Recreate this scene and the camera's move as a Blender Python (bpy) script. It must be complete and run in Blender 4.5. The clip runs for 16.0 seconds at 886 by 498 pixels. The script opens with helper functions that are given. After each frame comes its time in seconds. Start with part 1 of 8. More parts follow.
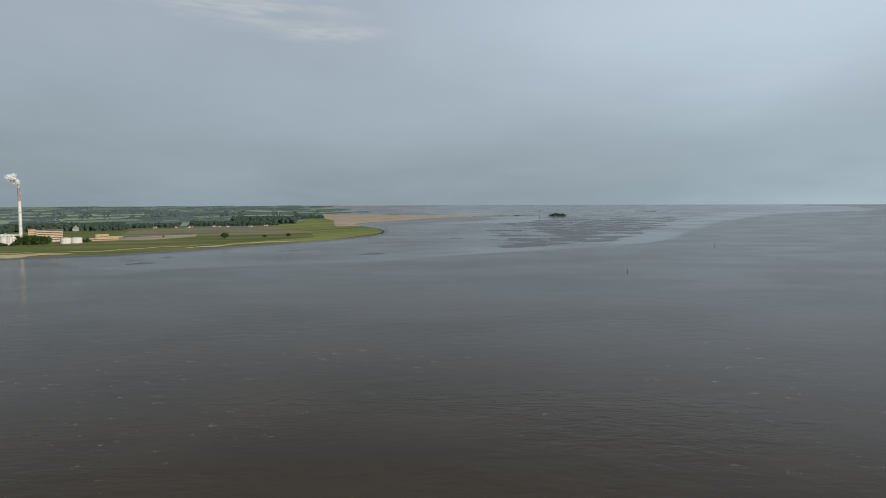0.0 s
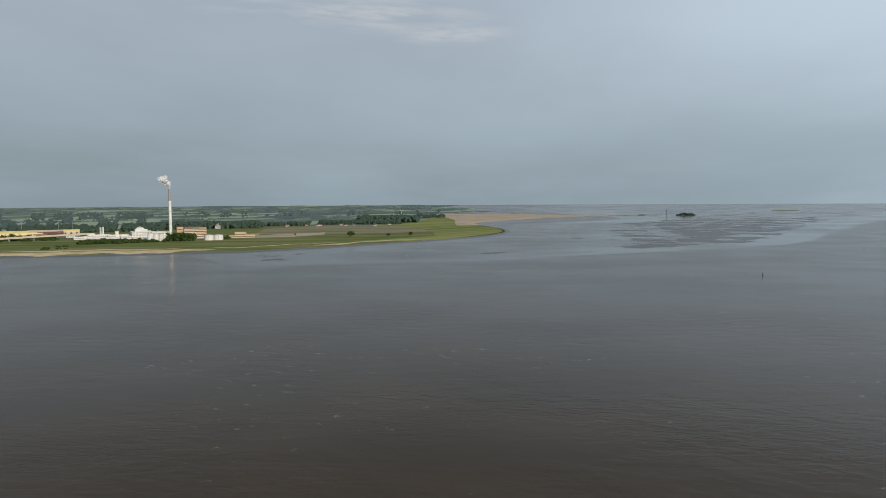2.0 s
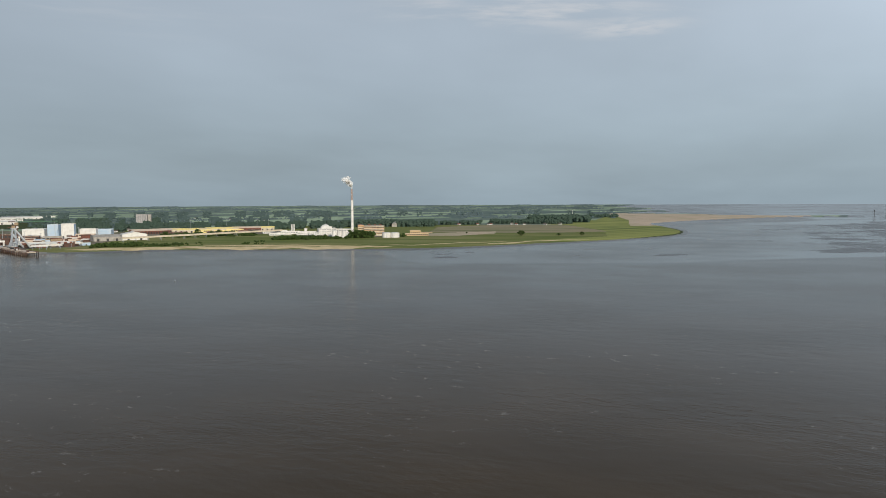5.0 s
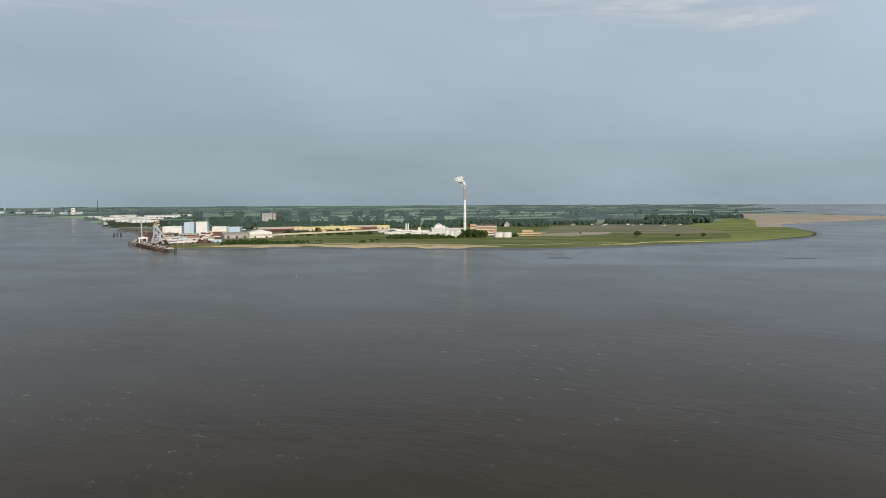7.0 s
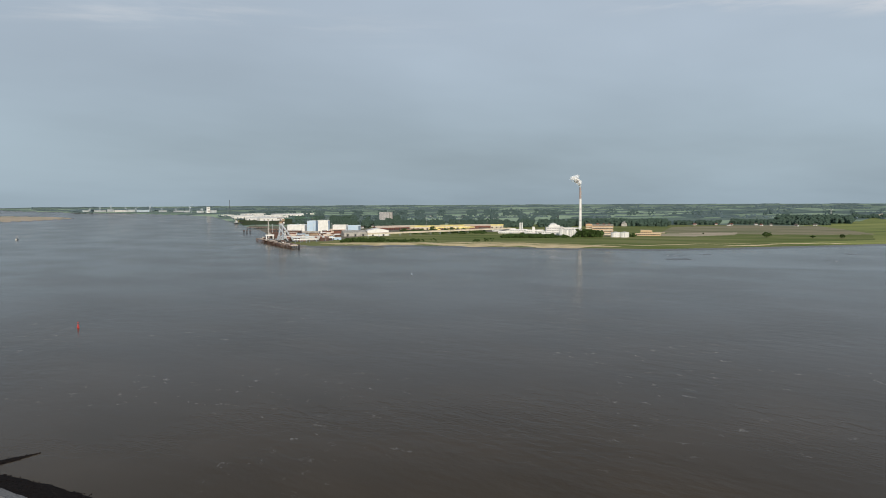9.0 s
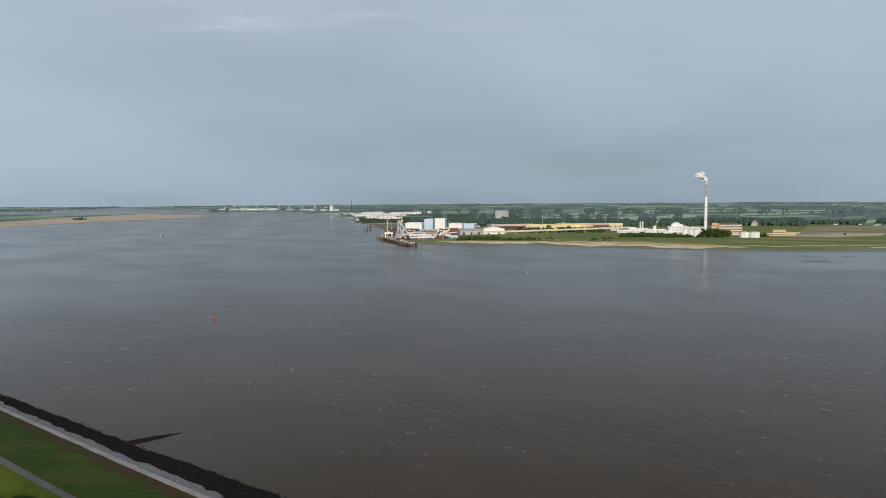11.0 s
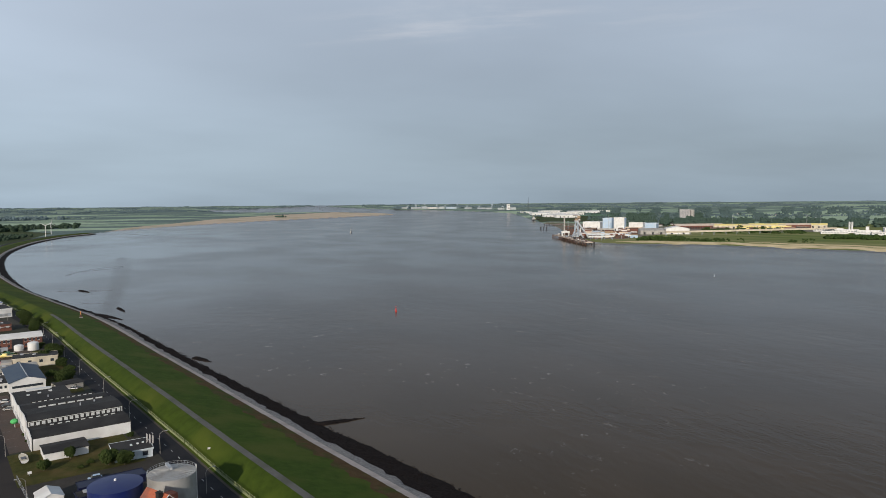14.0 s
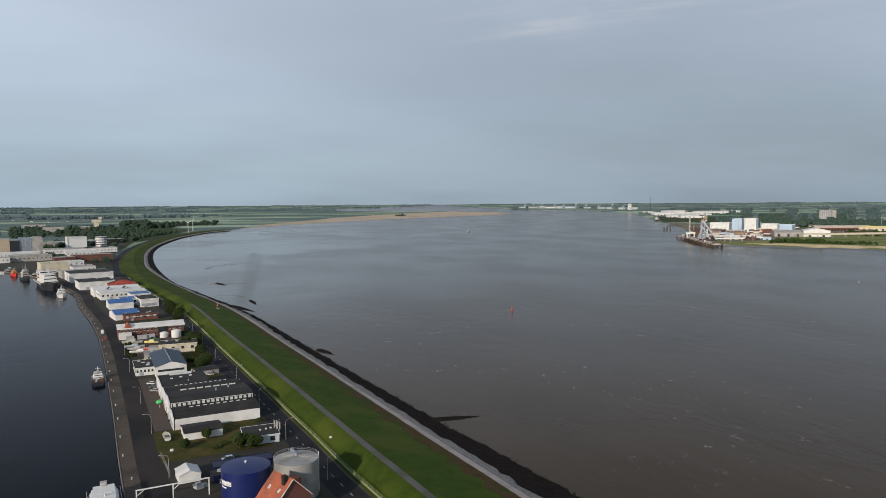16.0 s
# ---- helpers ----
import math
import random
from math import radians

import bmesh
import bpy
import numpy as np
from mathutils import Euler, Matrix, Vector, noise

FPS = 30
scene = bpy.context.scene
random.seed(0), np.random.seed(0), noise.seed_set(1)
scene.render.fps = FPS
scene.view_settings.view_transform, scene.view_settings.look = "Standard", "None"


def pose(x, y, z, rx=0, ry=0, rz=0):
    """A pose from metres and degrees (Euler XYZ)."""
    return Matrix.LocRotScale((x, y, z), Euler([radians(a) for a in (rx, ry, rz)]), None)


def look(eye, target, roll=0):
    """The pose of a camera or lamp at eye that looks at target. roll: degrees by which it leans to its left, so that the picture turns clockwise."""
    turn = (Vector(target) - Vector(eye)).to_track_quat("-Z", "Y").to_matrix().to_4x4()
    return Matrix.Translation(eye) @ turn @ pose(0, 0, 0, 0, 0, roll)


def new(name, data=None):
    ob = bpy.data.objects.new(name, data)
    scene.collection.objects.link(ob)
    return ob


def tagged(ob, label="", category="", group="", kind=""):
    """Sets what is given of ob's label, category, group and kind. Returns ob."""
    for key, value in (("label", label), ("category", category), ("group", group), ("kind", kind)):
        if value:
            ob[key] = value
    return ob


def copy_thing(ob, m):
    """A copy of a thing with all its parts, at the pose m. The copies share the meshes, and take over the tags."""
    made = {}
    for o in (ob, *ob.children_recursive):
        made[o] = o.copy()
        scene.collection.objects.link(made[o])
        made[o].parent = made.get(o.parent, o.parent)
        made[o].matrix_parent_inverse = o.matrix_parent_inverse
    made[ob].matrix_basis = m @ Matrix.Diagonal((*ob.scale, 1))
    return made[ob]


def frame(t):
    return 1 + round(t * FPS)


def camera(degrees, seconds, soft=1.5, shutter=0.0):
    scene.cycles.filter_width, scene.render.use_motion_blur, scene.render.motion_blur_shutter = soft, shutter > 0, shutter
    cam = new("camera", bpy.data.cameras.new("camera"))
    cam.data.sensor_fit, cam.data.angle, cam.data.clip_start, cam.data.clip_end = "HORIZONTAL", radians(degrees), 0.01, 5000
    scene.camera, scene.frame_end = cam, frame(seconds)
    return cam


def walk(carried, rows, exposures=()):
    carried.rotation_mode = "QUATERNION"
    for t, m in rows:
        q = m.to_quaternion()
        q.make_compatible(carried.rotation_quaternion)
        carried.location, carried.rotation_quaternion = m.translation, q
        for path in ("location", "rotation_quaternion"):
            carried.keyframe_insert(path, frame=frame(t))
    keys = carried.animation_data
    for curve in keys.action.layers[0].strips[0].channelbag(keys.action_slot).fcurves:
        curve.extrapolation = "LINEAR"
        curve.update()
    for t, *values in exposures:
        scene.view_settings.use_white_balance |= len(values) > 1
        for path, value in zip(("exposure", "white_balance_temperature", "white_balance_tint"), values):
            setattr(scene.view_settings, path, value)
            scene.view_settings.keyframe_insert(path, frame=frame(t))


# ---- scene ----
cam = camera(64.97, 16.0, soft=0.7)
PATH = [
    (0.0, pose(0, 0, 96.0, 86.09, 0.22, -0.01)),
    (0.5, pose(0, 0, 96.0, 86.06, 0.26, 2.56)),
    (1.0, pose(0, 0, 96.0, 86.05, 0.29, 5.03)),
    (1.5, pose(0, 0, 96.0, 86.06, 0.31, 7.43)),
    (2.0, pose(0, 0, 96.0, 86.08, 0.31, 9.87)),
    (2.5, pose(0, 0, 96.0, 86.10, 0.30, 12.19)),
    (3.0, pose(0, 0, 96.0, 86.10, 0.28, 14.53)),
    (3.5, pose(0, 0, 96.0, 86.10, 0.27, 16.86)),
    (4.0, pose(0, 0, 96.0, 86.10, 0.27, 19.18)),
    (6.5, pose(0, 0, 96.0, 86.10, 0.25, 30.77)),
    (7.0, pose(0, 0, 96.0, 86.11, 0.25, 33.06)),
    (7.5, pose(0, 0, 96.0, 86.11, 0.24, 35.36)),
    (8.0, pose(0, 0, 96.0, 86.11, 0.25, 37.68)),
    (8.5, pose(0, 0, 96.0, 86.09, 0.26, 40.03)),
    (9.0, pose(0, 0, 96.0, 86.08, 0.28, 42.41)),
    (11.5, pose(0, 0, 96.0, 86.00, 0.40, 54.34)),
    (12.0, pose(0, 0, 96.0, 86.00, 0.42, 56.77)),
    (12.5, pose(0, 0, 96.0, 86.00, 0.45, 59.17)),
    (13.0, pose(0, 0, 96.0, 86.00, 0.50, 61.56)),
    (13.5, pose(0, 0, 96.0, 86.01, 0.52, 63.96)),
    (14.0, pose(0, 0, 96.0, 86.01, 0.51, 66.38)),
    (14.5, pose(0, 0, 96.0, 86.02, 0.48, 68.79)),
    (15.0, pose(0, 0, 96.0, 86.02, 0.45, 71.21)),
    (15.5, pose(0, 0, 96.0, 86.03, 0.42, 73.59)),
    (16.0, pose(0, 0, 96.0, 86.03, 0.40, 76.01)),
]
walk(cam, PATH, [(0.0, -0.17, 6580, 9), (4.0, -0.06, 6550, 9), (8.0, 0.07, 6500, 9), (12.0, 0.08, 6350, 11), (16.0, 0.0, 6420, 12)])

# ---- world, sun, exposure ----
H = 96.0            # height of the eye over the river
SUN_AZ, SUN_EL = 228.0, 20.0   # degrees to the left of +y, degrees up


def sky_world():
    w = bpy.data.worlds.new("sky")
    scene.world = w
    w.use_nodes = True
    nt = w.node_tree
    nt.nodes.clear()
    N, L = nt.nodes.new, nt.links.new
    out, bg = N("ShaderNodeOutputWorld"), N("ShaderNodeBackground")
    sky = N("ShaderNodeTexSky")
    sky.sky_type, sky.sun_disc = "NISHITA", False
    sky.sun_elevation, sky.sun_rotation = radians(SUN_EL), radians(-SUN_AZ)
    sky.air_density, sky.dust_density, sky.ozone_density = 1.0, 2.5, 1.0
    geo, sep = N("ShaderNodeTexCoord"), N("ShaderNodeSeparateXYZ")
    L(geo.outputs["Generated"], sep.inputs[0])
    # thin cloud deck: direction projected on a plane overhead
    up = N("ShaderNodeMath"); up.operation = "MAXIMUM"; up.inputs[1].default_value = 0.0
    L(sep.outputs["Z"], up.inputs[0])
    add = N("ShaderNodeMath"); add.operation = "ADD"; add.inputs[1].default_value = 0.16
    L(up.outputs[0], add.inputs[0])
    dx, dy, comb = N("ShaderNodeMath"), N("ShaderNodeMath"), N("ShaderNodeCombineXYZ")
    for d, k in ((dx, "X"), (dy, "Y")):
        d.operation = "DIVIDE"
        L(sep.outputs[k], d.inputs[0]); L(add.outputs[0], d.inputs[1])
    L(dx.outputs[0], comb.inputs["X"]); L(dy.outputs[0], comb.inputs["Y"])
    def cloud(scale, detail, rough, off, lo, hi):
        n, r, mp = N("ShaderNodeTexNoise"), N("ShaderNodeMapRange"), N("ShaderNodeMapping")
        mp.inputs["Location"].default_value = off
        mp.inputs["Scale"].default_value = (1.0, 0.75, 1.0)
        L(comb.outputs[0], mp.inputs["Vector"]); L(mp.outputs[0], n.inputs["Vector"])
        n.inputs["Scale"].default_value, n.inputs["Detail"].default_value, n.inputs["Roughness"].default_value = scale, detail, rough
        r.inputs["From Min"].default_value, r.inputs["From Max"].default_value = lo, hi
        r.interpolation_type = "SMOOTHSTEP"
        L(n.outputs["Fac"], r.inputs["Value"])
        return r
    broad, wisps = cloud(0.33, 5, 0.5, (2.2, 0.6, 0), 0.3, 0.72), cloud(0.8, 7, 0.62, (4.5, 1.3, 0), 0.56, 0.74)
    ramp = N("ShaderNodeValToRGB")
    ramp.color_ramp.interpolation = "EASE"
    cr = ramp.color_ramp.elements
    cr[0].position, cr[0].color = 0.0, (0.370, 0.465, 0.540, 1)
    cr[1].position, cr[1].color = 0.27, (0.50, 0.585, 0.685, 1)
    for at_z, col in ((0.5, (0.33, 0.40, 0.49, 1)), (1.0, (0.15, 0.19, 0.25, 1))):
        k = cr.new(at_z)
        k.color = col
    L(up.outputs[0], ramp.inputs["Fac"])
    m1, m2, m3 = N("ShaderNodeMix"), N("ShaderNodeMix"), N("ShaderNodeMix")
    for m in (m1, m2, m3):
        m.data_type = "RGBA"
    m1.blend_type = "MULTIPLY"
    m1.inputs["Factor"].default_value = 1.0
    tone = N("ShaderNodeMapRange")
    tone.inputs["To Min"].default_value, tone.inputs["To Max"].default_value = 0.86, 1.17
    L(broad.outputs[0], tone.inputs["Value"])
    # the deck is thickest over the far bank
    dt, side = N("ShaderNodeVectorMath"), N("ShaderNodeMapRange")
    dt.operation = "DOT_PRODUCT"
    dt.inputs[1].default_value = (-math.sin(radians(43)), math.cos(radians(43)), 0)
    L(geo.outputs["Generated"], dt.inputs[0])
    side.inputs["From Min"].default_value, side.inputs["From Max"].default_value = 0.35, 1.0
    side.inputs["To Min"].default_value, side.inputs["To Max"].default_value = 1.13, 0.81
    side.interpolation_type = "SMOOTHSTEP"
    L(dt.outputs["Value"], side.inputs["Value"])
    both = N("ShaderNodeMath"); both.operation = "MULTIPLY"
    L(tone.outputs[0], both.inputs[0]); L(side.outputs[0], both.inputs[1])
    L(ramp.outputs["Color"], m1.inputs["A"]); L(both.outputs[0], m1.inputs["B"])
    wf = N("ShaderNodeMath"); wf.operation = "MULTIPLY"; wf.inputs[1].default_value = 0.5
    L(wisps.outputs[0], wf.inputs[0])
    # wisps thin out towards the skyline
    thin = N("ShaderNodeMapRange"); thin.inputs["From Min"].default_value, thin.inputs["From Max"].default_value = 0.10, 0.32
    L(up.outputs[0], thin.inputs["Value"])
    wf2 = N("ShaderNodeMath"); wf2.operation = "MULTIPLY"
    L(wf.outputs[0], wf2.inputs[0]); L(thin.outputs[0], wf2.inputs[1])
    L(wf2.outputs[0], m2.inputs["Factor"]); L(m1.outputs["Result"], m2.inputs["A"])
    m2.inputs["B"].default_value = (0.62, 0.66, 0.70, 1)
    # torn bright banks: one high over the point, fainter ones beside it
    layer = m2.outputs["Result"]
    for cx, cy, turn, sx, sy, seed, lo, hi, most in ((-0.66, 2.22, 25.0, 1.5, 4.6, 1.7, 0.38, 0.66, 0.60), (-0.40, 2.47, 8.0, 3.6, 7.5, 3.3, 0.30, 0.62, 0.50), (-2.20, 1.0, 60.0, 1.1, 4.5, 5.1, 0.44, 0.72, 0.30), (-1.75, 1.75, 45.0, 1.0, 4.0, 8.3, 0.46, 0.74, 0.12)):
        cen, rot, scl, ln = N("ShaderNodeVectorMath"), N("ShaderNodeVectorRotate"), N("ShaderNodeVectorMath"), N("ShaderNodeVectorMath")
        cen.operation, scl.operation, ln.operation = "SUBTRACT", "MULTIPLY", "LENGTH"
        cen.inputs[1].default_value, scl.inputs[1].default_value = (cx, cy, 0), (sx, sy, 0)
        rot.rotation_type = "Z_AXIS"
        rot.inputs["Angle"].default_value = -radians(turn)
        L(comb.outputs[0], cen.inputs[0]); L(cen.outputs[0], rot.inputs["Vector"]); L(rot.outputs[0], scl.inputs[0]); L(scl.outputs[0], ln.inputs[0])
        fall = N("ShaderNodeMapRange"); fall.inputs["From Min"].default_value, fall.inputs["From Max"].default_value = 1.0, 0.1
        fall.interpolation_type = "SMOOTHSTEP"
        L(ln.outputs["Value"], fall.inputs["Value"])
        tear, tr, shift = N("ShaderNodeTexNoise"), N("ShaderNodeMapRange"), N("ShaderNodeVectorMath")
        shift.operation = "ADD"
        shift.inputs[1].default_value = (seed, seed * 0.7, 0)
        L(scl.outputs[0], shift.inputs[0]); L(shift.outputs[0], tear.inputs["Vector"])
        tear.inputs["Scale"].default_value, tear.inputs["Detail"].default_value, tear.inputs["Roughness"].default_value = 1.9, 7, 0.6
        tr.inputs["From Min"].default_value, tr.inputs["From Max"].default_value, tr.inputs["To Max"].default_value = lo, hi, most
        tr.interpolation_type = "SMOOTHSTEP"
        L(tear.outputs["Fac"], tr.inputs["Value"])
        bank = N("ShaderNodeMath"); bank.operation = "MULTIPLY"
        L(fall.outputs[0], bank.inputs[0]); L(tr.outputs[0], bank.inputs[1])
        m4 = N("ShaderNodeMix"); m4.data_type = "RGBA"
        m4.inputs["B"].default_value = (0.70, 0.69, 0.70, 1)
        L(bank.outputs[0], m4.inputs["Factor"]); L(layer, m4.inputs["A"])
        layer = m4.outputs["Result"]
    # the clear sky shows faintly through the deck
    gain = N("ShaderNodeMix"); gain.data_type, gain.blend_type = "RGBA", "MULTIPLY"
    gain.inputs["Factor"].default_value = 1.0
    gain.inputs["B"].default_value = (0.09, 0.09, 0.09, 1)
    L(sky.outputs[0], gain.inputs["A"])
    m3.inputs["Factor"].default_value = 0.92
    L(gain.outputs["Result"], m3.inputs["A"]); L(layer, m3.inputs["B"])
    L(m3.outputs["Result"], bg.inputs["Color"])
    L(bg.outputs[0], out.inputs[0])


sky_world()
sun = new("sun", bpy.data.lights.new("sun", "SUN"))
sun.data.energy, sun.data.angle, sun.data.color = 3.8, radians(1.2), (1.0, 0.885, 0.73)
a, e = radians(SUN_AZ), radians(SUN_EL)
sun.matrix_world = look((0, 0, 0), (math.sin(a) * math.cos(e), -math.cos(a) * math.cos(e), -math.sin(e)))


# ---- materials ----
def surface(name, c1, c2, scale=1.0, rough=0.8, bump=0.0, bump_scale=None, metal=0.0, detail=6, c3=None, scale3=0.05, uv=False, spec=0.4, each=0.0, streak=None, turn=None):
    """Two-scale procedural surface: c1 and c2 mixed by fine noise, c3 laid over in broad stains, each: spread between repeats."""
    m = bpy.data.materials.new(name)
    m.use_nodes = True
    nt = m.node_tree
    N, L = nt.nodes.new, nt.links.new
    b = nt.nodes["Principled BSDF"]
    tc = N("ShaderNodeTexCoord")
    if uv:
        src = N("ShaderNodeUVMap").outputs[0]
    else:
        src = tc.outputs["Object"]
    if streak:
        mp = N("ShaderNodeMapping"); mp.inputs["Scale"].default_value = streak
        if turn is not None:      # stripes along a map direction, in degrees from +x
            mp.vector_type = "TEXTURE"
            mp.inputs["Rotation"].default_value = (0, 0, radians(turn))
            mp.inputs["Scale"].default_value = [1 / k for k in streak]
        L(src, mp.inputs[0]); src = mp.outputs[0]
    n = N("ShaderNodeTexNoise")
    n.inputs["Scale"].default_value, n.inputs["Detail"].default_value, n.inputs["Roughness"].default_value = scale, detail, 0.62
    L(src, n.inputs["Vector"])
    r = N("ShaderNodeMapRange"); r.inputs["From Min"].default_value, r.inputs["From Max"].default_value = 0.3, 0.7
    L(n.outputs["Fac"], r.inputs["Value"])
    mx = N("ShaderNodeMix"); mx.data_type = "RGBA"
    mx.inputs["A"].default_value, mx.inputs["B"].default_value = (*c1, 1), (*c2, 1)
    L(r.outputs[0], mx.inputs["Factor"])
    col = mx.outputs["Result"]
    if c3:
        n3, r3, m3 = N("ShaderNodeTexNoise"), N("ShaderNodeMapRange"), N("ShaderNodeMix")
        n3.inputs["Scale"].default_value, n3.inputs["Detail"].default_value = scale3, 4
        L(src, n3.inputs["Vector"])
        r3.inputs["From Min"].default_value, r3.inputs["From Max"].default_value = 0.45, 0.65
        L(n3.outputs["Fac"], r3.inputs["Value"])
        m3.data_type = "RGBA"
        m3.inputs["B"].default_value = (*c3, 1)
        L(col, m3.inputs["A"]); L(r3.outputs[0], m3.inputs["Factor"])
        col = m3.outputs["Result"]
    if each:
        oi, h, mr = N("ShaderNodeObjectInfo"), N("ShaderNodeHueSaturation"), N("ShaderNodeMapRange")
        mr.inputs["To Min"].default_value, mr.inputs["To Max"].default_value = 1 - each, 1 + each
        L(oi.outputs["Random"], mr.inputs["Value"]); L(mr.outputs[0], h.inputs["Value"])
        L(col, h.inputs["Color"])
        col = h.outputs["Color"]
    L(col, b.inputs["Base Color"])
    b.inputs["Roughness"].default_value, b.inputs["Metallic"].default_value = rough, metal
    b.inputs["Specular IOR Level"].default_value = spec
    if bump:
        nb, bp = N("ShaderNodeTexNoise"), N("ShaderNodeBump")
        nb.inputs["Scale"].default_value, nb.inputs["Detail"].default_value = bump_scale or scale * 3, 4
        L(src, nb.inputs["Vector"])
        bp.inputs["Strength"].default_value, bp.inputs["Distance"].default_value = bump, 0.3
        L(nb.outputs["Fac"], bp.inputs["Height"]); L(bp.outputs[0], b.inputs["Normal"])
    return m


def water_surface(name, c1, c2, rough, wave, foam=0.0, spec=0.12, tidal=False):
    """Silty water: broad drifting tone, small waves in two sizes, torn flecks of foam; tidal: slack shallows and mud by the layer "tide"."""
    m = bpy.data.materials.new(name)
    m.use_nodes = True
    nt = m.node_tree
    N, L = nt.nodes.new, nt.links.new
    b = nt.nodes["Principled BSDF"]
    geo = N("ShaderNodeNewGeometry")
    pos = geo.outputs["Position"]
    def noise_at(scale, detail, stretch=(1, 1, 1), turn=0.0, rgh=0.5):
        mp, n = N("ShaderNodeMapping"), N("ShaderNodeTexNoise")
        mp.inputs["Scale"].default_value = stretch
        mp.inputs["Rotation"].default_value = (0, 0, radians(turn))
        L(pos, mp.inputs[0]); L(mp.outputs[0], n.inputs["Vector"])
        n.inputs["Scale"].default_value, n.inputs["Detail"].default_value, n.inputs["Roughness"].default_value = scale, detail, rgh
        return n.outputs["Fac"]
    def ranged(v, lo, hi, a=0.0, z=1.0):
        r = N("ShaderNodeMapRange")
        r.inputs["From Min"].default_value, r.inputs["From Max"].default_value = lo, hi
        r.inputs["To Min"].default_value, r.inputs["To Max"].default_value = a, z
        r.interpolation_type = "SMOOTHSTEP"
        L(v, r.inputs["Value"])
        return r.outputs[0]
    def math2(op, u, v):
        k = N("ShaderNodeMath"); k.operation = op
        for i, w in enumerate((u, v)):
            if isinstance(w, float):
                k.inputs[i].default_value = w
            else:
                L(w, k.inputs[i])
        return k.outputs[0]
    broad = ranged(noise_at(0.010, 6, (1, 1.6, 1), 62), 0.36, 0.66)
    mx = N("ShaderNodeMix"); mx.data_type = "RGBA"
    mx.inputs["A"].default_value, mx.inputs["B"].default_value = (*c1, 1), (*c2, 1)
    L(broad, mx.inputs["Factor"])
    col = mx.outputs["Result"]
    if foam:
        curl = math2("ABSOLUTE", math2("SUBTRACT", noise_at(0.23, 5, (1, 1.7, 1), 62, 0.6), 0.5), 0.0)
        fl = math2("MULTIPLY", ranged(curl, 0.022, 0.006), ranged(noise_at(0.11, 3, (1, 1.3, 1), 50), 0.62, 0.69))
        fl = math2("MULTIPLY", fl, ranged(noise_at(0.009, 3), 0.47, 0.60))
        m2 = N("ShaderNodeMix"); m2.data_type = "RGBA"
        m2.inputs["B"].default_value = (0.42, 0.40, 0.38, 1)
        L(col, m2.inputs["A"]); L(math2("MULTIPLY", fl, foam), m2.inputs["Factor"])
        col = m2.outputs["Result"]
    # ruffled and slick stretches
    ruffle = ranged(noise_at(0.006, 6, (1, 1.5, 1), 62), 0.35, 0.65, rough * 0.85, rough * 1.15)
    b.inputs["IOR"].default_value = 1.33
    b.inputs["Specular IOR Level"].default_value = spec
    rippled = 1.0
    if tidal:
        at, sp, uv = N("ShaderNodeAttribute"), N("ShaderNodeSeparateColor"), N("ShaderNodeUVMap")
        at.attribute_name = "tide"
        L(at.outputs["Color"], sp.inputs[0])
        def map_noise(scale, detail, off):
            mp, n = N("ShaderNodeMapping"), N("ShaderNodeTexNoise")
            mp.inputs["Location"].default_value = off
            L(uv.outputs[0], mp.inputs[0]); L(mp.outputs[0], n.inputs["Vector"])
            n.inputs["Scale"].default_value, n.inputs["Detail"].default_value, n.inputs["Roughness"].default_value = scale, detail, 0.6
            return n.outputs["Fac"]
        calm = math2("MULTIPLY", sp.outputs[0], ranged(map_noise(2.2, 6, (3, 1, 0)), 0.40, 0.56, 0.25, 1.0))
        bank = math2("ADD", map_noise(9.0, 7, (0, 5, 0)), math2("MULTIPLY", math2("SUBTRACT", sp.outputs[1], 1.0), 0.30))
        bank = math2("MULTIPLY", ranged(bank, 0.47, 0.56), 0.9)
        m5 = N("ShaderNodeMix"); m5.data_type = "RGBA"
        m5.inputs["B"].default_value = (0.046, 0.040, 0.035, 1)
        L(col, m5.inputs["A"]); L(bank, m5.inputs["Factor"])
        col = m5.outputs["Result"]
        def blend(u, v, f):
            k = N("ShaderNodeMix")
            for i, w in (("A", u), ("B", v)):
                if isinstance(w, float):
                    k.inputs[i].default_value = w
                else:
                    L(w, k.inputs[i])
            L(f, k.inputs["Factor"])
            return k.outputs["Result"]
        ruffle = blend(blend(ruffle, 0.045, calm), 0.34, bank)
        L(blend(blend(spec, 0.5, calm), 0.35, bank), b.inputs["Specular IOR Level"])
        rippled = math2("SUBTRACT", 1.0, math2("MULTIPLY", calm, 0.75))
    L(col, b.inputs["Base Color"])
    L(ruffle, b.inputs["Roughness"])
    waves = math2("ADD", math2("MULTIPLY", noise_at(0.13, 4, (1, 2.2, 1), 62), 1.5), math2("MULTIPLY", noise_at(0.6, 4, (1, 1.8, 1), 58), 0.36))
    waves = math2("ADD", waves, math2("MULTIPLY", noise_at(0.045, 4, (1, 2.0, 1), 66), 3.3))
    bp = N("ShaderNodeBump")
    bp.inputs["Strength"].default_value, bp.inputs["Distance"].default_value = 1.0, wave
    # wind gets at the surface in patches
    gusts = ranged(noise_at(0.0065, 5, (1, 1.5, 1), 62), 0.40, 0.66, 0.38, 1.0)
    L(math2("MULTIPLY", gusts, rippled), bp.inputs["Strength"])
    L(waves, bp.inputs["Height"]); L(bp.outputs[0], b.inputs["Normal"])
    return m


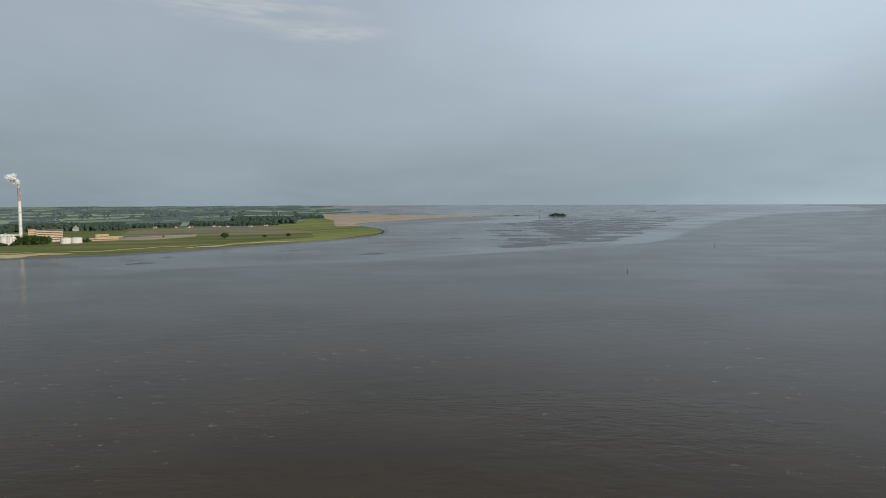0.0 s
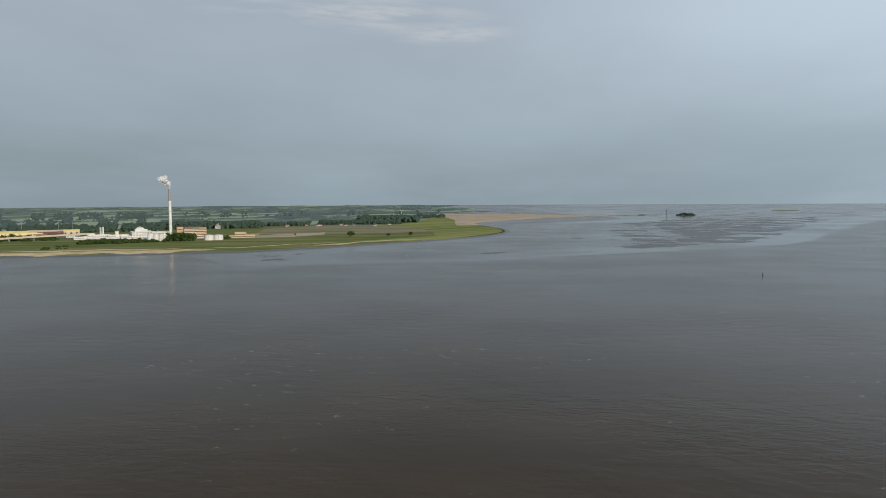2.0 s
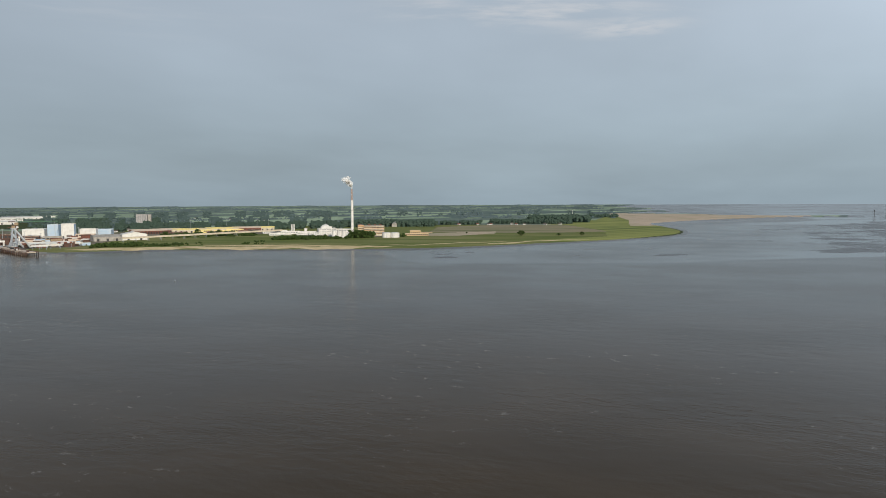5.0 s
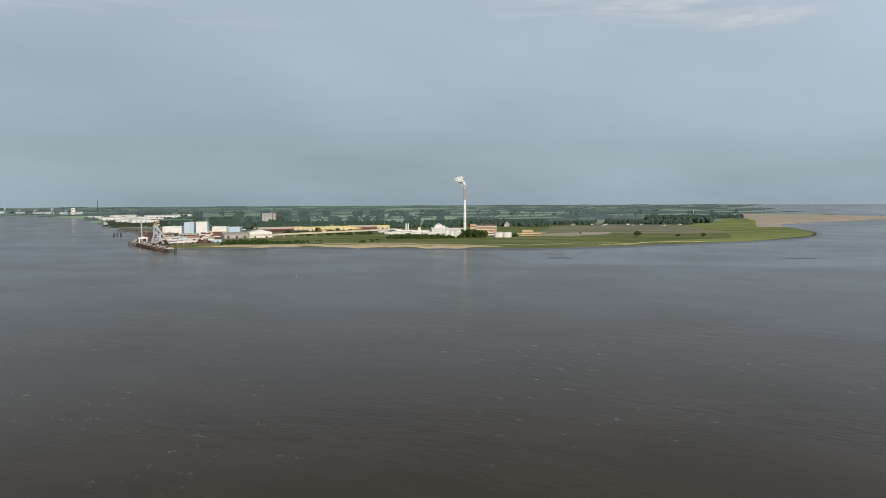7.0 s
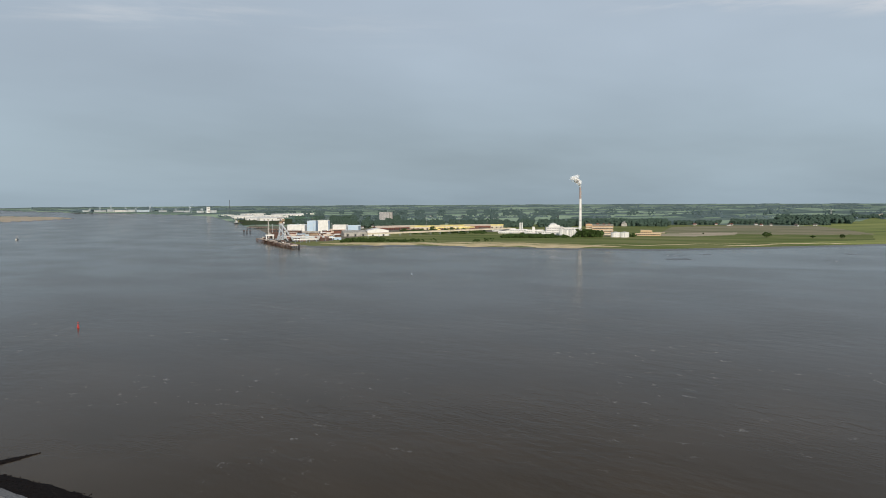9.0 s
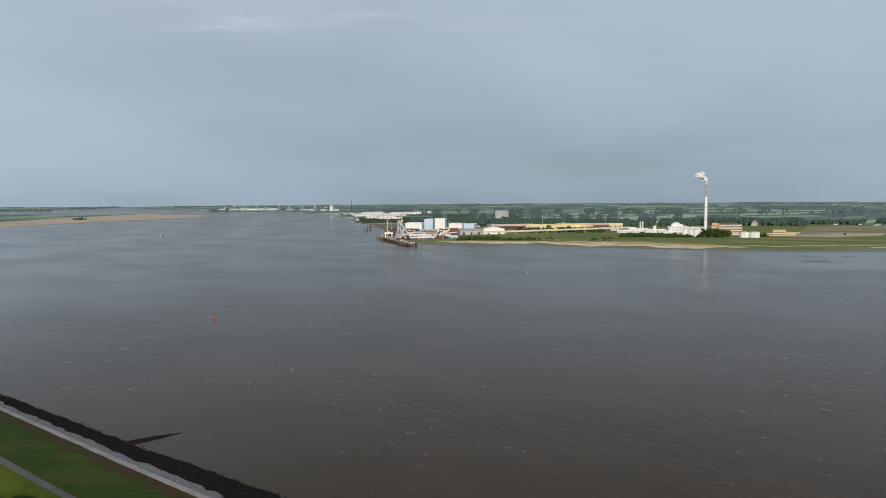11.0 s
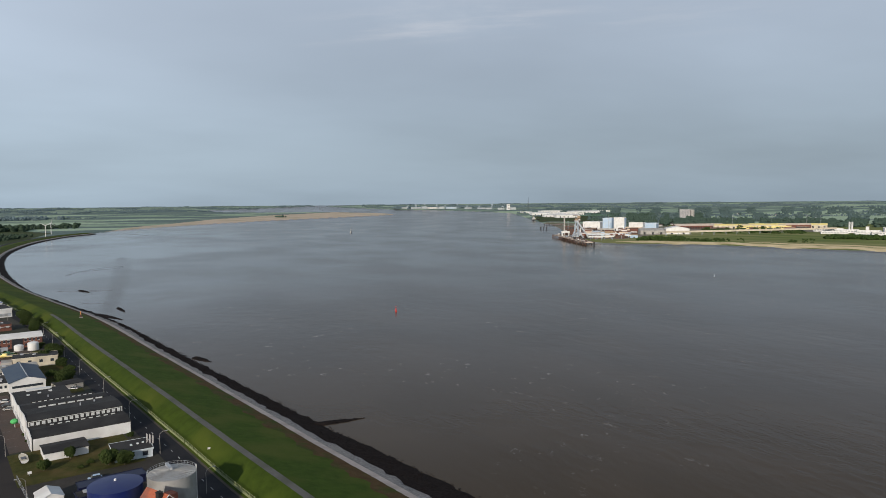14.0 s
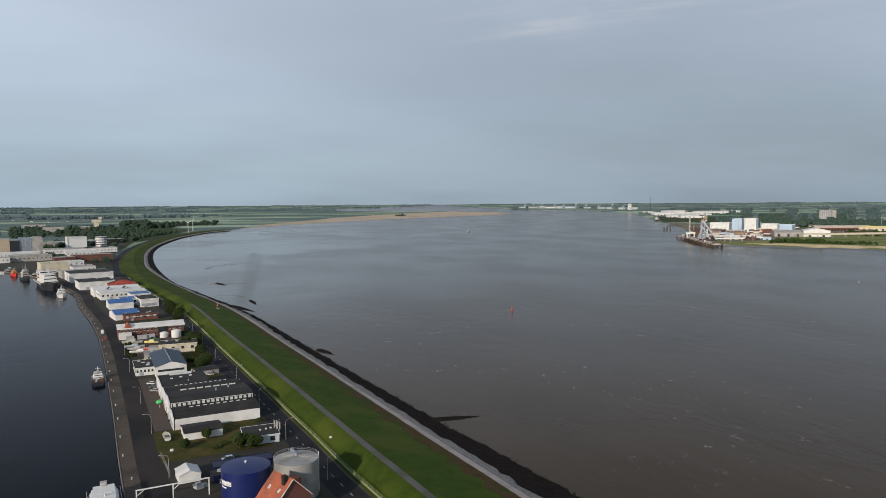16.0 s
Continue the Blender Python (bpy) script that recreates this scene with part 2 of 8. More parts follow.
def fields_surface(name, cols, cell, rough=0.9):
    """Patchwork of pastures and crops in long plots, by the map coordinates kept in the UV layer (kilometres)."""
    m = bpy.data.materials.new(name)
    m.use_nodes = True
    nt = m.node_tree
    N, L = nt.nodes.new, nt.links.new
    b = nt.nodes["Principled BSDF"]
    uv, mp = N("ShaderNodeUVMap"), N("ShaderNodeMapping")
    mp.inputs["Scale"].default_value = (1.0, 0.42, 1.0)
    mp.inputs["Rotation"].default_value = (0, 0, radians(33))
    L(uv.outputs[0], mp.inputs[0])
    vo, wn = N("ShaderNodeTexVoronoi"), N("ShaderNodeTexWhiteNoise")
    vo.distance = "CHEBYCHEV"
    vo.inputs["Scale"].default_value = cell
    vo.inputs["Randomness"].default_value = 0.75
    L(mp.outputs[0], vo.inputs["Vector"]); L(vo.outputs["Color"], wn.inputs["Vector"])
    wn.noise_dimensions = "3D"
    ramp = N("ShaderNodeValToRGB")
    ramp.color_ramp.interpolation = "CONSTANT"
    el = ramp.color_ramp.elements
    for i, c in enumerate(cols):
        k = el[i] if i < 2 else el.new(i / len(cols))
        k.position, k.color = i / len(cols), (*c, 1)
    L(wn.outputs["Value"], ramp.inputs["Fac"])
    n, mx = N("ShaderNodeTexNoise"), N("ShaderNodeMix")
    n.inputs["Scale"].default_value, n.inputs["Detail"].default_value = 40, 6
    L(uv.outputs[0], n.inputs["Vector"])
    mx.data_type, mx.blend_type = "RGBA", "OVERLAY"
    mx.inputs["Factor"].default_value = 0.6
    L(ramp.outputs["Color"], mx.inputs["A"]); L(n.outputs["Fac"], mx.inputs["B"])
    L(mx.outputs["Result"], b.inputs["Base Color"])
    b.inputs["Roughness"].default_value = rough
    b.inputs["Specular IOR Level"].default_value = 0.1
    return m


river_m = water_surface("river_water", (0.047, 0.0335, 0.0190), (0.058, 0.0415, 0.0245), 0.17, 0.105, 0.6, 0.135, True)
dock_m = water_surface("dock_water", (0.0022, 0.0032, 0.0075), (0.0038, 0.0050, 0.0105), 0.15, 0.08, 0.0, 0.033)
mud_m = surface("wet_mud", (0.050, 0.042, 0.036), (0.070, 0.060, 0.052), 20, 0.32, 0.0, uv=True, spec=0.6)
# field colours lean to blue-grey, with distance haze in the base colour
fields_m = fields_surface("hazed_far_fields", ((0.135, 0.182, 0.16), (0.102, 0.145, 0.135), (0.225, 0.30, 0.215), (0.092, 0.132, 0.128), (0.30, 0.385, 0.275), (0.127, 0.175, 0.155)), 4.2)
meadow_m = surface("bank_meadow", (0.17, 0.20, 0.055), (0.30, 0.315, 0.11), 7, 0.95, c3=(0.105, 0.145, 0.045), scale3=5, uv=True, streak=(0.22, 2.6, 1), spec=0.1, turn=60)
pasture_m = surface("shore_grass", (0.086, 0.122, 0.030), (0.150, 0.180, 0.050), 16, 0.95, c3=(0.215, 0.21, 0.09), scale3=9, uv=True, spec=0.1, streak=(0.3, 2.0, 1), turn=18)
plough_m = surface("brown_field", (0.22, 0.195, 0.125), (0.31, 0.265, 0.175), 14, 0.95, c3=(0.15, 0.17, 0.085), scale3=8, uv=True, spec=0.1, streak=(0.35, 1.8, 1), turn=15)
reed_m = surface("dry_reed", (0.42, 0.34, 0.26), (0.51, 0.42, 0.335), 30, 0.95, c3=(0.35, 0.31, 0.22), scale3=8, uv=True, spec=0.1)
sand_m = surface("pale_sand", (0.55, 0.44, 0.26), (0.66, 0.54, 0.34), 40, 0.95, c3=(0.42, 0.34, 0.18), scale3=25, uv=True, spec=0.1)
yard_m = surface("works_yard", (0.15, 0.13, 0.105), (0.22, 0.19, 0.15), 40, 0.9, c3=(0.085, 0.105, 0.045), scale3=20, uv=True, spec=0.2)
scrub_m = surface("scrub_ground", (0.035, 0.05, 0.022), (0.06, 0.075, 0.03), 30, 0.95, uv=True, spec=0.1)
wall_white = surface("white_render", (0.60, 0.60, 0.59), (0.70, 0.70, 0.685), 0.6, 0.7, c3=(0.52, 0.515, 0.50), scale3=0.15)
grass_m = surface("dike_grass", (0.027, 0.046, 0.005), (0.047, 0.071, 0.008), 0.25, 0.95, 0.15, 3.0, c3=(0.064, 0.082, 0.011), scale3=0.04, spec=0.1)
outer_grass_m = surface("outer_dike_grass", (0.028, 0.053, 0.006), (0.050, 0.084, 0.010), 0.25, 0.95, 0.15, 3.0, c3=(0.064, 0.082, 0.014), scale3=0.05, spec=0.1)
dry_grass_m = surface("dry_grass_edge", (0.060, 0.037, 0.017), (0.088, 0.056, 0.025), 0.3, 0.95, 0.5, 2.0, c3=(0.040, 0.058, 0.012), scale3=0.13, spec=0.1)
rubble_m = surface("dark_rubble", (0.0065, 0.0055, 0.0055), (0.021, 0.0165, 0.0155), 0.8, 0.95, 0.6, 1.2, spec=0.05)
stone_m = surface("rough_revetment", (0.05, 0.049, 0.049), (0.29, 0.28, 0.275), 1.1, 0.85, 0.8, 1.5, c3=(0.20, 0.19, 0.18), scale3=0.15, detail=8)
toe_path_m = surface("pale_concrete", (0.33, 0.285, 0.26), (0.42, 0.37, 0.34), 0.7, 0.85, 0.2, 2.0, c3=(0.28, 0.245, 0.22), scale3=0.12)
asphalt_m = surface("asphalt", (0.0115, 0.0118, 0.0150), (0.0180, 0.0182, 0.0220), 0.5, 0.85, 0.1, 4, c3=(0.025, 0.0245, 0.0265), scale3=0.08, spec=0.15)
path_m = surface("path_asphalt", (0.075, 0.075, 0.07), (0.10, 0.10, 0.094), 0.5, 0.9, c3=(0.06, 0.064, 0.05), scale3=0.1)
quay_m = surface("quay_paving", (0.056, 0.043, 0.031), (0.086, 0.067, 0.049), 0.7, 0.9, 0.2, 3, c3=(0.034, 0.029, 0.025), scale3=0.07)
ground_m = surface("dock_ground", (0.023, 0.019, 0.015), (0.036, 0.030, 0.023), 0.3, 0.9, 0.2, 3, c3=(0.022, 0.026, 0.011), scale3=0.03)


# ---- mesh helpers ----
class Solid:
    """Gathers vertices and faces of one part."""
    def __init__(self):
        self.v, self.f, self.smooth = [], [], []

    def add(self, verts, faces, smooth=False):
        n = len(self.v)
        self.v += [tuple(p) for p in verts]
        self.f += [tuple(i + n for i in q) for q in faces]
        self.smooth += [smooth] * len(faces)
        return self

    def prism(self, poly, z0, z1, cap0=True):
        n = len(poly)
        vs = [(x, y, z0) for x, y in poly] + [(x, y, z1) for x, y in poly]
        fs = [(i, (i + 1) % n, (i + 1) % n + n, i + n) for i in range(n)] + [tuple(range(n, 2 * n))]
        if cap0:
            fs.append(tuple(range(n - 1, -1, -1)))
        return self.add(vs, fs)

    def box(self, x0, y0, z0, x1, y1, z1, bevel=0.0):
        if bevel:
            b = min(bevel, (x1 - x0) / 2.01, (y1 - y0) / 2.01)
            ring = [(x0 + b, y0), (x1 - b, y0), (x1, y0 + b), (x1, y1 - b), (x1 - b, y1), (x0 + b, y1), (x0, y1 - b), (x0, y0 + b)]
            return self.prism(ring, z0, z1)
        return self.prism([(x0, y0), (x1, y0), (x1, y1), (x0, y1)], z0, z1)

    def cyl(self, x, y, z0, z1, r0, r1=None, n=20, cap=True):
        r1 = r0 if r1 is None else r1
        vs = []
        for z, r in ((z0, r0), (z1, r1)):
            vs += [(x + r * math.cos(2 * math.pi * i / n), y + r * math.sin(2 * math.pi * i / n), z) for i in range(n)]
        self.add(vs, [(i, (i + 1) % n, (i + 1) % n + n, i + n) for i in range(n)], n > 8)
        if cap:
            self.add(vs[n:], [tuple(range(n))])
            self.add(vs[:n], [tuple(range(n - 1, -1, -1))])
        return self

    def cone(self, x, y, z0, z1, r, n=20):
        vs = [(x + r * math.cos(2 * math.pi * i / n), y + r * math.sin(2 * math.pi * i / n), z0) for i in range(n)] + [(x, y, z1)]
        return self.add(vs, [(i, (i + 1) % n, n) for i in range(n)], True)

    def tube(self, p, q, r, n=6, r1=None):
        p, q = Vector(p), Vector(q)
        d = (q - p).normalized()
        u = d.orthogonal().normalized()
        w = d.cross(u)
        r1 = r if r1 is None else r1
        vs = []
        for c, k in ((p, r), (q, r1)):
            vs += [c + k * (u * math.cos(2 * math.pi * i / n) + w * math.sin(2 * math.pi * i / n)) for i in range(n)]
        return self.add(vs, [(i, (i + 1) % n, (i + 1) % n + n, i + n) for i in range(n)] + [tuple(range(n - 1, -1, -1)), tuple(range(n, 2 * n))])

    def gable(self, x0, y0, x1, y1, ze, zr, over=0.4, thick=0.25, along="x"):
        """Two roof slopes of real thickness over the walls x0..x1, y0..y1."""
        if along == "y":
            g = Solid().gable(y0, x0, y1, x1, ze, zr, over, thick)
            return self.add([(y, x, z) for x, y, z in g.v], [tuple(reversed(f)) for f in g.f])
        ym, h = (y0 + y1) / 2, zr - ze
        run = (y1 - y0) / 2
        drop = h * over / run
        sec = [(y0 - over, ze - drop), (ym, zr), (y1 + over, ze - drop), (y1 + over, ze - drop + thick), (ym, zr + thick), (y0 - over, ze - drop + thick)]
        vs = [(x, y, z) for x in (x0 - over, x1 + over) for y, z in sec]
        fs = [(i, i + 6, (i + 1) % 6 + 6, (i + 1) % 6) for i in range(6)] + [(0, 1, 4, 5), (1, 2, 3, 4), (11, 10, 7, 6), (10, 9, 8, 7)]
        return self.add(vs, fs)

    def house(self, x0, y0, x1, y1, z0, ze, zr, along="x"):
        """Walls with two gable ends."""
        if along == "y":
            g = Solid().house(y0, x0, y1, x1, z0, ze, zr)
            return self.add([(y, x, z) for x, y, z in g.v], [tuple(reversed(f)) for f in g.f])
        ym = (y0 + y1) / 2
        vs = [(x, y, z) for x in (x0, x1) for y, z in ((y0, z0), (y1, z0), (y1, ze), (ym, zr), (y0, ze))]
        fs = [(0, 4, 3, 2, 1), (5, 6, 7, 8, 9), (0, 5, 9, 4), (1, 2, 7, 6), (2, 3, 8, 7), (3, 4, 9, 8), (0, 1, 6, 5)]
        return self.add(vs, fs)

    def blob(self, c, r, rng, rough=0.25, squash=0.8, smooth=False):
        """A lumpy clump: an icosahedron, split once, pushed about."""
        vs, fs = ICO
        ph = rng.uniform(0, 6.28)
        cs, sn = math.cos(ph), math.sin(ph)
        out = []
        for x, y, z in vs:
            k = r * (1 + rng.uniform(-rough, rough))
            out.append((c[0] + k * (x * cs - y * sn), c[1] + k * (x * sn + y * cs), c[2] + k * z * squash))
        return self.add(out, fs, smooth)

    def ob(self, name):
        me = bpy.data.meshes.new(name)
        me.from_pydata(self.v, [], self.f)
        me.polygons.foreach_set("use_smooth", self.smooth)
        me.update()
        return new(name, me)


def ico_sphere(level):
    bm = bmesh.new()
    bmesh.ops.create_icosphere(bm, subdivisions=level, radius=1.0)
    r = [tuple(v.co) for v in bm.verts], [tuple(v.index for v in f.verts) for f in bm.faces]
    bm.free()
    return r


ICO = ico_sphere(2)
ICO_SMALL = ico_sphere(1)
ICO_FINE = ico_sphere(4)


def part(name, solid, material, parent=None, label=""):
    ob = solid.ob(name)
    ob.data.materials.append(material)
    if parent is not None:
        ob.parent = parent
    if label:
        ob["label"] = label
    return ob


def thing(name, m, label, category, group=""):
    ob = new(name)
    ob.empty_display_size = 1.0
    ob.matrix_basis = m
    return tagged(ob, label, category, group)


# ---- the plan: map places to the world ----
# Beyond R0 the far country is drawn in towards a rim at R0 + R1, each place kept in its line of sight.
R0, R1, FAR = 2700.0, 2230.0, 22000.0


def drawn_in(r):
    return r if r <= R0 else R0 + R1 * (1 / R0 - 1 / min(r, FAR)) / (1 / R0 - 1 / FAR)


def site(az, r, z=4.0, turn=0.0):
    """Pose of a thing at az degrees left of +y and r metres off; turn: degrees from facing the eye."""
    s = drawn_in(r) / r
    a = radians(az)
    m = Matrix.Translation((-math.sin(a) * r * s, math.cos(a) * r * s, H + s * (z - H)))
    return m @ pose(0, 0, 0, 0, 0, az + turn) @ Matrix.Scale(s, 4)


def polar(az, r):
    return (-math.sin(radians(az)) * r, math.cos(radians(az)) * r)


def spline(pts, step):
    """Catmull-Rom curve through pts, in steps of about step metres."""
    p = [np.array(q, float) for q in pts]
    p = [2 * p[0] - p[1]] + p + [2 * p[-1] - p[-2]]
    out = []
    for i in range(1, len(p) - 2):
        n = max(2, int(np.linalg.norm(p[i + 1] - p[i]) / step))
        for k in range(n):
            t = k / n
            out.append(0.5 * (2 * p[i] + (p[i + 1] - p[i - 1]) * t + (2 * p[i - 1] - 5 * p[i] + 4 * p[i + 1] - p[i + 2]) * t * t + (3 * p[i] - p[i - 1] - 3 * p[i + 1] + p[i + 2]) * t ** 3))
    out.append(p[-2])
    return np.array(out)


def inside(poly, x, y):
    poly = np.asarray(poly)
    hit = np.zeros(x.shape, bool)
    x1, y1 = poly[-1]
    for x2, y2 in poly:
        if y1 != y2:
            hit ^= ((y1 > y) != (y2 > y)) & (x < (x2 - x1) * (y - y1) / (y2 - y1) + x1)
        x1, y1 = x2, y2
    return hit


def away(poly, x, y):
    """Distance to the outline of poly."""
    best = np.full(x.shape, 1e9)
    px, py = poly[-1]
    for qx, qy in poly:
        dx, dy = qx - px, qy - py
        k = np.clip(((x - px) * dx + (y - py) * dy) / max(dx * dx + dy * dy, 1e-6), 0, 1)
        best = np.minimum(best, np.hypot(x - px - k * dx, y - py - k * dy))
        px, py = qx, qy
    return best


# ---- large structure: river, land, dike, quay ----
def sheet(name, azs, rs, height, material_of, mats, label, category, layer=None, rim=None):
    """One polar sheet; height(x, y) gives metres over the river, material_of(x, y) the slot of each face (-1: none)."""
    A, R = np.meshgrid(np.radians(azs), rs, indexing="ij")
    X, Y = -np.sin(A) * R, np.cos(A) * R
    Z = height(X, Y)
    S = np.where(R <= R0, R, R0 + R1 * (1 / R0 - 1 / np.minimum(R, FAR)) / (1 / R0 - 1 / FAR)) / R
    V = np.stack([X * S, Y * S, H + S * (Z - H)], -1).reshape(-1, 3)
    na, nr = A.shape
    i = np.arange(na * nr).reshape(na, nr)
    F = np.stack([i[:-1, :-1], i[:-1, 1:], i[1:, 1:], i[1:, :-1]], -1).reshape(-1, 4)[:, ::-1]
    cx = (X[:-1, :-1] + X[1:, 1:] + X[:-1, 1:] + X[1:, :-1]).ravel() / 4
    cy = (Y[:-1, :-1] + Y[1:, 1:] + Y[:-1, 1:] + Y[1:, :-1]).ravel() / 4
    k = material_of(cx, cy)
    if rim is not None:
        k = np.where((k < 0) & (Z.ravel()[F].max(1) > -0.15), rim, k)
    F, k = F[k >= 0], k[k >= 0]
    me = bpy.data.meshes.new(name)
    me.vertices.add(len(V)); me.vertices.foreach_set("co", V.ravel())
    me.loops.add(F.size); me.loops.foreach_set("vertex_index", F.ravel())
    me.polygons.add(len(F)); me.polygons.foreach_set("loop_start", np.arange(0, F.size, 4))
    me.polygons.foreach_set("material_index", k.astype(np.int32))
    me.polygons.foreach_set("use_smooth", np.ones(len(F), bool))
    uv = me.uv_layers.new(name="map")
    T = np.stack([X, Y], -1).reshape(-1, 2)[F.ravel()] / 1000.0
    uv.data.foreach_set("uv", T.ravel())
    if layer:
        at = me.color_attributes.new("tide", "FLOAT_COLOR", "POINT")
        calm, bank = layer(X.ravel(), Y.ravel())
        at.data.foreach_set("color", np.stack([calm, bank, 0 * calm, 0 * calm + 1], -1).astype(np.float32).ravel())
    for m in mats:
        me.materials.append(m)
    me.update(calc_edges=True)
    ob = new(name, me)
    return tagged(ob, label, category, kind="structure")


# far bank, upstream to the point and back along the reed flats
far_shore = [polar(*q) for q in ((70.6, 7700), (67, 6900), (61.6, 5300), (60.4, 4500), (58.8, 3135), (57.2, 2500), (56.2, 1900), (55.2, 1640), (54.2, 1545), (53.2, 1510), (50, 1500), (46.8, 1500), (42, 1455), (38, 1418),
                                 (33, 1398), (28.3, 1392), (25.4, 1396), (21, 1450), (17.4, 1518), (14, 1600), (10.8, 1692), (8, 1800), (6.2, 1901), (5.0, 2010), (4.4, 2168), (4.9, 2400), (6.7, 2800), (7.3, 3010), (6.4, 3190), (4.6, 3480), (1.9, 3830), (-2, 4330), (-6, 4640), (-9, 4770))]
far_back = [polar(*q) for q in ((-9.0, 4800), (-5, 4745), (-1, 4720), (1.8, 4800), (4, 5300), (6, 5250), (9.5, 5500), (8, 6200), (5, 6600), (9, 7300), (7, 9000), (10, 11000), (8, 21500), (40, 21500), (72, 21500), (76, 14000), (74, 9800), (71.5, 8600))]
far_land = np.concatenate([spline(far_shore, 12), np.array(far_back)])
# near bank upstream of the docks: bay, sand spit, and the country behind
dike_water = [(40, 160), (-80, 130), (-197, 97), (-295, 68), (-454, 25), (-629, -22), (-780, -76), (-910, -120), (-1140, -172), (-1394, -213), (-1600, -231), (-1775, -234), (-1910, -231), (-2031, -222), (-2143, -206), (-2298, -176), (-2422, -121)]
DIKE = spline(dike_water, 4.0)
tang = np.gradient(DIKE, axis=0)
tang /= np.linalg.norm(tang, axis=1)[:, None]
INLAND = np.stack([-tang[:, 1], tang[:, 0]], 1)      # to the left of the way upstream


def beside(d):
    return DIKE + INLAND * d


spit = [(-2440, -140), (-2540, -118), (-2723, -57), (-2902, 36), (-3209, 233), (-3700, 668), (-4100, 1130), (-4604, 1642)]
spit_back = [polar(*q) for q in ((70.3, 4960), (71.6, 5500), (75.3, 6200), (80, 6350), (84, 7000), (86, 8500), (82, 9800), (79, 12500), (76.5, 15000), (78, 21500), (130, 21500), (130, 1500), (118, 1050))]
inner = beside(54)[::6]
inner = inner[(inner[:, 0] < -1000) & (inner[:, 0] > -2425)]
left_land = np.concatenate([inner, spline(spit, 20), np.array(spit_back), np.array([(-1072, -366), (-1000, -300)])])
# tidal flats that fall dry, off the point and in the bay
flats = spline([polar(*q) for q in ((30, 1385), (28, 1150), (24.7, 1075), (18.5, 1070), (13.8, 1082), (9.2, 1100), (4.5, 1130), (0, 1205), (-5, 1300), (-10, 1410), (-15, 1560), (-18.2, 1800), (-20.5, 2500), (-22.7, 3600), (-26.6, 5600), (-32, 9000), (-25, 16000), (-5, 17000), (4, 12000), (2, 6000), (-4, 3900), (4, 2900), (5, 2300), (5.5, 1950), (9, 1760), (15, 1570), (22, 1430), (30, 1385))], 30)
bay_bank = spline([(-655, -30), (-683, -38), (-782, -38), (-929, -38), (-1147, -42), (-1333, -42), (-1375, -25), (-1194, -10), (-998, -10), (-802, -14), (-678, -18), (-655, -30)], 12)
island = spline([polar(*q) for q in ((-8.6, 4610), (-9.4, 4560), (-10.1, 4600), (-9.9, 4720), (-9.2, 4760), (-8.6, 4700), (-8.6, 4610))], 12)
islet = spline([polar(*q) for q in ((-15.2, 6600), (-16.8, 6500), (-17.2, 6800), (-15.6, 6950), (-15.2, 6600))], 25)


def zone(*q):
    return np.array([polar(*k) for k in q])


reed_z = zone((11, 4600), (10.2, 5250), (8.4, 5200), (1.8, 4800), (-1, 4740), (-4, 4700), (-4, 4480), (-2, 4300), (1.9, 3800), (4.6, 3450), (6.4, 3170), (7.1, 3000), (6.5, 2800), (7.4, 2640), (8.8, 2640), (8.9, 3390), (9.6, 4000))
meadow_z = zone((16.5, 2960), (14, 2650), (10.8, 2200), (10.5, 1850), (17.2, 1640), (17.3, 1590), (10.8, 1705), (8, 1815), (6.3, 1912), (5.1, 2020), (4.5, 2168), (5.0, 2400), (6.8, 2800), (7.6, 2640), (8.7, 2640), (8.9, 3390), (9.7, 4100), (10.6, 4300), (11.5, 3400))
plough_z = zone((25, 2080), (24.3, 2500), (19, 2760), (14, 2760), (10.4, 2150), (14, 2060), (19, 2030))
yard_z = zone((27, 1870), (22.5, 1880), (19.6, 1990), (19.5, 2130), (22, 2080), (25.4, 2010), (27, 1930))
works_z = zone((58, 2450), (55.5, 1680), (52, 1640), (50, 1800), (47, 2010), (40, 2090), (36, 2040), (34.5, 1850), (27.4, 1830), (27.4, 2000), (33, 2120), (36, 2300), (46, 2400), (53, 2550), (58, 2900))
town_z = zone((59.5, 5200), (58.5, 3000), (53, 2900), (53, 4300), (57, 5400))
docks_z = np.array([(-1000, -190), (-1072, -366), (-1500, -700), (-1900, -500), (-1750, -330), (-1400, -280)])
woods_z = np.array([(-1500, -290), (-1900, -420), (-2700, -900), (-3000, -500), (-2500, -250), (-2150, -270), (-1750, -310)])
reed2_z = np.concatenate([spline(spit, 40)[3:], np.array([polar(71.6, 5350), polar(75.3, 6000), polar(80, 5000), polar(84.5, 4050), polar(88, 3250), polar(90.5, 2900), polar(92.2, 2620)])])


def ease(v, lo, hi):
    v = np.clip((v - lo) / (hi - lo), 0, 1)
    return v * v * (3 - 2 * v)


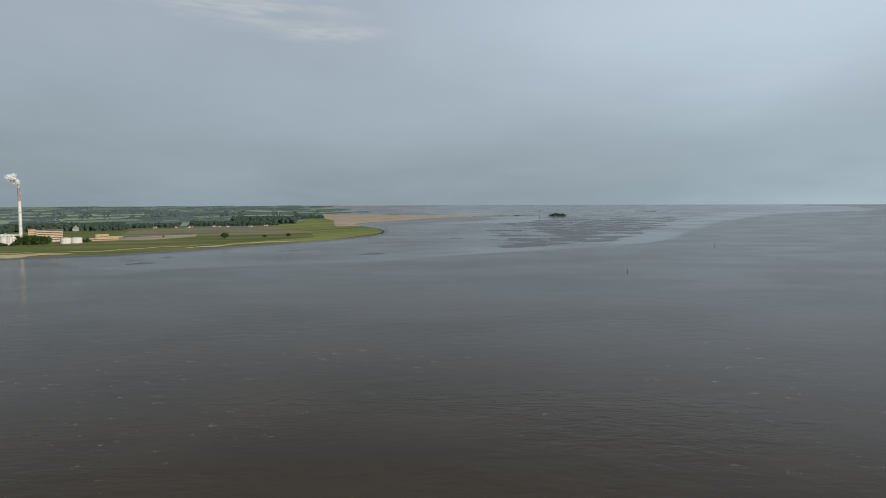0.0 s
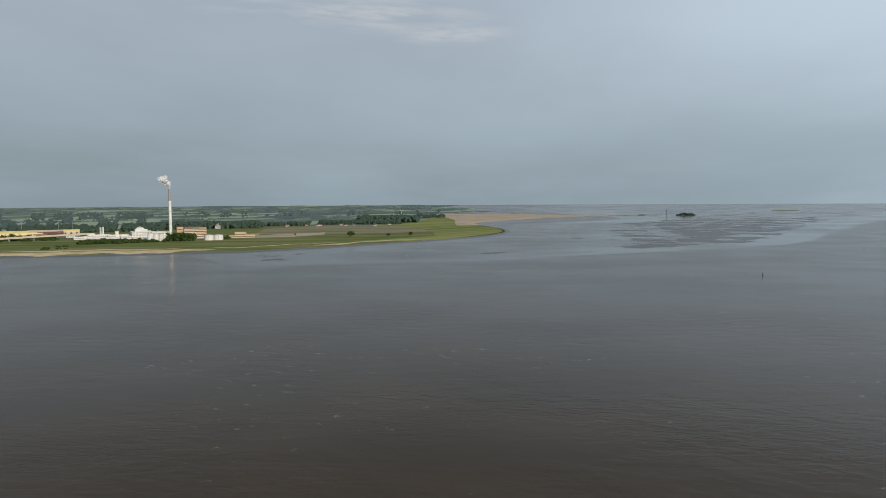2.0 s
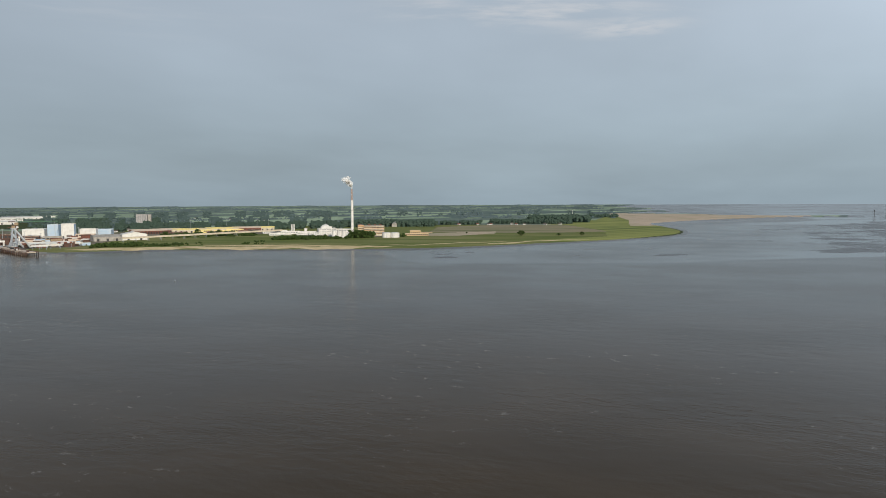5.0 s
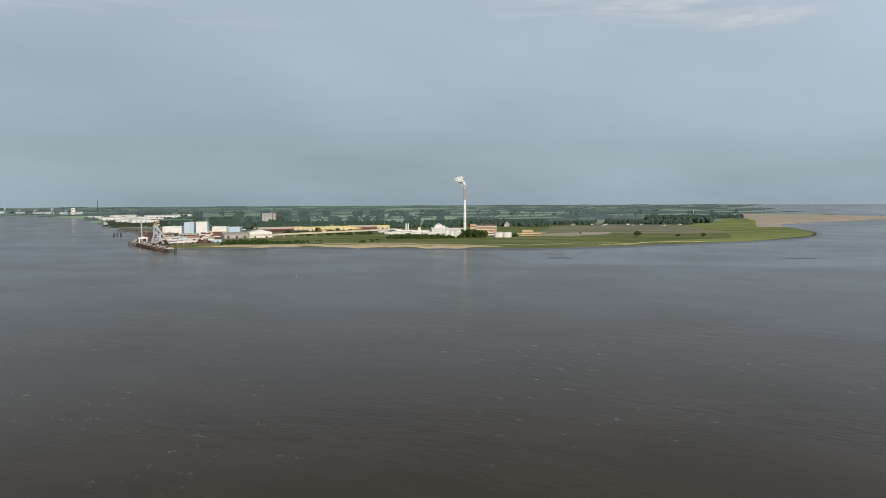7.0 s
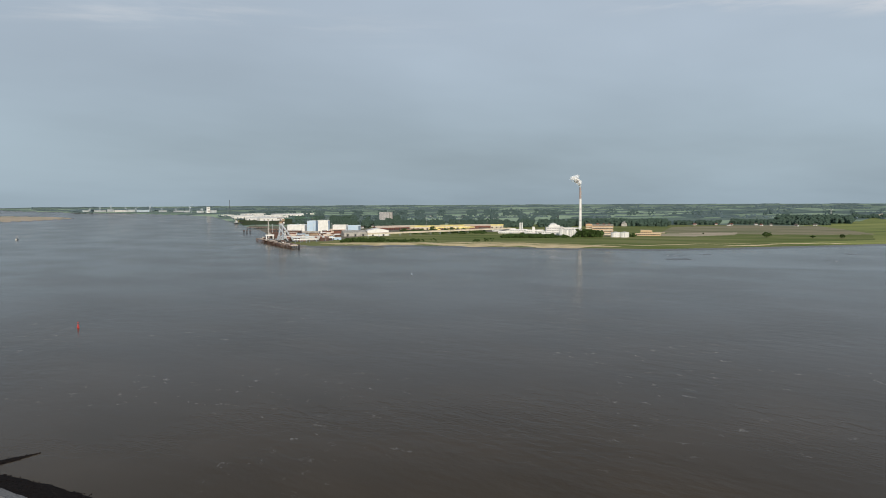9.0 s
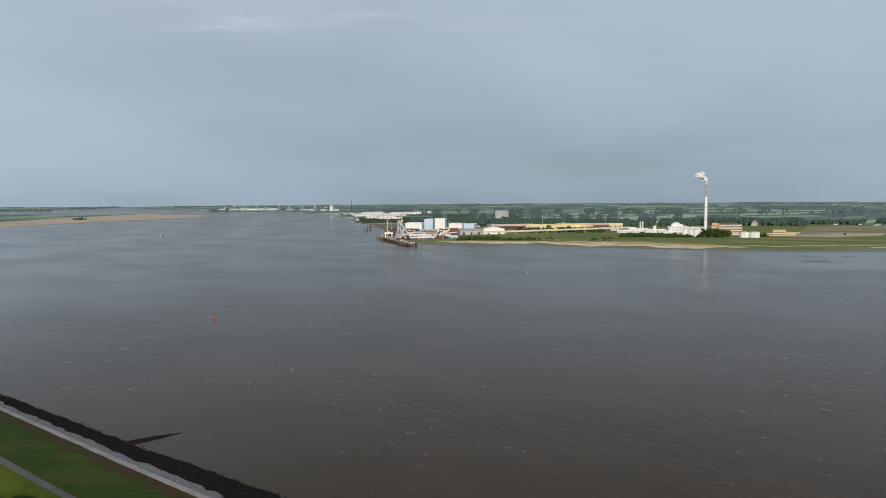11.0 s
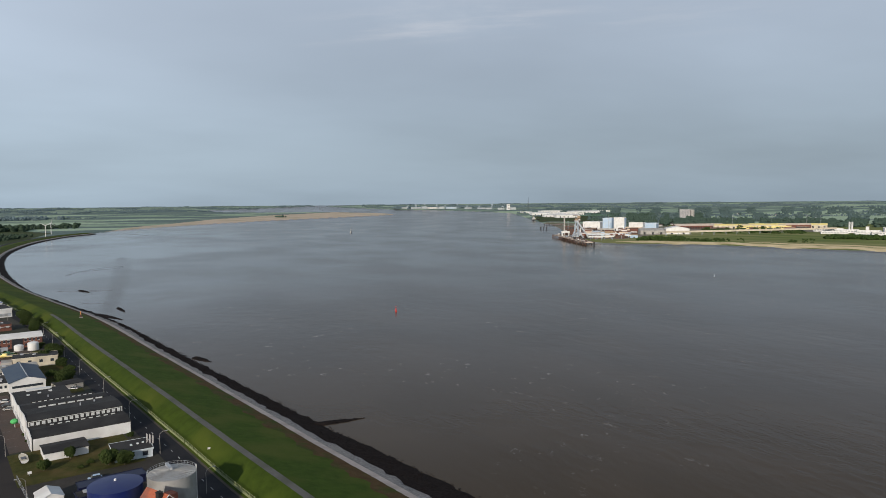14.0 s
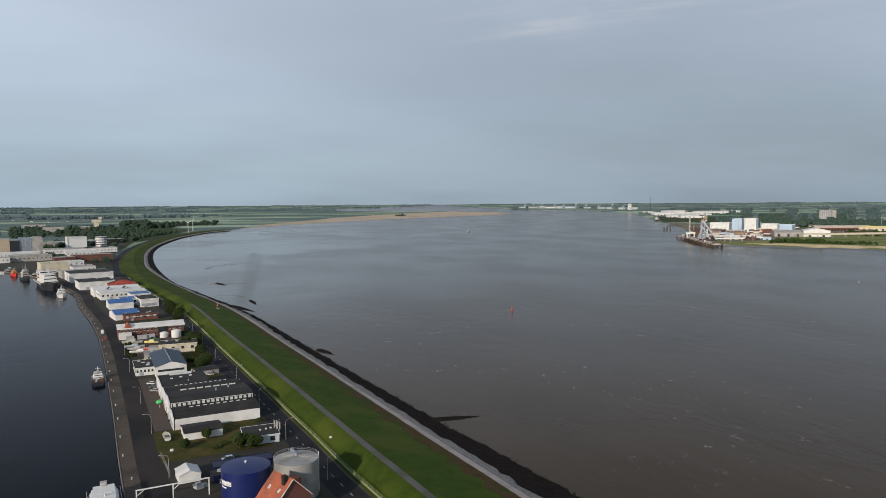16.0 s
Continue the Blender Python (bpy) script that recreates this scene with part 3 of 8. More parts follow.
def tide(x, y):
    """Slack shallow water over the flats and in the bay (0 to 1), and mud banks falling dry (0 to 1)."""
    calm, bank = np.zeros(len(x)), np.zeros(len(x))
    r, az = np.hypot(x, y), np.degrees(np.arctan2(-x, y))
    m = inside(flats, x, y) & (r > 900)
    d = away(flats, x[m], y[m]) / (r[m] * 0.05)
    calm[m] = ease(d, 0, 0.35) * (1 - 0.55 * ease(d, 0.9, 2.6)) * (0.25 + 0.75 * ease(-az[m], -3, 5))
    bank[m] = 1.2 * ease(d, 0.6, 1.6) * (0.55 + 0.45 * ease(-az[m], 2, 9)) * (1 - 0.35 * ease(r[m], 2600, 5000))
    bay = ease(az, 80, 91) * ease(r, 500, 800)
    calm = np.maximum(calm, 0.55 * bay * (az < 130))
    m = inside(bay_bank, x, y)
    calm[m] *= 1 - 0.95 * ease(away(bay_bank, x[m], y[m]), 0, 9)      # ruffled over the bank
    return calm, bank


rings = np.concatenate([np.linspace(30, 300, 28)[:-1], H * 1231 / np.linspace(H * 1231 / 300, 6.75, 300)])
sheet("river_water", np.concatenate([np.linspace(-180, -40, 141)[:-1], np.linspace(-40, 120, 641)[:-1], np.linspace(120, 180, 61)]), rings, lambda x, y: np.zeros_like(x), lambda x, y: np.zeros(x.shape, int), [river_m],
      "wide brown silty tidal river with small waves", "water", tide)


def far_height(x, y):
    z = np.full(x.shape, -0.22)
    for poly, top, run in ((far_land, 4.0, 45.0), (left_land, 4.0, 30.0), (island, 5.0, 60.0), (islet, 1.2, 60.0)):
        m = inside(poly, x, y)
        d = away(poly, x[m], y[m])
        z[m] = -0.2 + (top + 0.2) * np.clip(d / run, 0, 1) ** 0.7
    return z


harbour_m = surface("harbour_paving", (0.040, 0.037, 0.034), (0.062, 0.058, 0.053), 40, 0.9, c3=(0.045, 0.052, 0.030), scale3=20, uv=True, spec=0.2)
LAND_MATS = [mud_m, fields_m, pasture_m, meadow_m, plough_m, reed_m, sand_m, yard_m, scrub_m, harbour_m]


def far_kind(x, y):
    k = np.full(x.shape, -1)
    far, left = inside(far_land, x, y), inside(left_land, x, y)
    k[far | left] = 1
    r, az = np.hypot(x, y), np.degrees(np.arctan2(-x, y))
    # green shore strip of the far bank with broken sandy stretches
    d = np.full(x.shape, 1e9)
    near = far & (r < 2600)
    d[near] = away(far_land, x[near], y[near])
    k[far & (r < 2750) & (az > 4) & (az < 50)] = 2
    k[near & (d < 330) & (az > 4) & (az < 56)] = 2
    for poly, i in ((works_z, 7), (town_z, 8), (meadow_z, 3), (plough_z, 4), (yard_z, 5), (reed_z, 5)):
        k[far & inside(poly, x, y)] = i
    wob = np.sin(az * 0.9) * 9 + np.sin(az * 2.3 + 1) * 5
    # dark steep edge of the point
    k[near & (az > 4) & (d < 24 * ease(-az, -13, -6))] = 8
    k[near & (d < 14) & (az < 56)] = 0
    # two long tapering sand strips, and thinner ones towards the point
    for d0, half, a0, a1 in ((46, 27, 28.0, 52.5), (104, 20, 30.5, 43.0), (48, 11, 12.0, 20.5), (96, 8, 18.5, 30.0)):
        taper = np.clip(np.minimum(az - a0, a1 - az) / 3.0, 0, 1) ** 0.6
        k[near & (az > a0) & (az < a1) & (np.abs(d - d0 - wob) < half * taper)] = 6
    for poly, i in ((woods_z, 8), (docks_z, 9), (reed2_z, 5)):
        k[left & inside(poly, x, y)] = i
    k[inside(island, x, y)] = 8
    k[inside(islet, x, y)] = 2
    return k


far_rings = H * 1231 / np.unique(np.concatenate([np.linspace(H * 1231 / 640, 6.7, 330), np.linspace(86.1, 66.0, 70)]))[::-1]
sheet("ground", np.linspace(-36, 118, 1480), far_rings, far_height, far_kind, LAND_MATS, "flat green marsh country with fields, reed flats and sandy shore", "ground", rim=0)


def ribbon(name, rows, material, label, category, start=0, stop=None):
    """A strip of quads through rows of points (numpy arrays of equal length), from point start to point stop."""
    rows = [k[start:None if stop is None else stop + 1] for k in rows]
    n, m = len(rows), len(rows[0])
    V = np.concatenate(rows)
    s = Solid()
    s.add(V.tolist(), [(j * m + i, (j + 1) * m + i, (j + 1) * m + i + 1, j * m + i + 1) for j in range(n - 1) for i in range(m - 1)], True)
    ob = part(name, s, material)
    return tagged(ob, label, category, kind="structure")


rng = random.Random(5)


def rail(d, z):
    """The line d metres inland of the waterline at height z (arrays allowed)."""
    P = DIKE + INLAND * (np.zeros(len(DIKE)) + d)[:, None]
    return np.column_stack([P, np.zeros(len(P)) + z])


def rough_edge(amp, f, seed):
    s = np.arange(len(DIKE)) * 4.0
    return np.array([amp * noise.fractal((u / f, seed, 0.0), 0.9, 2.2, 5) for u in s])



# the stone facing and the crest draw in towards the river upstream
DX = -DIKE[:, 0]
stone_out = np.interp(DX, (180, 300, 480, 570, 700, 870, 960, 1100, 1500), (14.5, 10.0, 7.8, 5.5, 7.0, 4.0, 5.5, 9.8, 8.6))
stone_in = np.interp(DX, (180, 300, 400, 500, 750, 870, 960, 1080, 1500), (22.0, 17.4, 15.4, 14.4, 12.0, 9.0, 11.5, 16.0, 13.0))
crest = np.interp(DX, (180, 230, 285, 340, 420, 540, 640, 780, 1000, 1500), (52.6, 50.6, 48.3, 46.9, 46.0, 45.6, 43.5, 37.0, 32.0, 30.0))
foot_d = np.interp(DX, (180, 245, 290, 350, 460, 680, 810, 910, 1020, 1230, 1330, 1420, 1700), (61.2, 59.6, 57.4, 56.2, 55.0, 52.8, 47.0, 45.5, 48.5, 48.5, 45.0, 42.0, 42.0))      # the fence at the inner foot
brown = stone_in + np.interp(DX, (200, 300, 500, 800), (6.0, 6.5, 5.0, 2.0))


def mixrail(a, b, t, z):
    return rail(a + (b - a) * t, z)


ribbon("rubble_toe", [rail(-3.0 + rough_edge(3.0, 26, 2.0), -0.6), rail(0.5 + rough_edge(2.0, 13, 4.0), 0.12 + rough_edge(.25, 5, 8)), mixrail(0, stone_out, 0.3, 0.5 + rough_edge(.45, 5, 3.0)), mixrail(0, stone_out, 0.6, 0.9 + rough_edge(.45, 6, 5.0)), mixrail(0, stone_out, 0.85, 1.3 + rough_edge(.3, 5, 7.0)), rail(stone_out + 0.2, 1.5)], rubble_m,
       "dark wet rubble along the foot of the dike", "riprap")
ribbon("stone_revetment", [rail(stone_out - 0.4 + rough_edge(1.5, 6, 1.5), 1.5), mixrail(stone_out, stone_in, 0.2, 1.85 + rough_edge(.25, 4, 1.0)), mixrail(stone_out, stone_in, 0.4, 2.15 + rough_edge(.2, 4, 6.0)), mixrail(stone_out, stone_in, 0.56, 2.36)], stone_m, "rough grey stone facing of the dike", "revetment")
ribbon("toe_path", [mixrail(stone_out, stone_in, 0.54, 2.42), mixrail(stone_out, stone_in, 0.76, 2.72), rail(stone_in + rough_edge(.8, 12, 21.0), 3.03)], toe_path_m, "pale pinkish concrete path above the stone facing", "path")
TOP = np.interp(DX, (650, 950), (9.0, 5.6))      # the crest is lower round the bend


def outer_z(d):
    return 3.0 + (TOP - 3.0) * np.clip((d - stone_in) / (crest - 1.6 - stone_in), 0, 1)


edge_d = brown + rough_edge(3.6, 9, 12.0)
ribbon("dry_grass_edge", [rail(stone_in - 0.3, 2.98), rail((stone_in + edge_d) / 2, outer_z((stone_in + edge_d) / 2) + 0.05), rail(edge_d, outer_z(edge_d) + 0.02)], dry_grass_m, "brown dry grass along the stone facing", "grass")
OUTER = int(np.argmin(np.abs(DX - 690)))
ribbon("outer_dike_grass", [rail(stone_in, 2.95), mixrail(stone_in, crest - 1.6, 0.35, 2.97 + (TOP - 3) * 0.35), mixrail(stone_in, crest - 1.6, 0.7, 2.97 + (TOP - 3) * 0.7), rail(crest - 1.6, TOP)], outer_grass_m, "darker rough grass on the outer face of the dike", "dike", stop=OUTER)
ribbon("upstream_dike_grass", [rail(stone_in, 2.95), mixrail(stone_in, crest - 1.6, 0.35, 2.97 + (TOP - 3) * 0.35), mixrail(stone_in, crest - 1.6, 0.7, 2.97 + (TOP - 3) * 0.7), rail(crest - 1.6, TOP)], grass_m, "green grass on the outer face of the dike bend", "dike", start=OUTER)
ribbon("dike_grass", [rail(crest - 1.6, TOP), rail(crest + 1.6, TOP), mixrail(crest + 1.6, foot_d - 0.6, 0.4, 4 + (TOP - 4) * 0.64), mixrail(crest + 1.6, foot_d - 0.6, 0.75, 4 + (TOP - 4) * 0.28), rail(foot_d - 0.6, 4.1), rail(foot_d + 1.2, 3.99)], grass_m, "long grass-covered sea dike", "dike")
upto = int(np.argmin(np.abs(DX - 640)))
ribbon("dike_path", [rail(crest - 1.3, 9.04)[:upto], rail(crest, 9.09)[:upto], rail(crest + 1.3, 9.04)[:upto]], path_m, "narrow grey asphalt path on the dike", "path")
ribbon("road", [rail(foot_d + 2.0, 4.03), rail(foot_d + 6.4, 4.10), rail(foot_d + 11.2, 4.03)], asphalt_m, "dark asphalt road behind the dike with white dashes", "road")
ribbon("road_verge", [rail(foot_d + 1.1, 4.02), rail(foot_d + 2.1, 4.02)], quay_m, "narrow gravel verge of the road", "verge")

quay_line = [(60, 20), (-100, -14), (-245, -50), (-337, -71.5), (-470, -104), (-571, -132), (-687, -170), (-787, -202), (-972, -290), (-1069, -361), (-1120, -420)]
QUAY = spline(quay_line, 4.0)
qt = np.gradient(QUAY, axis=0)
qt /= np.linalg.norm(qt, axis=1)[:, None]
QIN = np.stack([qt[:, 1], -qt[:, 0]], 1)      # towards the dike


def quay_rail(d, z):
    P = QUAY + QIN * (np.zeros(len(QUAY)) + d)[:, None]
    return np.column_stack([P, np.zeros(len(P)) + z])


n = len(QUAY)
pick = np.linspace(0, 1, n)
cut = DIKE[DIKE[:, 0] > -1135]
foot = (DIKE + INLAND * (foot_d + 1.0)[:, None])[:len(cut)]
foot = np.array([np.interp(pick, np.linspace(0, 1, len(foot)), foot[:, i]) for i in (0, 1)]).T
q0 = QUAY
ribbon("dock_ground", [np.column_stack([q0 * (1 - t) + foot * t, np.full(n, 3.985)]) for t in (0, 0.2, 0.4, 0.6, 0.8, 1.0)], ground_m, "paved and weedy ground between dock and road", "ground")
ribbon("quay_wall", [quay_rail(0, -2), quay_rail(0, 4.05), quay_rail(0.4, 4.12), quay_rail(0.41, 4.0)], surface("quay_concrete", (0.12, 0.105, 0.09), (0.19, 0.165, 0.14), 0.5, 0.9, c3=(0.1, 0.1, 0.09), scale3=0.2), "concrete quay wall with stone coping", "quay wall")
ribbon("quay_paving", [quay_rail(0.4, 4.01), quay_rail(5.6, 4.02)], quay_m, "worn brown paving along the quay edge", "pavement")
quay_road_m = surface("worn_quay_asphalt", (0.0115, 0.0110, 0.0125), (0.0195, 0.0183, 0.0195), 0.5, 0.85, 0.1, 4, c3=(0.034, 0.029, 0.026), scale3=0.035, spec=0.15)
ribbon("quay_road", [quay_rail(5.5, 4.03), quay_rail(10, 4.08), quay_rail(14.2, 4.03)], quay_road_m, "dark asphalt quay road", "road")
dock = Solid()
ql = [tuple(p) for p in QUAY[::3]] 
dock.add([(x, y, 2.9) for x, y in ql + [(-1300, -900), (200, -900), (200, 40)]], [tuple(range(len(ql) + 3))[::-1]])
tagged(part("dock_water", dock, dock_m), "dark calm water of the dock basin", "water", kind="structure")


# ---- far bank ----


def creek(ax, ay, bx, by, cx, cy, width):
    """A thin winding line of mud laid dry in the bay, with ragged edges."""
    way = spline([(ax, ay), ((ax + bx) / 2 + 3, (ay + by) / 2 - 4), (bx, by), (cx, cy)], 3.0)
    t = np.gradient(way, axis=0)
    t /= np.linalg.norm(t, axis=1)[:, None]
    side = np.stack([-t[:, 1], t[:, 0]], 1)
    k = np.array([0.5 + noise.fractal((p / 11, q / 11, 2.0), 0.8, 2.1, 4) for p, q in way]).clip(0.05, 1.3) * np.minimum(1, np.minimum(np.arange(len(way)), np.arange(len(way))[::-1]) / 6)
    up = np.full((len(way), 1), 0.10)
    ribbon("mud_bank", [np.hstack([way - side * (k * width)[:, None], up - 0.15]), np.hstack([way, up + 0.05]), np.hstack([way + side * (k * width)[:, None], up - 0.15])], mud_m, "low dark wet mud bank in the bay", "mud")


for q in ((-1043, -90, -1100, -78, -1140, -23, 7), (-1120, -72, -1150, -50, -1165, -25, 6), (-870, -87, -848, -48, -852, -27, 4), (-853, -58, -858, -52, -859, -46, 9), (-760, -55, -745, -40, -732, -28, 3),
          (-2505, -118, -2400, -37, -2234, 24, 16), (-2234, 24, -2160, 70, -2115, 86, 10)):
    creek(*q)
grey_metal = surface("painted_steel", (0.30, 0.33, 0.36), (0.38, 0.41, 0.44), 0.5, 0.55, c3=(0.24, 0.24, 0.24), scale3=0.3)
white_metal = surface("white_sheet", (0.60, 0.60, 0.585), (0.69, 0.69, 0.675), 0.4, 0.5, c3=(0.55, 0.545, 0.525), scale3=0.12)
cream_m = surface("cream_render", (0.52, 0.46, 0.35), (0.60, 0.54, 0.42), 0.5, 0.8, c3=(0.42, 0.38, 0.3), scale3=0.15)
ochre_m = surface("ochre_cladding", (0.54, 0.33, 0.17), (0.62, 0.40, 0.22), 0.4, 0.75, c3=(0.48, 0.30, 0.17), scale3=0.1)
brick_m = surface("red_brick", (0.13, 0.050, 0.036), (0.19, 0.080, 0.056), 1.2, 0.85, 0.2, 6, c3=(0.10, 0.046, 0.036), scale3=0.2)
yellow_m = surface("yellow_roofing", (0.70, 0.58, 0.19), (0.80, 0.68, 0.28), 0.3, 0.7, c3=(0.55, 0.47, 0.32), scale3=0.05)
rose_m = surface("rose_roofing", (0.52, 0.42, 0.34), (0.60, 0.50, 0.41), 0.3, 0.8, c3=(0.48, 0.41, 0.35), scale3=0.05)
# glass of far blocks is lightened, standing in for haze over dark panes
pane_far = surface("hazed_glass", (0.22, 0.23, 0.24), (0.30, 0.31, 0.32), 0.3, 0.3)
blue_m = surface("sky_blue_sheet", (0.33, 0.45, 0.58), (0.39, 0.50, 0.63), 0.3, 0.5, c3=(0.43, 0.51, 0.59), scale3=0.1)
rust_m = surface("rusty_steel", (0.07, 0.038, 0.030), (0.12, 0.065, 0.047), 0.7, 0.8, c3=(0.07, 0.045, 0.035), scale3=0.2)
dark_m = surface("dark_openings", (0.02, 0.022, 0.025), (0.035, 0.036, 0.04), 0.5, 0.3)
pane_m = surface("window_glass", (0.025, 0.03, 0.036), (0.04, 0.05, 0.06), 0.4, 0.12, spec=0.6)
conc_m = surface("grey_concrete", (0.30, 0.29, 0.27), (0.40, 0.385, 0.36), 0.4, 0.85, c3=(0.24, 0.23, 0.21), scale3=0.12)
tower_m = surface("tower_block_panels", (0.36, 0.35, 0.35), (0.43, 0.42, 0.42), 0.2, 0.85, c3=(0.32, 0.31, 0.31), scale3=0.07)
red_m = surface("red_paint", (0.52, 0.03, 0.025), (0.60, 0.05, 0.035), 0.8, 0.45, c3=(0.40, 0.03, 0.02), scale3=0.6)
green_m = surface("green_paint", (0.03, 0.10, 0.06), (0.05, 0.13, 0.08), 0.8, 0.5)
# distant foliage is mixed bluer and paler: haze put into the colour
leaf_far = surface("hazed_far_foliage", (0.040, 0.068, 0.055), (0.066, 0.098, 0.076), 0.12, 0.95, c3=(0.048, 0.075, 0.058), scale3=0.008, spec=0.05)
leaf_hazed = surface("hazed_distant_foliage", (0.092, 0.132, 0.148), (0.116, 0.158, 0.172), 0.02, 0.95, c3=(0.099, 0.140, 0.154), scale3=0.004, spec=0.05)
leaf_wood = surface("hazed_scrub_foliage", (0.026, 0.043, 0.031), (0.050, 0.074, 0.048), 0.12, 0.95, c3=(0.036, 0.056, 0.038), scale3=0.008, spec=0.05)
leaf_marsh = surface("hazed_marsh_foliage", (0.060, 0.092, 0.092), (0.084, 0.120, 0.116), 0.05, 0.95, c3=(0.066, 0.098, 0.098), scale3=0.006, spec=0.05)
leaf_mid = surface("bank_foliage", (0.022, 0.042, 0.014), (0.050, 0.075, 0.022), 0.5, 0.95, spec=0.05, each=0.2)
bark_m = surface("bark", (0.07, 0.055, 0.04), (0.11, 0.09, 0.065), 2.0, 0.95, 0.5, 6)
tile_m = surface("clay_roof_tiles", (0.28, 0.072, 0.035), (0.36, 0.105, 0.052), 1.5, 0.85, c3=(0.18, 0.07, 0.05), scale3=0.3, each=0.15)


def steam_material():
    m = surface("steam", (0.95, 0.95, 0.95), (0.98, 0.98, 0.98), 0.08, 1.0, spec=0.0)
    nt = m.node_tree
    b, out = nt.nodes["Principled BSDF"], nt.nodes["Material Output"]
    tr, mix, n, r, tc = (nt.nodes.new(k) for k in ("ShaderNodeBsdfTransparent", "ShaderNodeMixShader", "ShaderNodeTexNoise", "ShaderNodeMapRange", "ShaderNodeTexCoord"))
    n.inputs["Scale"].default_value, n.inputs["Detail"].default_value = 0.13, 6
    r.inputs["From Min"].default_value, r.inputs["From Max"].default_value = 0.35, 0.68
    r.inputs["To Min"].default_value, r.inputs["To Max"].default_value = 0.02, 0.42
    nt.links.new(tc.outputs["Object"], n.inputs["Vector"]); nt.links.new(n.outputs["Fac"], r.inputs["Value"])
    nt.links.new(r.outputs[0], mix.inputs["Fac"])
    nt.links.new(tr.outputs[0], mix.inputs[1]); nt.links.new(b.outputs[0], mix.inputs[2]); nt.links.new(mix.outputs[0], out.inputs["Surface"])
    return m


steam_m = steam_material()


def chimney():
    t = thing("chimney", site(31.27, 1850), "tall white factory chimney with a slim grey upper flue", "chimney")
    part("base", Solid().cyl(0, 0, 0, 5, 5.2, 4.6, 24), conc_m, t)
    part("shaft", Solid().cyl(0, 0, 5, 97, 3.9, 3.0, 28), white_metal, t)
    for z in (40, 70, 97):
        part("platform", Solid().cyl(0, 0, z - 0.5, z + 0.5, 4.4, 4.4, 24), grey_metal, t)
    fl = part("flue", Solid().cyl(-0.4, 0, 97.5, 126, 2.5, 2.3, 18), surface("flue_brick", (0.27, 0.20, 0.18), (0.34, 0.27, 0.25), 0.4, 0.8), t, "grey-brown upper flue")
    for z in (104, 111, 118):
        part("band", Solid().cyl(-0.4, 0, z, z + 1.2, 2.7, 2.65, 18), grey_metal, fl)
    part("rim", Solid().cyl(-0.4, 0, 126, 127.6, 2.7, 2.7, 18), grey_metal, fl)
    part("side_pipe", Solid().cyl(3.0, 0.4, 97.5, 118, 0.45, 0.45, 10), grey_metal, t)
    part("ladder", Solid().box(3.2, -0.4, 6, 3.8, 0.4, 96), grey_metal, t)
    r = random.Random(3)
    s = Solid()
    vs, fs = ICO_FINE
    for i in range(34):
        k = i / 33
        cx, cy, cz = -0.4 - 15 * k ** 1.4 + r.gauss(0, 0.6 + 4.2 * k), r.gauss(0, 1 + 5 * k), 129 + 22 * k ** 0.8 + r.gauss(0, 0.5 + 2.4 * k)
        q = (1.9 + 5.4 * k) * r.uniform(0.6, 1.15)
        s.add([(cx + q * x * w, cy + q * y * w, cz + 0.8 * q * z * w) for x, y, z in vs for w in (1 + 0.55 * noise.fractal((x * 1.3 + i, y * 1.3, z * 1.3 + i), 0.8, 2.1, 3),)], fs, True)
    st = thing("steam_plume", site(31.27, 1850), "white steam drifting from the chimney top", "steam")
    part("puff", s, steam_m, st)


chimney()


def bands(t, x0, x1, y, z0, floors, fh, wall, glass, bay=4.5, name="window"):
    """Storeys of separate windows in a front at depth y, each with a sill."""
    n = max(1, int((x1 - x0) / bay))
    w = (x1 - x0) / n
    for k in range(floors):
        z = z0 + k * fh
        for i in range(n):
            a = x0 + i * w + w * 0.14
            p = part(name, Solid().box(a, y - 0.12, z + fh * 0.38, a + w * 0.72, y + 0.05, z + fh * 0.80), glass, t)
            if k == 0 and i == 0:
                part("sill", Solid().box(a - 0.1, y - 0.3, z + fh * 0.32, a + w * 0.72 + 0.1, y, z + fh * 0.38), conc_m, p)


def flat_block(name, az, r, w, d, h, wall, label, turn=0.0, floors=0, glass=None, roof=None, bay=4.5, z=4.0, cat="building", parapet=1.0, plant=0):
    """A flat-roofed building with parapet, roof deck, storeys of windows and roof plant."""
    t = thing(name, site(az, r, z, turn), label, cat)
    part("wall", Solid().box(-w / 2, 0, 0, w / 2, d, h), wall, t)
    part("roof", Solid().box(-w / 2 - 0.3, -0.3, h, w / 2 + 0.3, d + 0.3, h + 0.35), roof or conc_m, t)
    s = Solid()
    s.box(-w / 2 - 0.3, -0.3, h + 0.35, w / 2 + 0.3, 0.1, h + parapet).box(-w / 2 - 0.3, d - 0.1, h + 0.35, w / 2 + 0.3, d + 0.3, h + parapet)
    part("parapet", s, wall, t)
    if floors:
        fh = h / floors
        bands(t, -w / 2 + 1, w / 2 - 1, 0, 0, floors, fh, wall, pane_far if glass in (None, pane_m) else glass, bay)
    r2 = random.Random(int(az * 100))
    for i in range(plant):
        a, q = r2.uniform(-w / 2 + 2, w / 2 - 5), r2.uniform(1, max(2, d - 5))
        part("roof_unit", Solid().box(a, q, h + 0.36, a + r2.uniform(2, 5), q + r2.uniform(2, 4), h + r2.uniform(1.5, 4)), grey_metal, t)
    return t


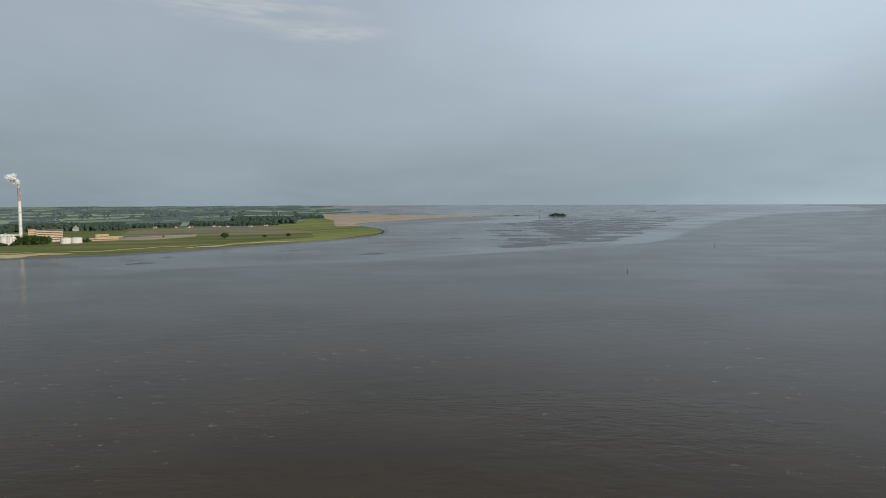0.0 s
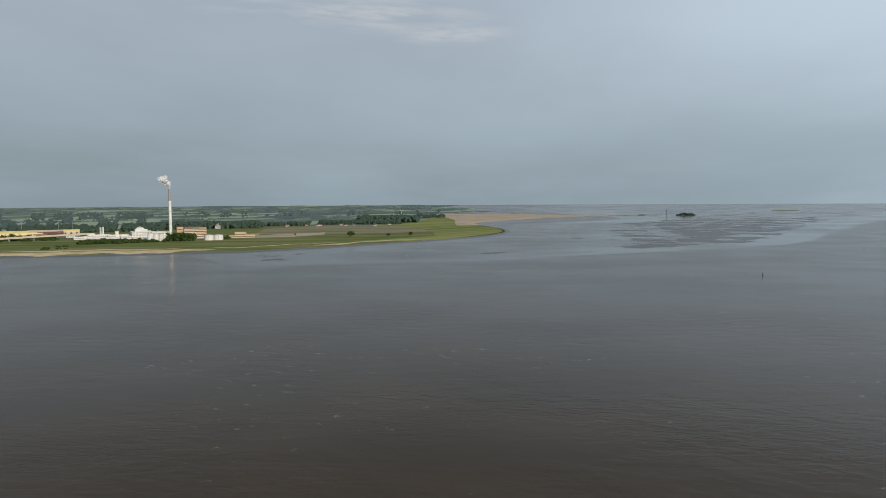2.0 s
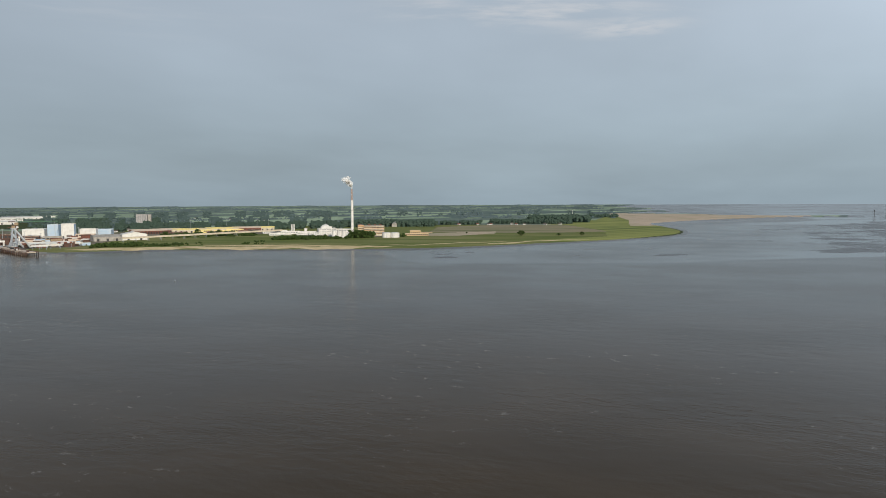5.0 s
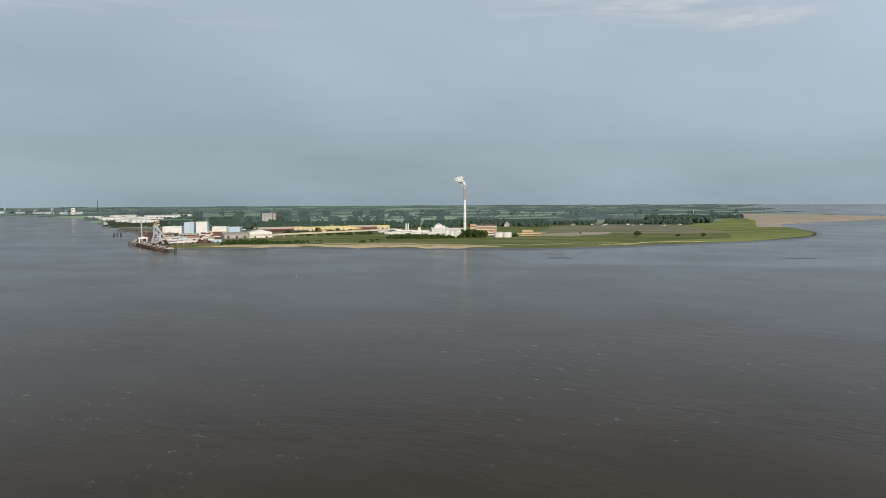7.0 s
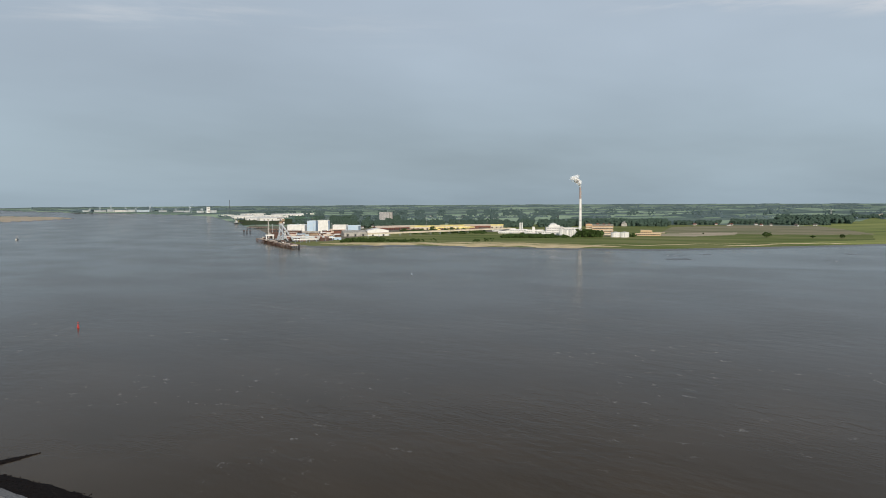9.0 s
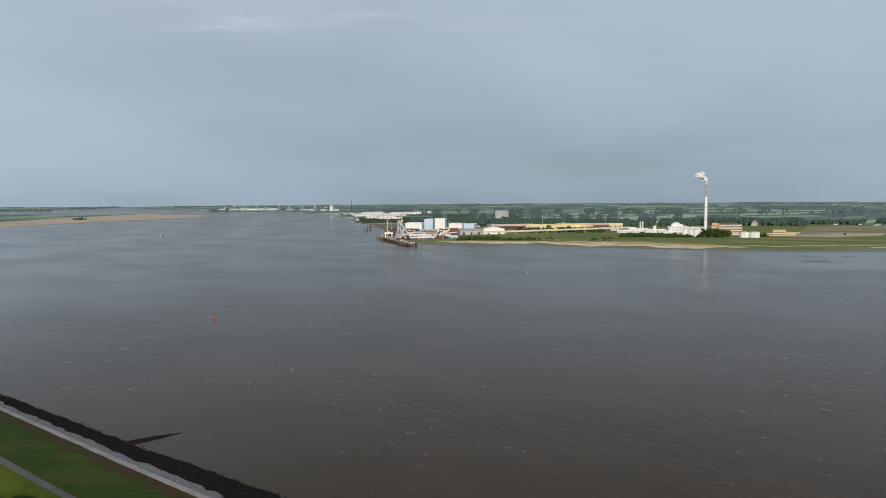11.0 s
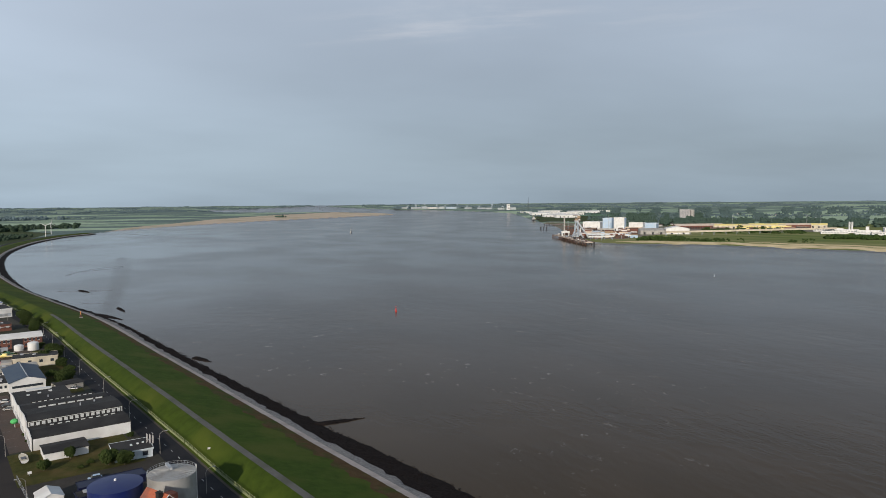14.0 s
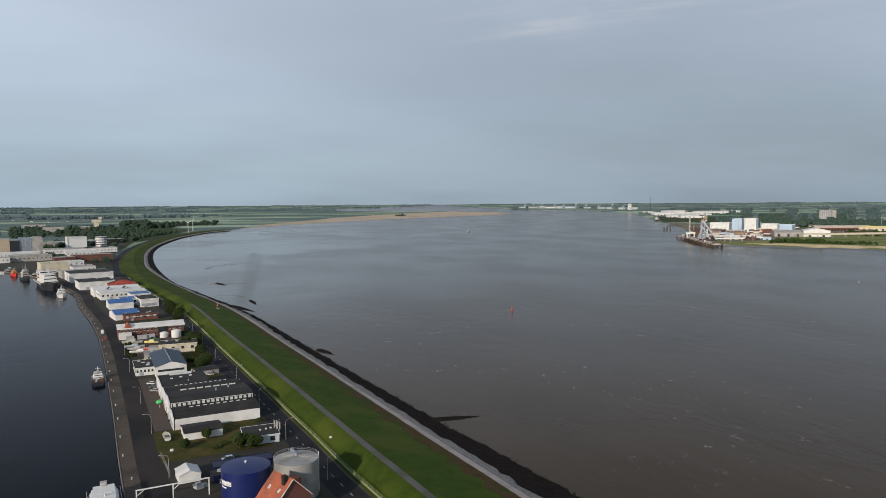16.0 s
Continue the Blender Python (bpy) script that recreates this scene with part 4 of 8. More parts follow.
def shed(name, az, r, w, d, ze, zr, wall, roof, label, turn=0.0, along="x", doors=0, z=4.0, windows=0, ribs=0):
    """A gabled industrial shed with doors, windows and roof lights."""
    t = thing(name, site(az, r, z, turn), label, "shed")
    part("wall", Solid().house(-w / 2, 0, w / 2, d, 0, ze, zr, along), wall, t)
    part("roof", Solid().gable(-w / 2, 0, w / 2, d, ze, zr, 0.6, 0.4, along), roof, t)
    for i in range(doors):
        a = -w / 2 + (i + 0.5) * w / doors
        dw = min(5.0, w / doors * 0.5)
        part("door", Solid().box(a - dw / 2, -0.15, 0, a + dw / 2, 0.1, ze * 0.6), dark_m, t)
    for i in range(windows):
        a = -w / 2 + (i + 0.5) * w / windows
        part("window", Solid().box(a - w / windows * 0.3, -0.12, ze * 0.62, a + w / windows * 0.3, 0.1, ze * 0.84), pane_m, t)
    return t


def round_tank(name, az, r, rad, h, mat, label, cat="tank", dome=1.5, z=4.0, group=""):
    t = thing(name, site(az, r, z), label, cat, group)
    part("shell", Solid().cyl(0, 0, 0, h, rad, n=36), mat, t)
    part("roof", Solid().cone(0, 0, h + 0.004, h + dome, rad + 0.15, 36), mat, t)
    part("rim", Solid().cyl(0, 0, h - 0.35, h + 0.1, rad + 0.18, n=36, cap=False), grey_metal, t)
    part("ladder", Solid().box(-0.3, -rad - 0.5, 0, 0.3, -rad - 0.1, h), grey_metal, t)
    return t


# titanium works on the point
fac = flat_block("factory_block", 33.25, 1842, 47, 34, 22, wall_white, "white rendered factory block with small windows", 6, 4, pane_m, conc_m, 6, plant=3)
part("upper_storey", Solid().box(-16, 4, 22.4, 12, 28, 28), wall_white, fac)
part("dome", Solid().cyl(-4, 16, 28, 31, 10, 9, 24).cone(-4, 16, 31, 35, 9, 24), white_metal, fac)
flat_block("process_hall", 31.95, 1848, 46, 30, 20, white_metal, "pale grey sheet-clad process hall beside the chimney", 6, 3, pane_m, conc_m, 7, plant=4)
flat_block("works_annex", 34.3, 1830, 26, 20, 12, wall_white, "low white annex of the factory", 6, 2, pane_m, conc_m, 5, plant=1)
flat_block("works_annex", 35.2, 1850, 34, 22, 9, wall_white, "low white workshop with flat roof", 6, 1, pane_m, conc_m, 5, plant=2)
flat_block("pump_house", 33.9, 1800, 42, 10, 6, conc_m, "low concrete pump house by the tanks", 4, 1, pane_m, conc_m, 4)
flat_block("stair_tower", 35.0, 1880, 7, 8, 22, wall_white, "slim white stair tower of the works", 0, 0)
for i, a in enumerate((32.75, 32.33, 31.95)):
    round_tank("silo", a, 1806, 5.4, 17.5 if i else 19, white_metal, "white upright silo in front of the factory", "silo", 1.2, group="silos at the factory")
for a in (28.55, 27.84):
    round_tank("storage_tank", a - 0.05, 1800, 11.4, 12.5, white_metal, "wide white storage tank on the shore meadow", "tank", 1.6, group="white storage tanks")
for a in (36.1, 35.93):
    round_tank("twin_silo", a, 2195, 2.3, 24, white_metal, "thin white silo of a pair", "silo", 0.8, group="twin silos")


def office():
    t = thing("office_building", site(29.66, 1905, 4, 4), "ochre office building with pale window bands", "building")
    part("wall", Solid().box(-22, 0, 0, 33, 18, 27), ochre_m, t)
    part("wing", Solid().box(-38, 5, 0, -22.05, 26, 29), ochre_m, t)
    for k in range(6):
        z = 2.6 + k * 4.2
        if k < 6:
            part("spandrel", Solid().box(-22.2, -0.4, z, 33.2, 0.05, z + 1.6), cream_m, t, "pale cream spandrel band")
            part("window_band", Solid().box(-21.5, -0.15, z + 1.62, 32.5, 0.02, z + 3.1), pane_m, t)
    for k in range(5):
        z = 3 + k * 4.6
        part("spandrel", Solid().box(-38.2, 4.7, z, -22.3, 5.05, z + 1.8), cream_m, t)
        part("window_band", Solid().box(-37.5, 4.85, z + 1.85, -22.6, 5.02, z + 3.3), pane_m, t)
    part("roof", Solid().box(-22.3, -0.3, 27, 33.3, 18.3, 27.8).box(-38.3, 4.7, 29, -21.9, 26.3, 29.7), conc_m, t)
    for a, b, c in ((-34, 10, 3), (-10, 4, 3.4), (6, 6, 2.4), (20, 5, 2.0)):
        part("roof_unit", Solid().box(a, b, 28, a + 6, b + 6, 28.2 + c), brick_m, t)
    part("ground_floor", Solid().box(-4, -6, 0, 31, -0.1, 4.2), cream_m, t)


office()


def terraced():
    t = thing("sandstone_pavilion", site(25.95, 1890, 4, 2), "tan low stepped building with flat roofs", "building")
    for x0, x1, y0, y1, z0, z1 in ((-33, 30, 0, 20, 0, 5.5), (-20, 9, 2, 18, 6.1, 14), (9, 40, 4, 16, 6.1, 8.5)):
        part("wall", Solid().box(x0, y0, z0, x1, y1, z1), surface("tan_stone", (0.42, 0.30, 0.17), (0.50, 0.37, 0.22), 0.3, 0.85), t)
        part("roof", Solid().box(x0 - 0.5, y0 - 0.5, z1, x1 + 0.5, y1 + 0.5, z1 + 0.6), cream_m, t)
        bands(t, x0 + 1, x1 - 1, y0, z0, max(1, int((z1 - z0) / 4.5)), min(4.6, z1 - z0), None, pane_m, 5)


terraced()

# conveyor bridge along the shore
def conveyor():
    p, q = polar(48.6, 1800), polar(36.9, 2120)
    t = thing("conveyor_bridge", pose(p[0], p[1], 4), "long beige covered conveyor bridge on trestles", "conveyor")
    d = Vector((q[0] - p[0], q[1] - p[1], 0))
    L = d.length
    t.matrix_basis = pose(p[0], p[1], 4, 0, 0, math.degrees(math.atan2(d.y, d.x)))
    part("gallery", Solid().box(0, -1.8, 7.2, L, 1.8, 10.6), cream_m, t)
    part("gallery_roof", Solid().gable(0, -1.8, L, 1.8, 10.6, 11.5, 0.2, 0.2), rose_m, t)
    n = int(L / 34)
    for i in range(n + 1):
        x = i * L / n
        part("trestle", Solid().tube((x, -3, 0), (x, -1, 7.2), 0.45).tube((x, 3, 0), (x, 1, 7.2), 0.45).tube((x, -2.2, 3.4), (x, 2.2, 3.4), 0.3), grey_metal, t)


conveyor()


def arcade_hall():
    t = thing("brick_arcade_hall", site(46.1, 2250, 4, 24), "long brick warehouse with arches and pale rose roof", "warehouse")
    part("wall", Solid().house(-75, 0, 75, 34, 0, 9, 14), brick_m, t)
    part("roof", Solid().gable(-75, 0, 75, 34, 9, 14, 1.0, 0.5), rose_m, t)
    for i in range(18):
        x = -75 + 8.3 * (i + 0.5)
        part("arch", Solid().box(x - 2.4, -0.2, 0, x + 2.4, 0.1, 5).cyl(x, -0.05, 4.2, 6.6, 2.0, 0.6, 10), dark_m, t)


arcade_hall()
for az, r, w, d, ze, zr, roof, tn, lab in ((43.9, 2275, 120, 30, 9, 13, yellow_m, 10, "long shed with a yellow sheet roof"), (41.4, 2300, 100, 34, 10, 14, yellow_m, 6, "yellow-roofed storage shed with dark bays"),
                                            (39.6, 2330, 90, 30, 10, 14, rose_m, 4, "storage shed with a rose-tiled roof"), (38.2, 2340, 60, 26, 10, 14, yellow_m, 0, "short shed with a yellow roof")):
    shed("storage_shed", az, r, w, d, ze, zr, cream_m if roof is yellow_m else brick_m, roof, lab, tn, doors=int(w / 15))
for az, r, w, h, m, lab in ((44.6, 2180, 40, 6, rust_m, "row of rusty scrap bins"), (43.2, 2190, 30, 6, yellow_m, "yellow containers stacked in the yard"), (42.3, 2195, 24, 5, brick_m, "small red brick switch house"), (41.0, 2210, 30, 7, yellow_m, "yellow conveyor house on the yard"), (39.9, 2225, 26, 6, brick_m, "low brick store in the yard"), (45.5, 2160, 34, 5, rust_m, "row of rust-red railway wagons"), (42.75, 2235, 44, 9, yellow_m, "yellow-clad store with dark doors"), (41.7, 2240, 26, 7, yellow_m, "small yellow-clad store in the yard"), (40.45, 2248, 52, 9, yellow_m, "long yellow-clad store with dark doors"), (39.0, 2262, 30, 8, rust_m, "rust-brown store beside the conveyor")):
    flat_block("yard_store", az, r, w, 9, h, m, lab, 5, 1, dark_m, rose_m, 6)
for az, r, w, d, h, lab in ((37.4, 2120, 70, 22, 8, "low white works hall with flat roof"), (36.2, 2060, 55, 24, 7, "low white works hall with flat roof"), (37.0, 1990, 60, 18, 5, "long white store with flat roof"), (34.9, 1960, 50, 20, 10, "white filter house of the works")):
    flat_block("works_hall", az, r, w, d, h, white_metal, lab, 6, 1, pane_m, white_metal, 6, plant=1)
shed("white_warehouse", 49.6, 1868, 62, 55, 10, 15, conc_m, conc_m, "grey sheet warehouse near the shore", 8, doors=3)
shed("white_warehouse", 47.75, 1885, 58, 50, 14, 20, white_metal, white_metal, "white gabled warehouse near the shore", 8, along="y", doors=2)

# silo works by the loading quay
bs = flat_block("silo_tower", 52.2, 2035, 30, 22, 38, white_metal, "tall white silo tower with a blue side", -14, 0, parapet=1.5, plant=3)
part("blue_face", Solid().box(15.01, -0.1, 0, 15.3, 22.1, 38), blue_m, bs, "sky-blue side cladding")
for i in range(5):
    part("pilaster", Solid().box(-14 + i * 6.4, -0.5, 0, -12.8 + i * 6.4, 0, 37), white_metal, bs)
flat_block("blue_silo_house", 53.13, 2080, 26, 26, 36, blue_m, "sky-blue silo house with pale panels", -14, 0, roof=white_metal, plant=2)
flat_block("blue_silo_house", 54.35, 2120, 52, 30, 24, white_metal, "white silo hall with a blue end", -14, 0, roof=blue_m, plant=2)
flat_block("blue_store", 50.35, 2090, 74, 30, 20, blue_m, "long sky-blue store with white roof edge", -14, 0, roof=white_metal, parapet=2.0)
flat_block("white_store", 50.9, 2060, 40, 20, 24, white_metal, "white sheet store beside the silo", -14, 0)
flat_block("brick_store", 51.1, 1985, 44, 18, 13, rose_m, "rose brick store with dark doors", -10, 2, dark_m, conc_m, 7)
flat_block("ore_shed", 53.2, 1930, 46, 22, 11, conc_m, "grey ore shed at the loading quay", -10, 1, dark_m, conc_m, 8)
flat_block("ore_shed", 54.6, 1960, 40, 22, 12, rust_m, "rust-brown ore shed with round hopper", -10, 1, dark_m, rose_m, 8, plant=3)
flat_block("ore_shed", 56.0, 2080, 42, 20, 13, rust_m, "rusty brown hopper house by the quay", -10, 1, dark_m, rose_m, 8, plant=3)
flat_block("yellow_cabin", 54.7, 1755, 14, 8, 6, yellow_m, "small yellow cabin on the quay", 0, 1)
flat_block("red_container_row", 52.0, 1900, 60, 6, 6, brick_m, "row of red and white containers", -8, 1, white_metal, rose_m, 9)


steel_m = surface("crane_steel", (0.25, 0.30, 0.36), (0.32, 0.38, 0.44), 0.4, 0.5, c3=(0.20, 0.22, 0.25), scale3=0.2)


def quay_crane(az, r, turn, label):
    """A portal unloader: four-legged mast, two pairs of raking struts, low conveyor boom, machine house on top."""
    t = thing("quay_crane", site(az, r, 4, turn), label, "crane")
    for x in (-9, 1):
        for y in (-7, 7):
            part("leg", Solid().tube((x, y, 0), (x * 0.5 - 1, y * 0.6, 40), 1.2, 6, 0.9), steel_m, t)
    for y in (-6, 6):
        part("strut", Solid().tube((-2, y * 0.6, 41), (25, y, 2), 1.6, 6), crane_pale, t, "pale raking strut")
        part("strut", Solid().tube((-7, y * 0.6, 33), (12, y, 3), 1.3, 6), crane_pale, t)
        part("brace", Solid().tube((-9, y, 2), (5, y * 0.8, 22), 0.8, 6).tube((-14, y, 3), (-3, y * 0.7, 30), 0.8, 6).tube((-6, y * 0.7, 14), (14, y * 0.9, 16), 0.6, 6), steel_m, t)
    for z, w in ((12, 0.92), (25, 0.78), (38, 0.62)):
        part("tie", Solid().tube((-9 * w, -7 * w, z), (2, -7 * w, z), 0.6).tube((-9 * w, 7 * w, z), (2, 7 * w, z), 0.6).tube((-9 * w, -7 * w, z), (-9 * w, 7 * w, z), 0.6).tube((2, -7 * w, z), (2, 7 * w, z), 0.6), steel_m, t)
    part("head", Solid().box(-8, -5, 40, 2, 5, 43), grey_metal, t)
    mh = part("machine_house", Solid().box(-7, -4, 43.01, -1, 3, 47.5), umber_m, t, "dull ochre machine house")
    part("roof", Solid().gable(-7, -4, -1, 3, 47.5, 48.4, 0.3, 0.2), rust_m, mh)
    part("cabin", Solid().box(1.5, -3, 43.01, 5, 2, 46), white_metal, t)
    part("rear_boom", Solid().box(-14, -1, 43.1, -7.1, 1, 44.6), rust_m, t)
    bm = part("boom", Solid().box(-8, -2.2, 8.0, 104, 2.2, 11.2), crane_pale, t, "long low pale conveyor boom")
    part("cover", Solid().gable(-8, -2.2, 104, 2.2, 11.2, 12.4, 0.1, 0.2), white_metal, bm)
    for x, e in ((8, 11), (74, 6), (86, 6), (97, 5)):
        part("red_band", Solid().box(x, -2.3, 7.9, x + e, 2.3, 11.3), brick_m, bm)
    for x in (34, 56, 78, 100):
        part("trestle", Solid().tube((x, -3, 0), (x, -1.5, 8), 0.5).tube((x, 3, 0), (x, 1.5, 8), 0.5), steel_m, t)
    part("hopper", Solid().cyl(-2, 0, 4, 14, 2, 5.5, 12), crane_pale, t)
    return t


umber_m = surface("dull_ochre_paint", (0.26, 0.19, 0.12), (0.34, 0.26, 0.17), 0.4, 0.7, c3=(0.20, 0.14, 0.09), scale3=0.2)
crane_pale = surface("pale_crane_steel", (0.42, 0.47, 0.52), (0.50, 0.55, 0.59), 0.4, 0.5, c3=(0.36, 0.36, 0.36), scale3=0.2)
quay_crane(55.42, 1650, 8, "blue-grey portal unloader with raking struts and low boom")
c2 = thing("slewing_crane", site(55.35, 1880, 4, 0), "dull ochre slewing crane with a long level jib", "crane")
part("tower", Solid().box(-2.2, -2.2, 0, 2.2, 2.2, 42), rust_m, c2)
part("house", Solid().box(-4, -4, 42, 4, 4, 48), umber_m, c2)
part("jib", Solid().box(4, -1, 49, 84, 1, 50.6).tube((0, 0, 57), (60, 0, 50.6), 0.35).tube((0, 0, 49), (0, 0, 57), 0.8), green_m, c2)
part("counter_jib", Solid().box(-16, -1.2, 49.01, -2, 1.2, 51), rust_m, c2)
c3 = thing("white_pylon", site(56.5, 1775, 6), "tall pale pylon on the loading quay", "pylon")
part("mast", Solid().box(-1.6, -1.6, 0, 1.6, 1.6, 46), conc_m, c3)
part("head", Solid().box(-2.4, -2.4, 46, 2.4, 2.4, 48.5), conc_m, c3)
for z in (12, 24, 36):
    part("landing", Solid().box(-2.2, -2.2, z, 2.2, 2.2, z + 0.6), grey_metal, c3)
pg = thing("quay_gantry", site(56.42, 1735, 6.4, 8), "small white portal gantry on the loading quay", "gantry")
for x in (-8, 8):
    part("leg", Solid().box(x - 1, -4, 0, x + 1, 4, 8), white_metal, pg)
part("beam", Solid().box(-10, -4, 8.01, 10, 4, 11.5), white_metal, pg)
part("cab", Solid().box(-3, -3, 11.51, 4, 3, 13.6), conc_m, pg)


def clutter():
    """Stockpiles, containers and small sheds on the loading yard."""
    r = random.Random(77)
    mats = (rust_m, white_metal, brick_m, conc_m, rose_m, rust_m, blue_m, brick_m, rust_m, umber_m)
    names = ("rust-brown", "white", "brick-red", "grey concrete", "rose", "rust-brown", "pale blue", "brick-red", "rust-brown", "dull ochre")
    for i in range(70):
        az, d = r.uniform(50.8, 56.4), r.uniform(1660, 2000)
        if az > 54.8 and d < 1720:
            d += 120
        k = r.randrange(len(mats))
        w, dp, h = r.uniform(7, 22), r.uniform(5, 12), r.uniform(3.5, 13)
        if i % 4 == 3:
            t = thing("ore_heap", site(az, d), "brown heap of ore on the loading yard", "heap", "ore heaps")
            s = Solid()
            n, hh = 18, r.uniform(4, 7)
            vs = [(q * (1 + 0.25 * r.uniform(-1, 1)) * math.cos(j * 6.283 / n) * 13, q * (1 + 0.25 * r.uniform(-1, 1)) * math.sin(j * 6.283 / n) * 8, z * hh * r.uniform(0.8, 1.2)) for q, z in ((1.0, -0.05), (0.62, 0.45), (0.28, 0.85)) for j in range(n)]
            s.add(vs + [(0, 0, hh)], [(i * n + j, i * n + (j + 1) % n, (i + 1) * n + (j + 1) % n, (i + 1) * n + j) for i in range(2) for j in range(n)] + [(2 * n + j, 2 * n + (j + 1) % n, 3 * n) for j in range(n)])
            part("heap", s, rust_m, t)
            continue
        t = thing("yard_shed", site(az, d, 4, r.uniform(-20, 20)), names[k] + " small shed on the loading yard", "shed", "yard sheds")
        part("wall", Solid().box(-w / 2, 0, 0, w / 2, dp, h), mats[k], t)
        part("roof", Solid().gable(-w / 2, 0, w / 2, dp, h, h + r.uniform(0.5, 2), 0.3, 0.3), mats[(k + 3) % len(mats)], t)
        part("door", Solid().box(-1.5, -0.1, 0, 1.5, 0.05, 2.8), dark_m, t)
    for i, (az, d, h) in enumerate(((54.9, 1760, 30), (55.7, 1830, 26), (53.9, 1850, 22), (53.0, 2010, 46), (51.5, 2010, 30), (56.2, 1980, 30))):
        t = thing("light_mast", site(az, d), "tall thin floodlight mast on the quay", "mast", "floodlight masts")
        part("pole", Solid().tube((0, 0, 0), (0, 0, h), 0.6, 6, 0.4), grey_metal, t)
        part("lamp_head", Solid().box(-2, -0.5, h, 2, 0.5, h + 1), grey_metal, t)
    for az, d, w in ((54.0, 1600, 16), (53.3, 1620, 22), (52.2, 1680, 30)):
        t = thing("belt_conveyor", site(az, d, 4, -20), "low pale conveyor on trestles at the quay", "conveyor")
        part("gallery", Solid().box(-w, -1.2, 6, w, 1.2, 8.6), white_metal, t)
        for x in (-w * .8, 0, w * .8):
            part("trestle", Solid().tube((x, -1.4, 0), (x, 0, 6), 0.4).tube((x, 1.4, 0), (x, 0, 6), 0.4), steel_m, t)


clutter()


def pile_pier(name, p, q, width, z, label, step=13.0):
    """A pier deck on rows of piles between two map points."""
    a, b = Vector((*p, 0)), Vector((*q, 0))
    d = b - a
    t = thing(name, pose(a.x, a.y, 0, 0, 0, math.degrees(math.atan2(d.y, d.x))), label, "pier")
    L = d.length
    part("deck", Solid().box(0, -width / 2, z - 1.0, L, width / 2, z), rose_m if width > 15 else conc_m, t)
    part("kerb", Solid().box(0, -width / 2, z + 0.004, L, -width / 2 + 0.6, z + 0.9).box(0, width / 2 - 0.6, z + 0.004, L, width / 2, z + 0.9), rust_m, t)
    n = max(2, int(L / step))
    for i in range(n + 1):
        for y in (-width / 2 + 0.4, width / 2 - 0.4):
            part("pile", Solid().cyl(i * L / n, y, -3, z - 0.5, 0.7, n=8), rust_m if width > 15 else dark_m, t)
    for i in range(n):
        part("fender", Solid().box(i * L / n + 2, -width / 2 - 0.6, 0.6, i * L / n + 4, -width / 2 - 0.02, z - 0.2), dark_m, t)
    return t


pile_pier("loading_quay", polar(54.45, 1478), polar(57.15, 1800), 20, 6.4, "rust-brown loading quay on steel piles")
def pier_gear():
    """Small gear along the loading quay: huts, winches, fender frames and lamp posts."""
    r = random.Random(19)
    p, q = np.array(polar(54.45, 1478)), np.array(polar(57.15, 1800))
    for i in range(22):
        k = r.uniform(0.02, 0.97)
        c = p + (q - p) * k + np.array((r.uniform(-6, 6), r.uniform(-6, 6)))
        w, h = r.uniform(2, 6), r.uniform(1.8, 4.5)
        m, nm = r.choice(((conc_m, "grey"), (white_metal, "white"), (rust_m, "rust-brown"), (dark_m, "black"), (steel_m, "blue-grey")))
        t = thing("quay_hut", pose(c[0], c[1], 6.41, 0, 0, r.uniform(20, 60)), nm + " gear hut on the loading quay", "hut", "gear on the loading quay")
        part("body", Solid().box(-w / 2, -1.6, 0, w / 2, 1.6, h, 0.2), m, t)
        part("roof", Solid().gable(-w / 2, -1.6, w / 2, 1.6, h, h + 0.7, 0.2, 0.15), rust_m if i % 2 else conc_m, t)


pier_gear()
pile_pier("pile_jetty", polar(58.05, 2640), polar(56.6, 2560), 9, 5.0, "dark jetty head on steel piles")
pile_pier("pile_jetty", polar(57.6, 2850), polar(56.5, 2890), 7, 5.0, "narrow dark jetty on steel piles")
pile_pier("pile_jetty", polar(58.15, 3030), polar(56.9, 3060), 7, 5.0, "narrow dark jetty on steel piles")
for az, r in ((58.42, 2265), (58.2, 2270), (57.95, 2262), (54.2, 1462)):
    t = thing("dolphin", site(az, r, 0), "dark mooring dolphin of clustered piles", "dolphin", "mooring dolphins")
    for x, y in ((0, 0), (2.2, 0), (0, 2.2), (2.2, 2.2)):
        part("pile", Solid().cyl(x, y, -3, 7.5, 0.8, n=8), dark_m, t)
    part("cap", Solid().box(-1.2, -1.2, 7.5, 3.4, 3.4, 8.6), rust_m, t)


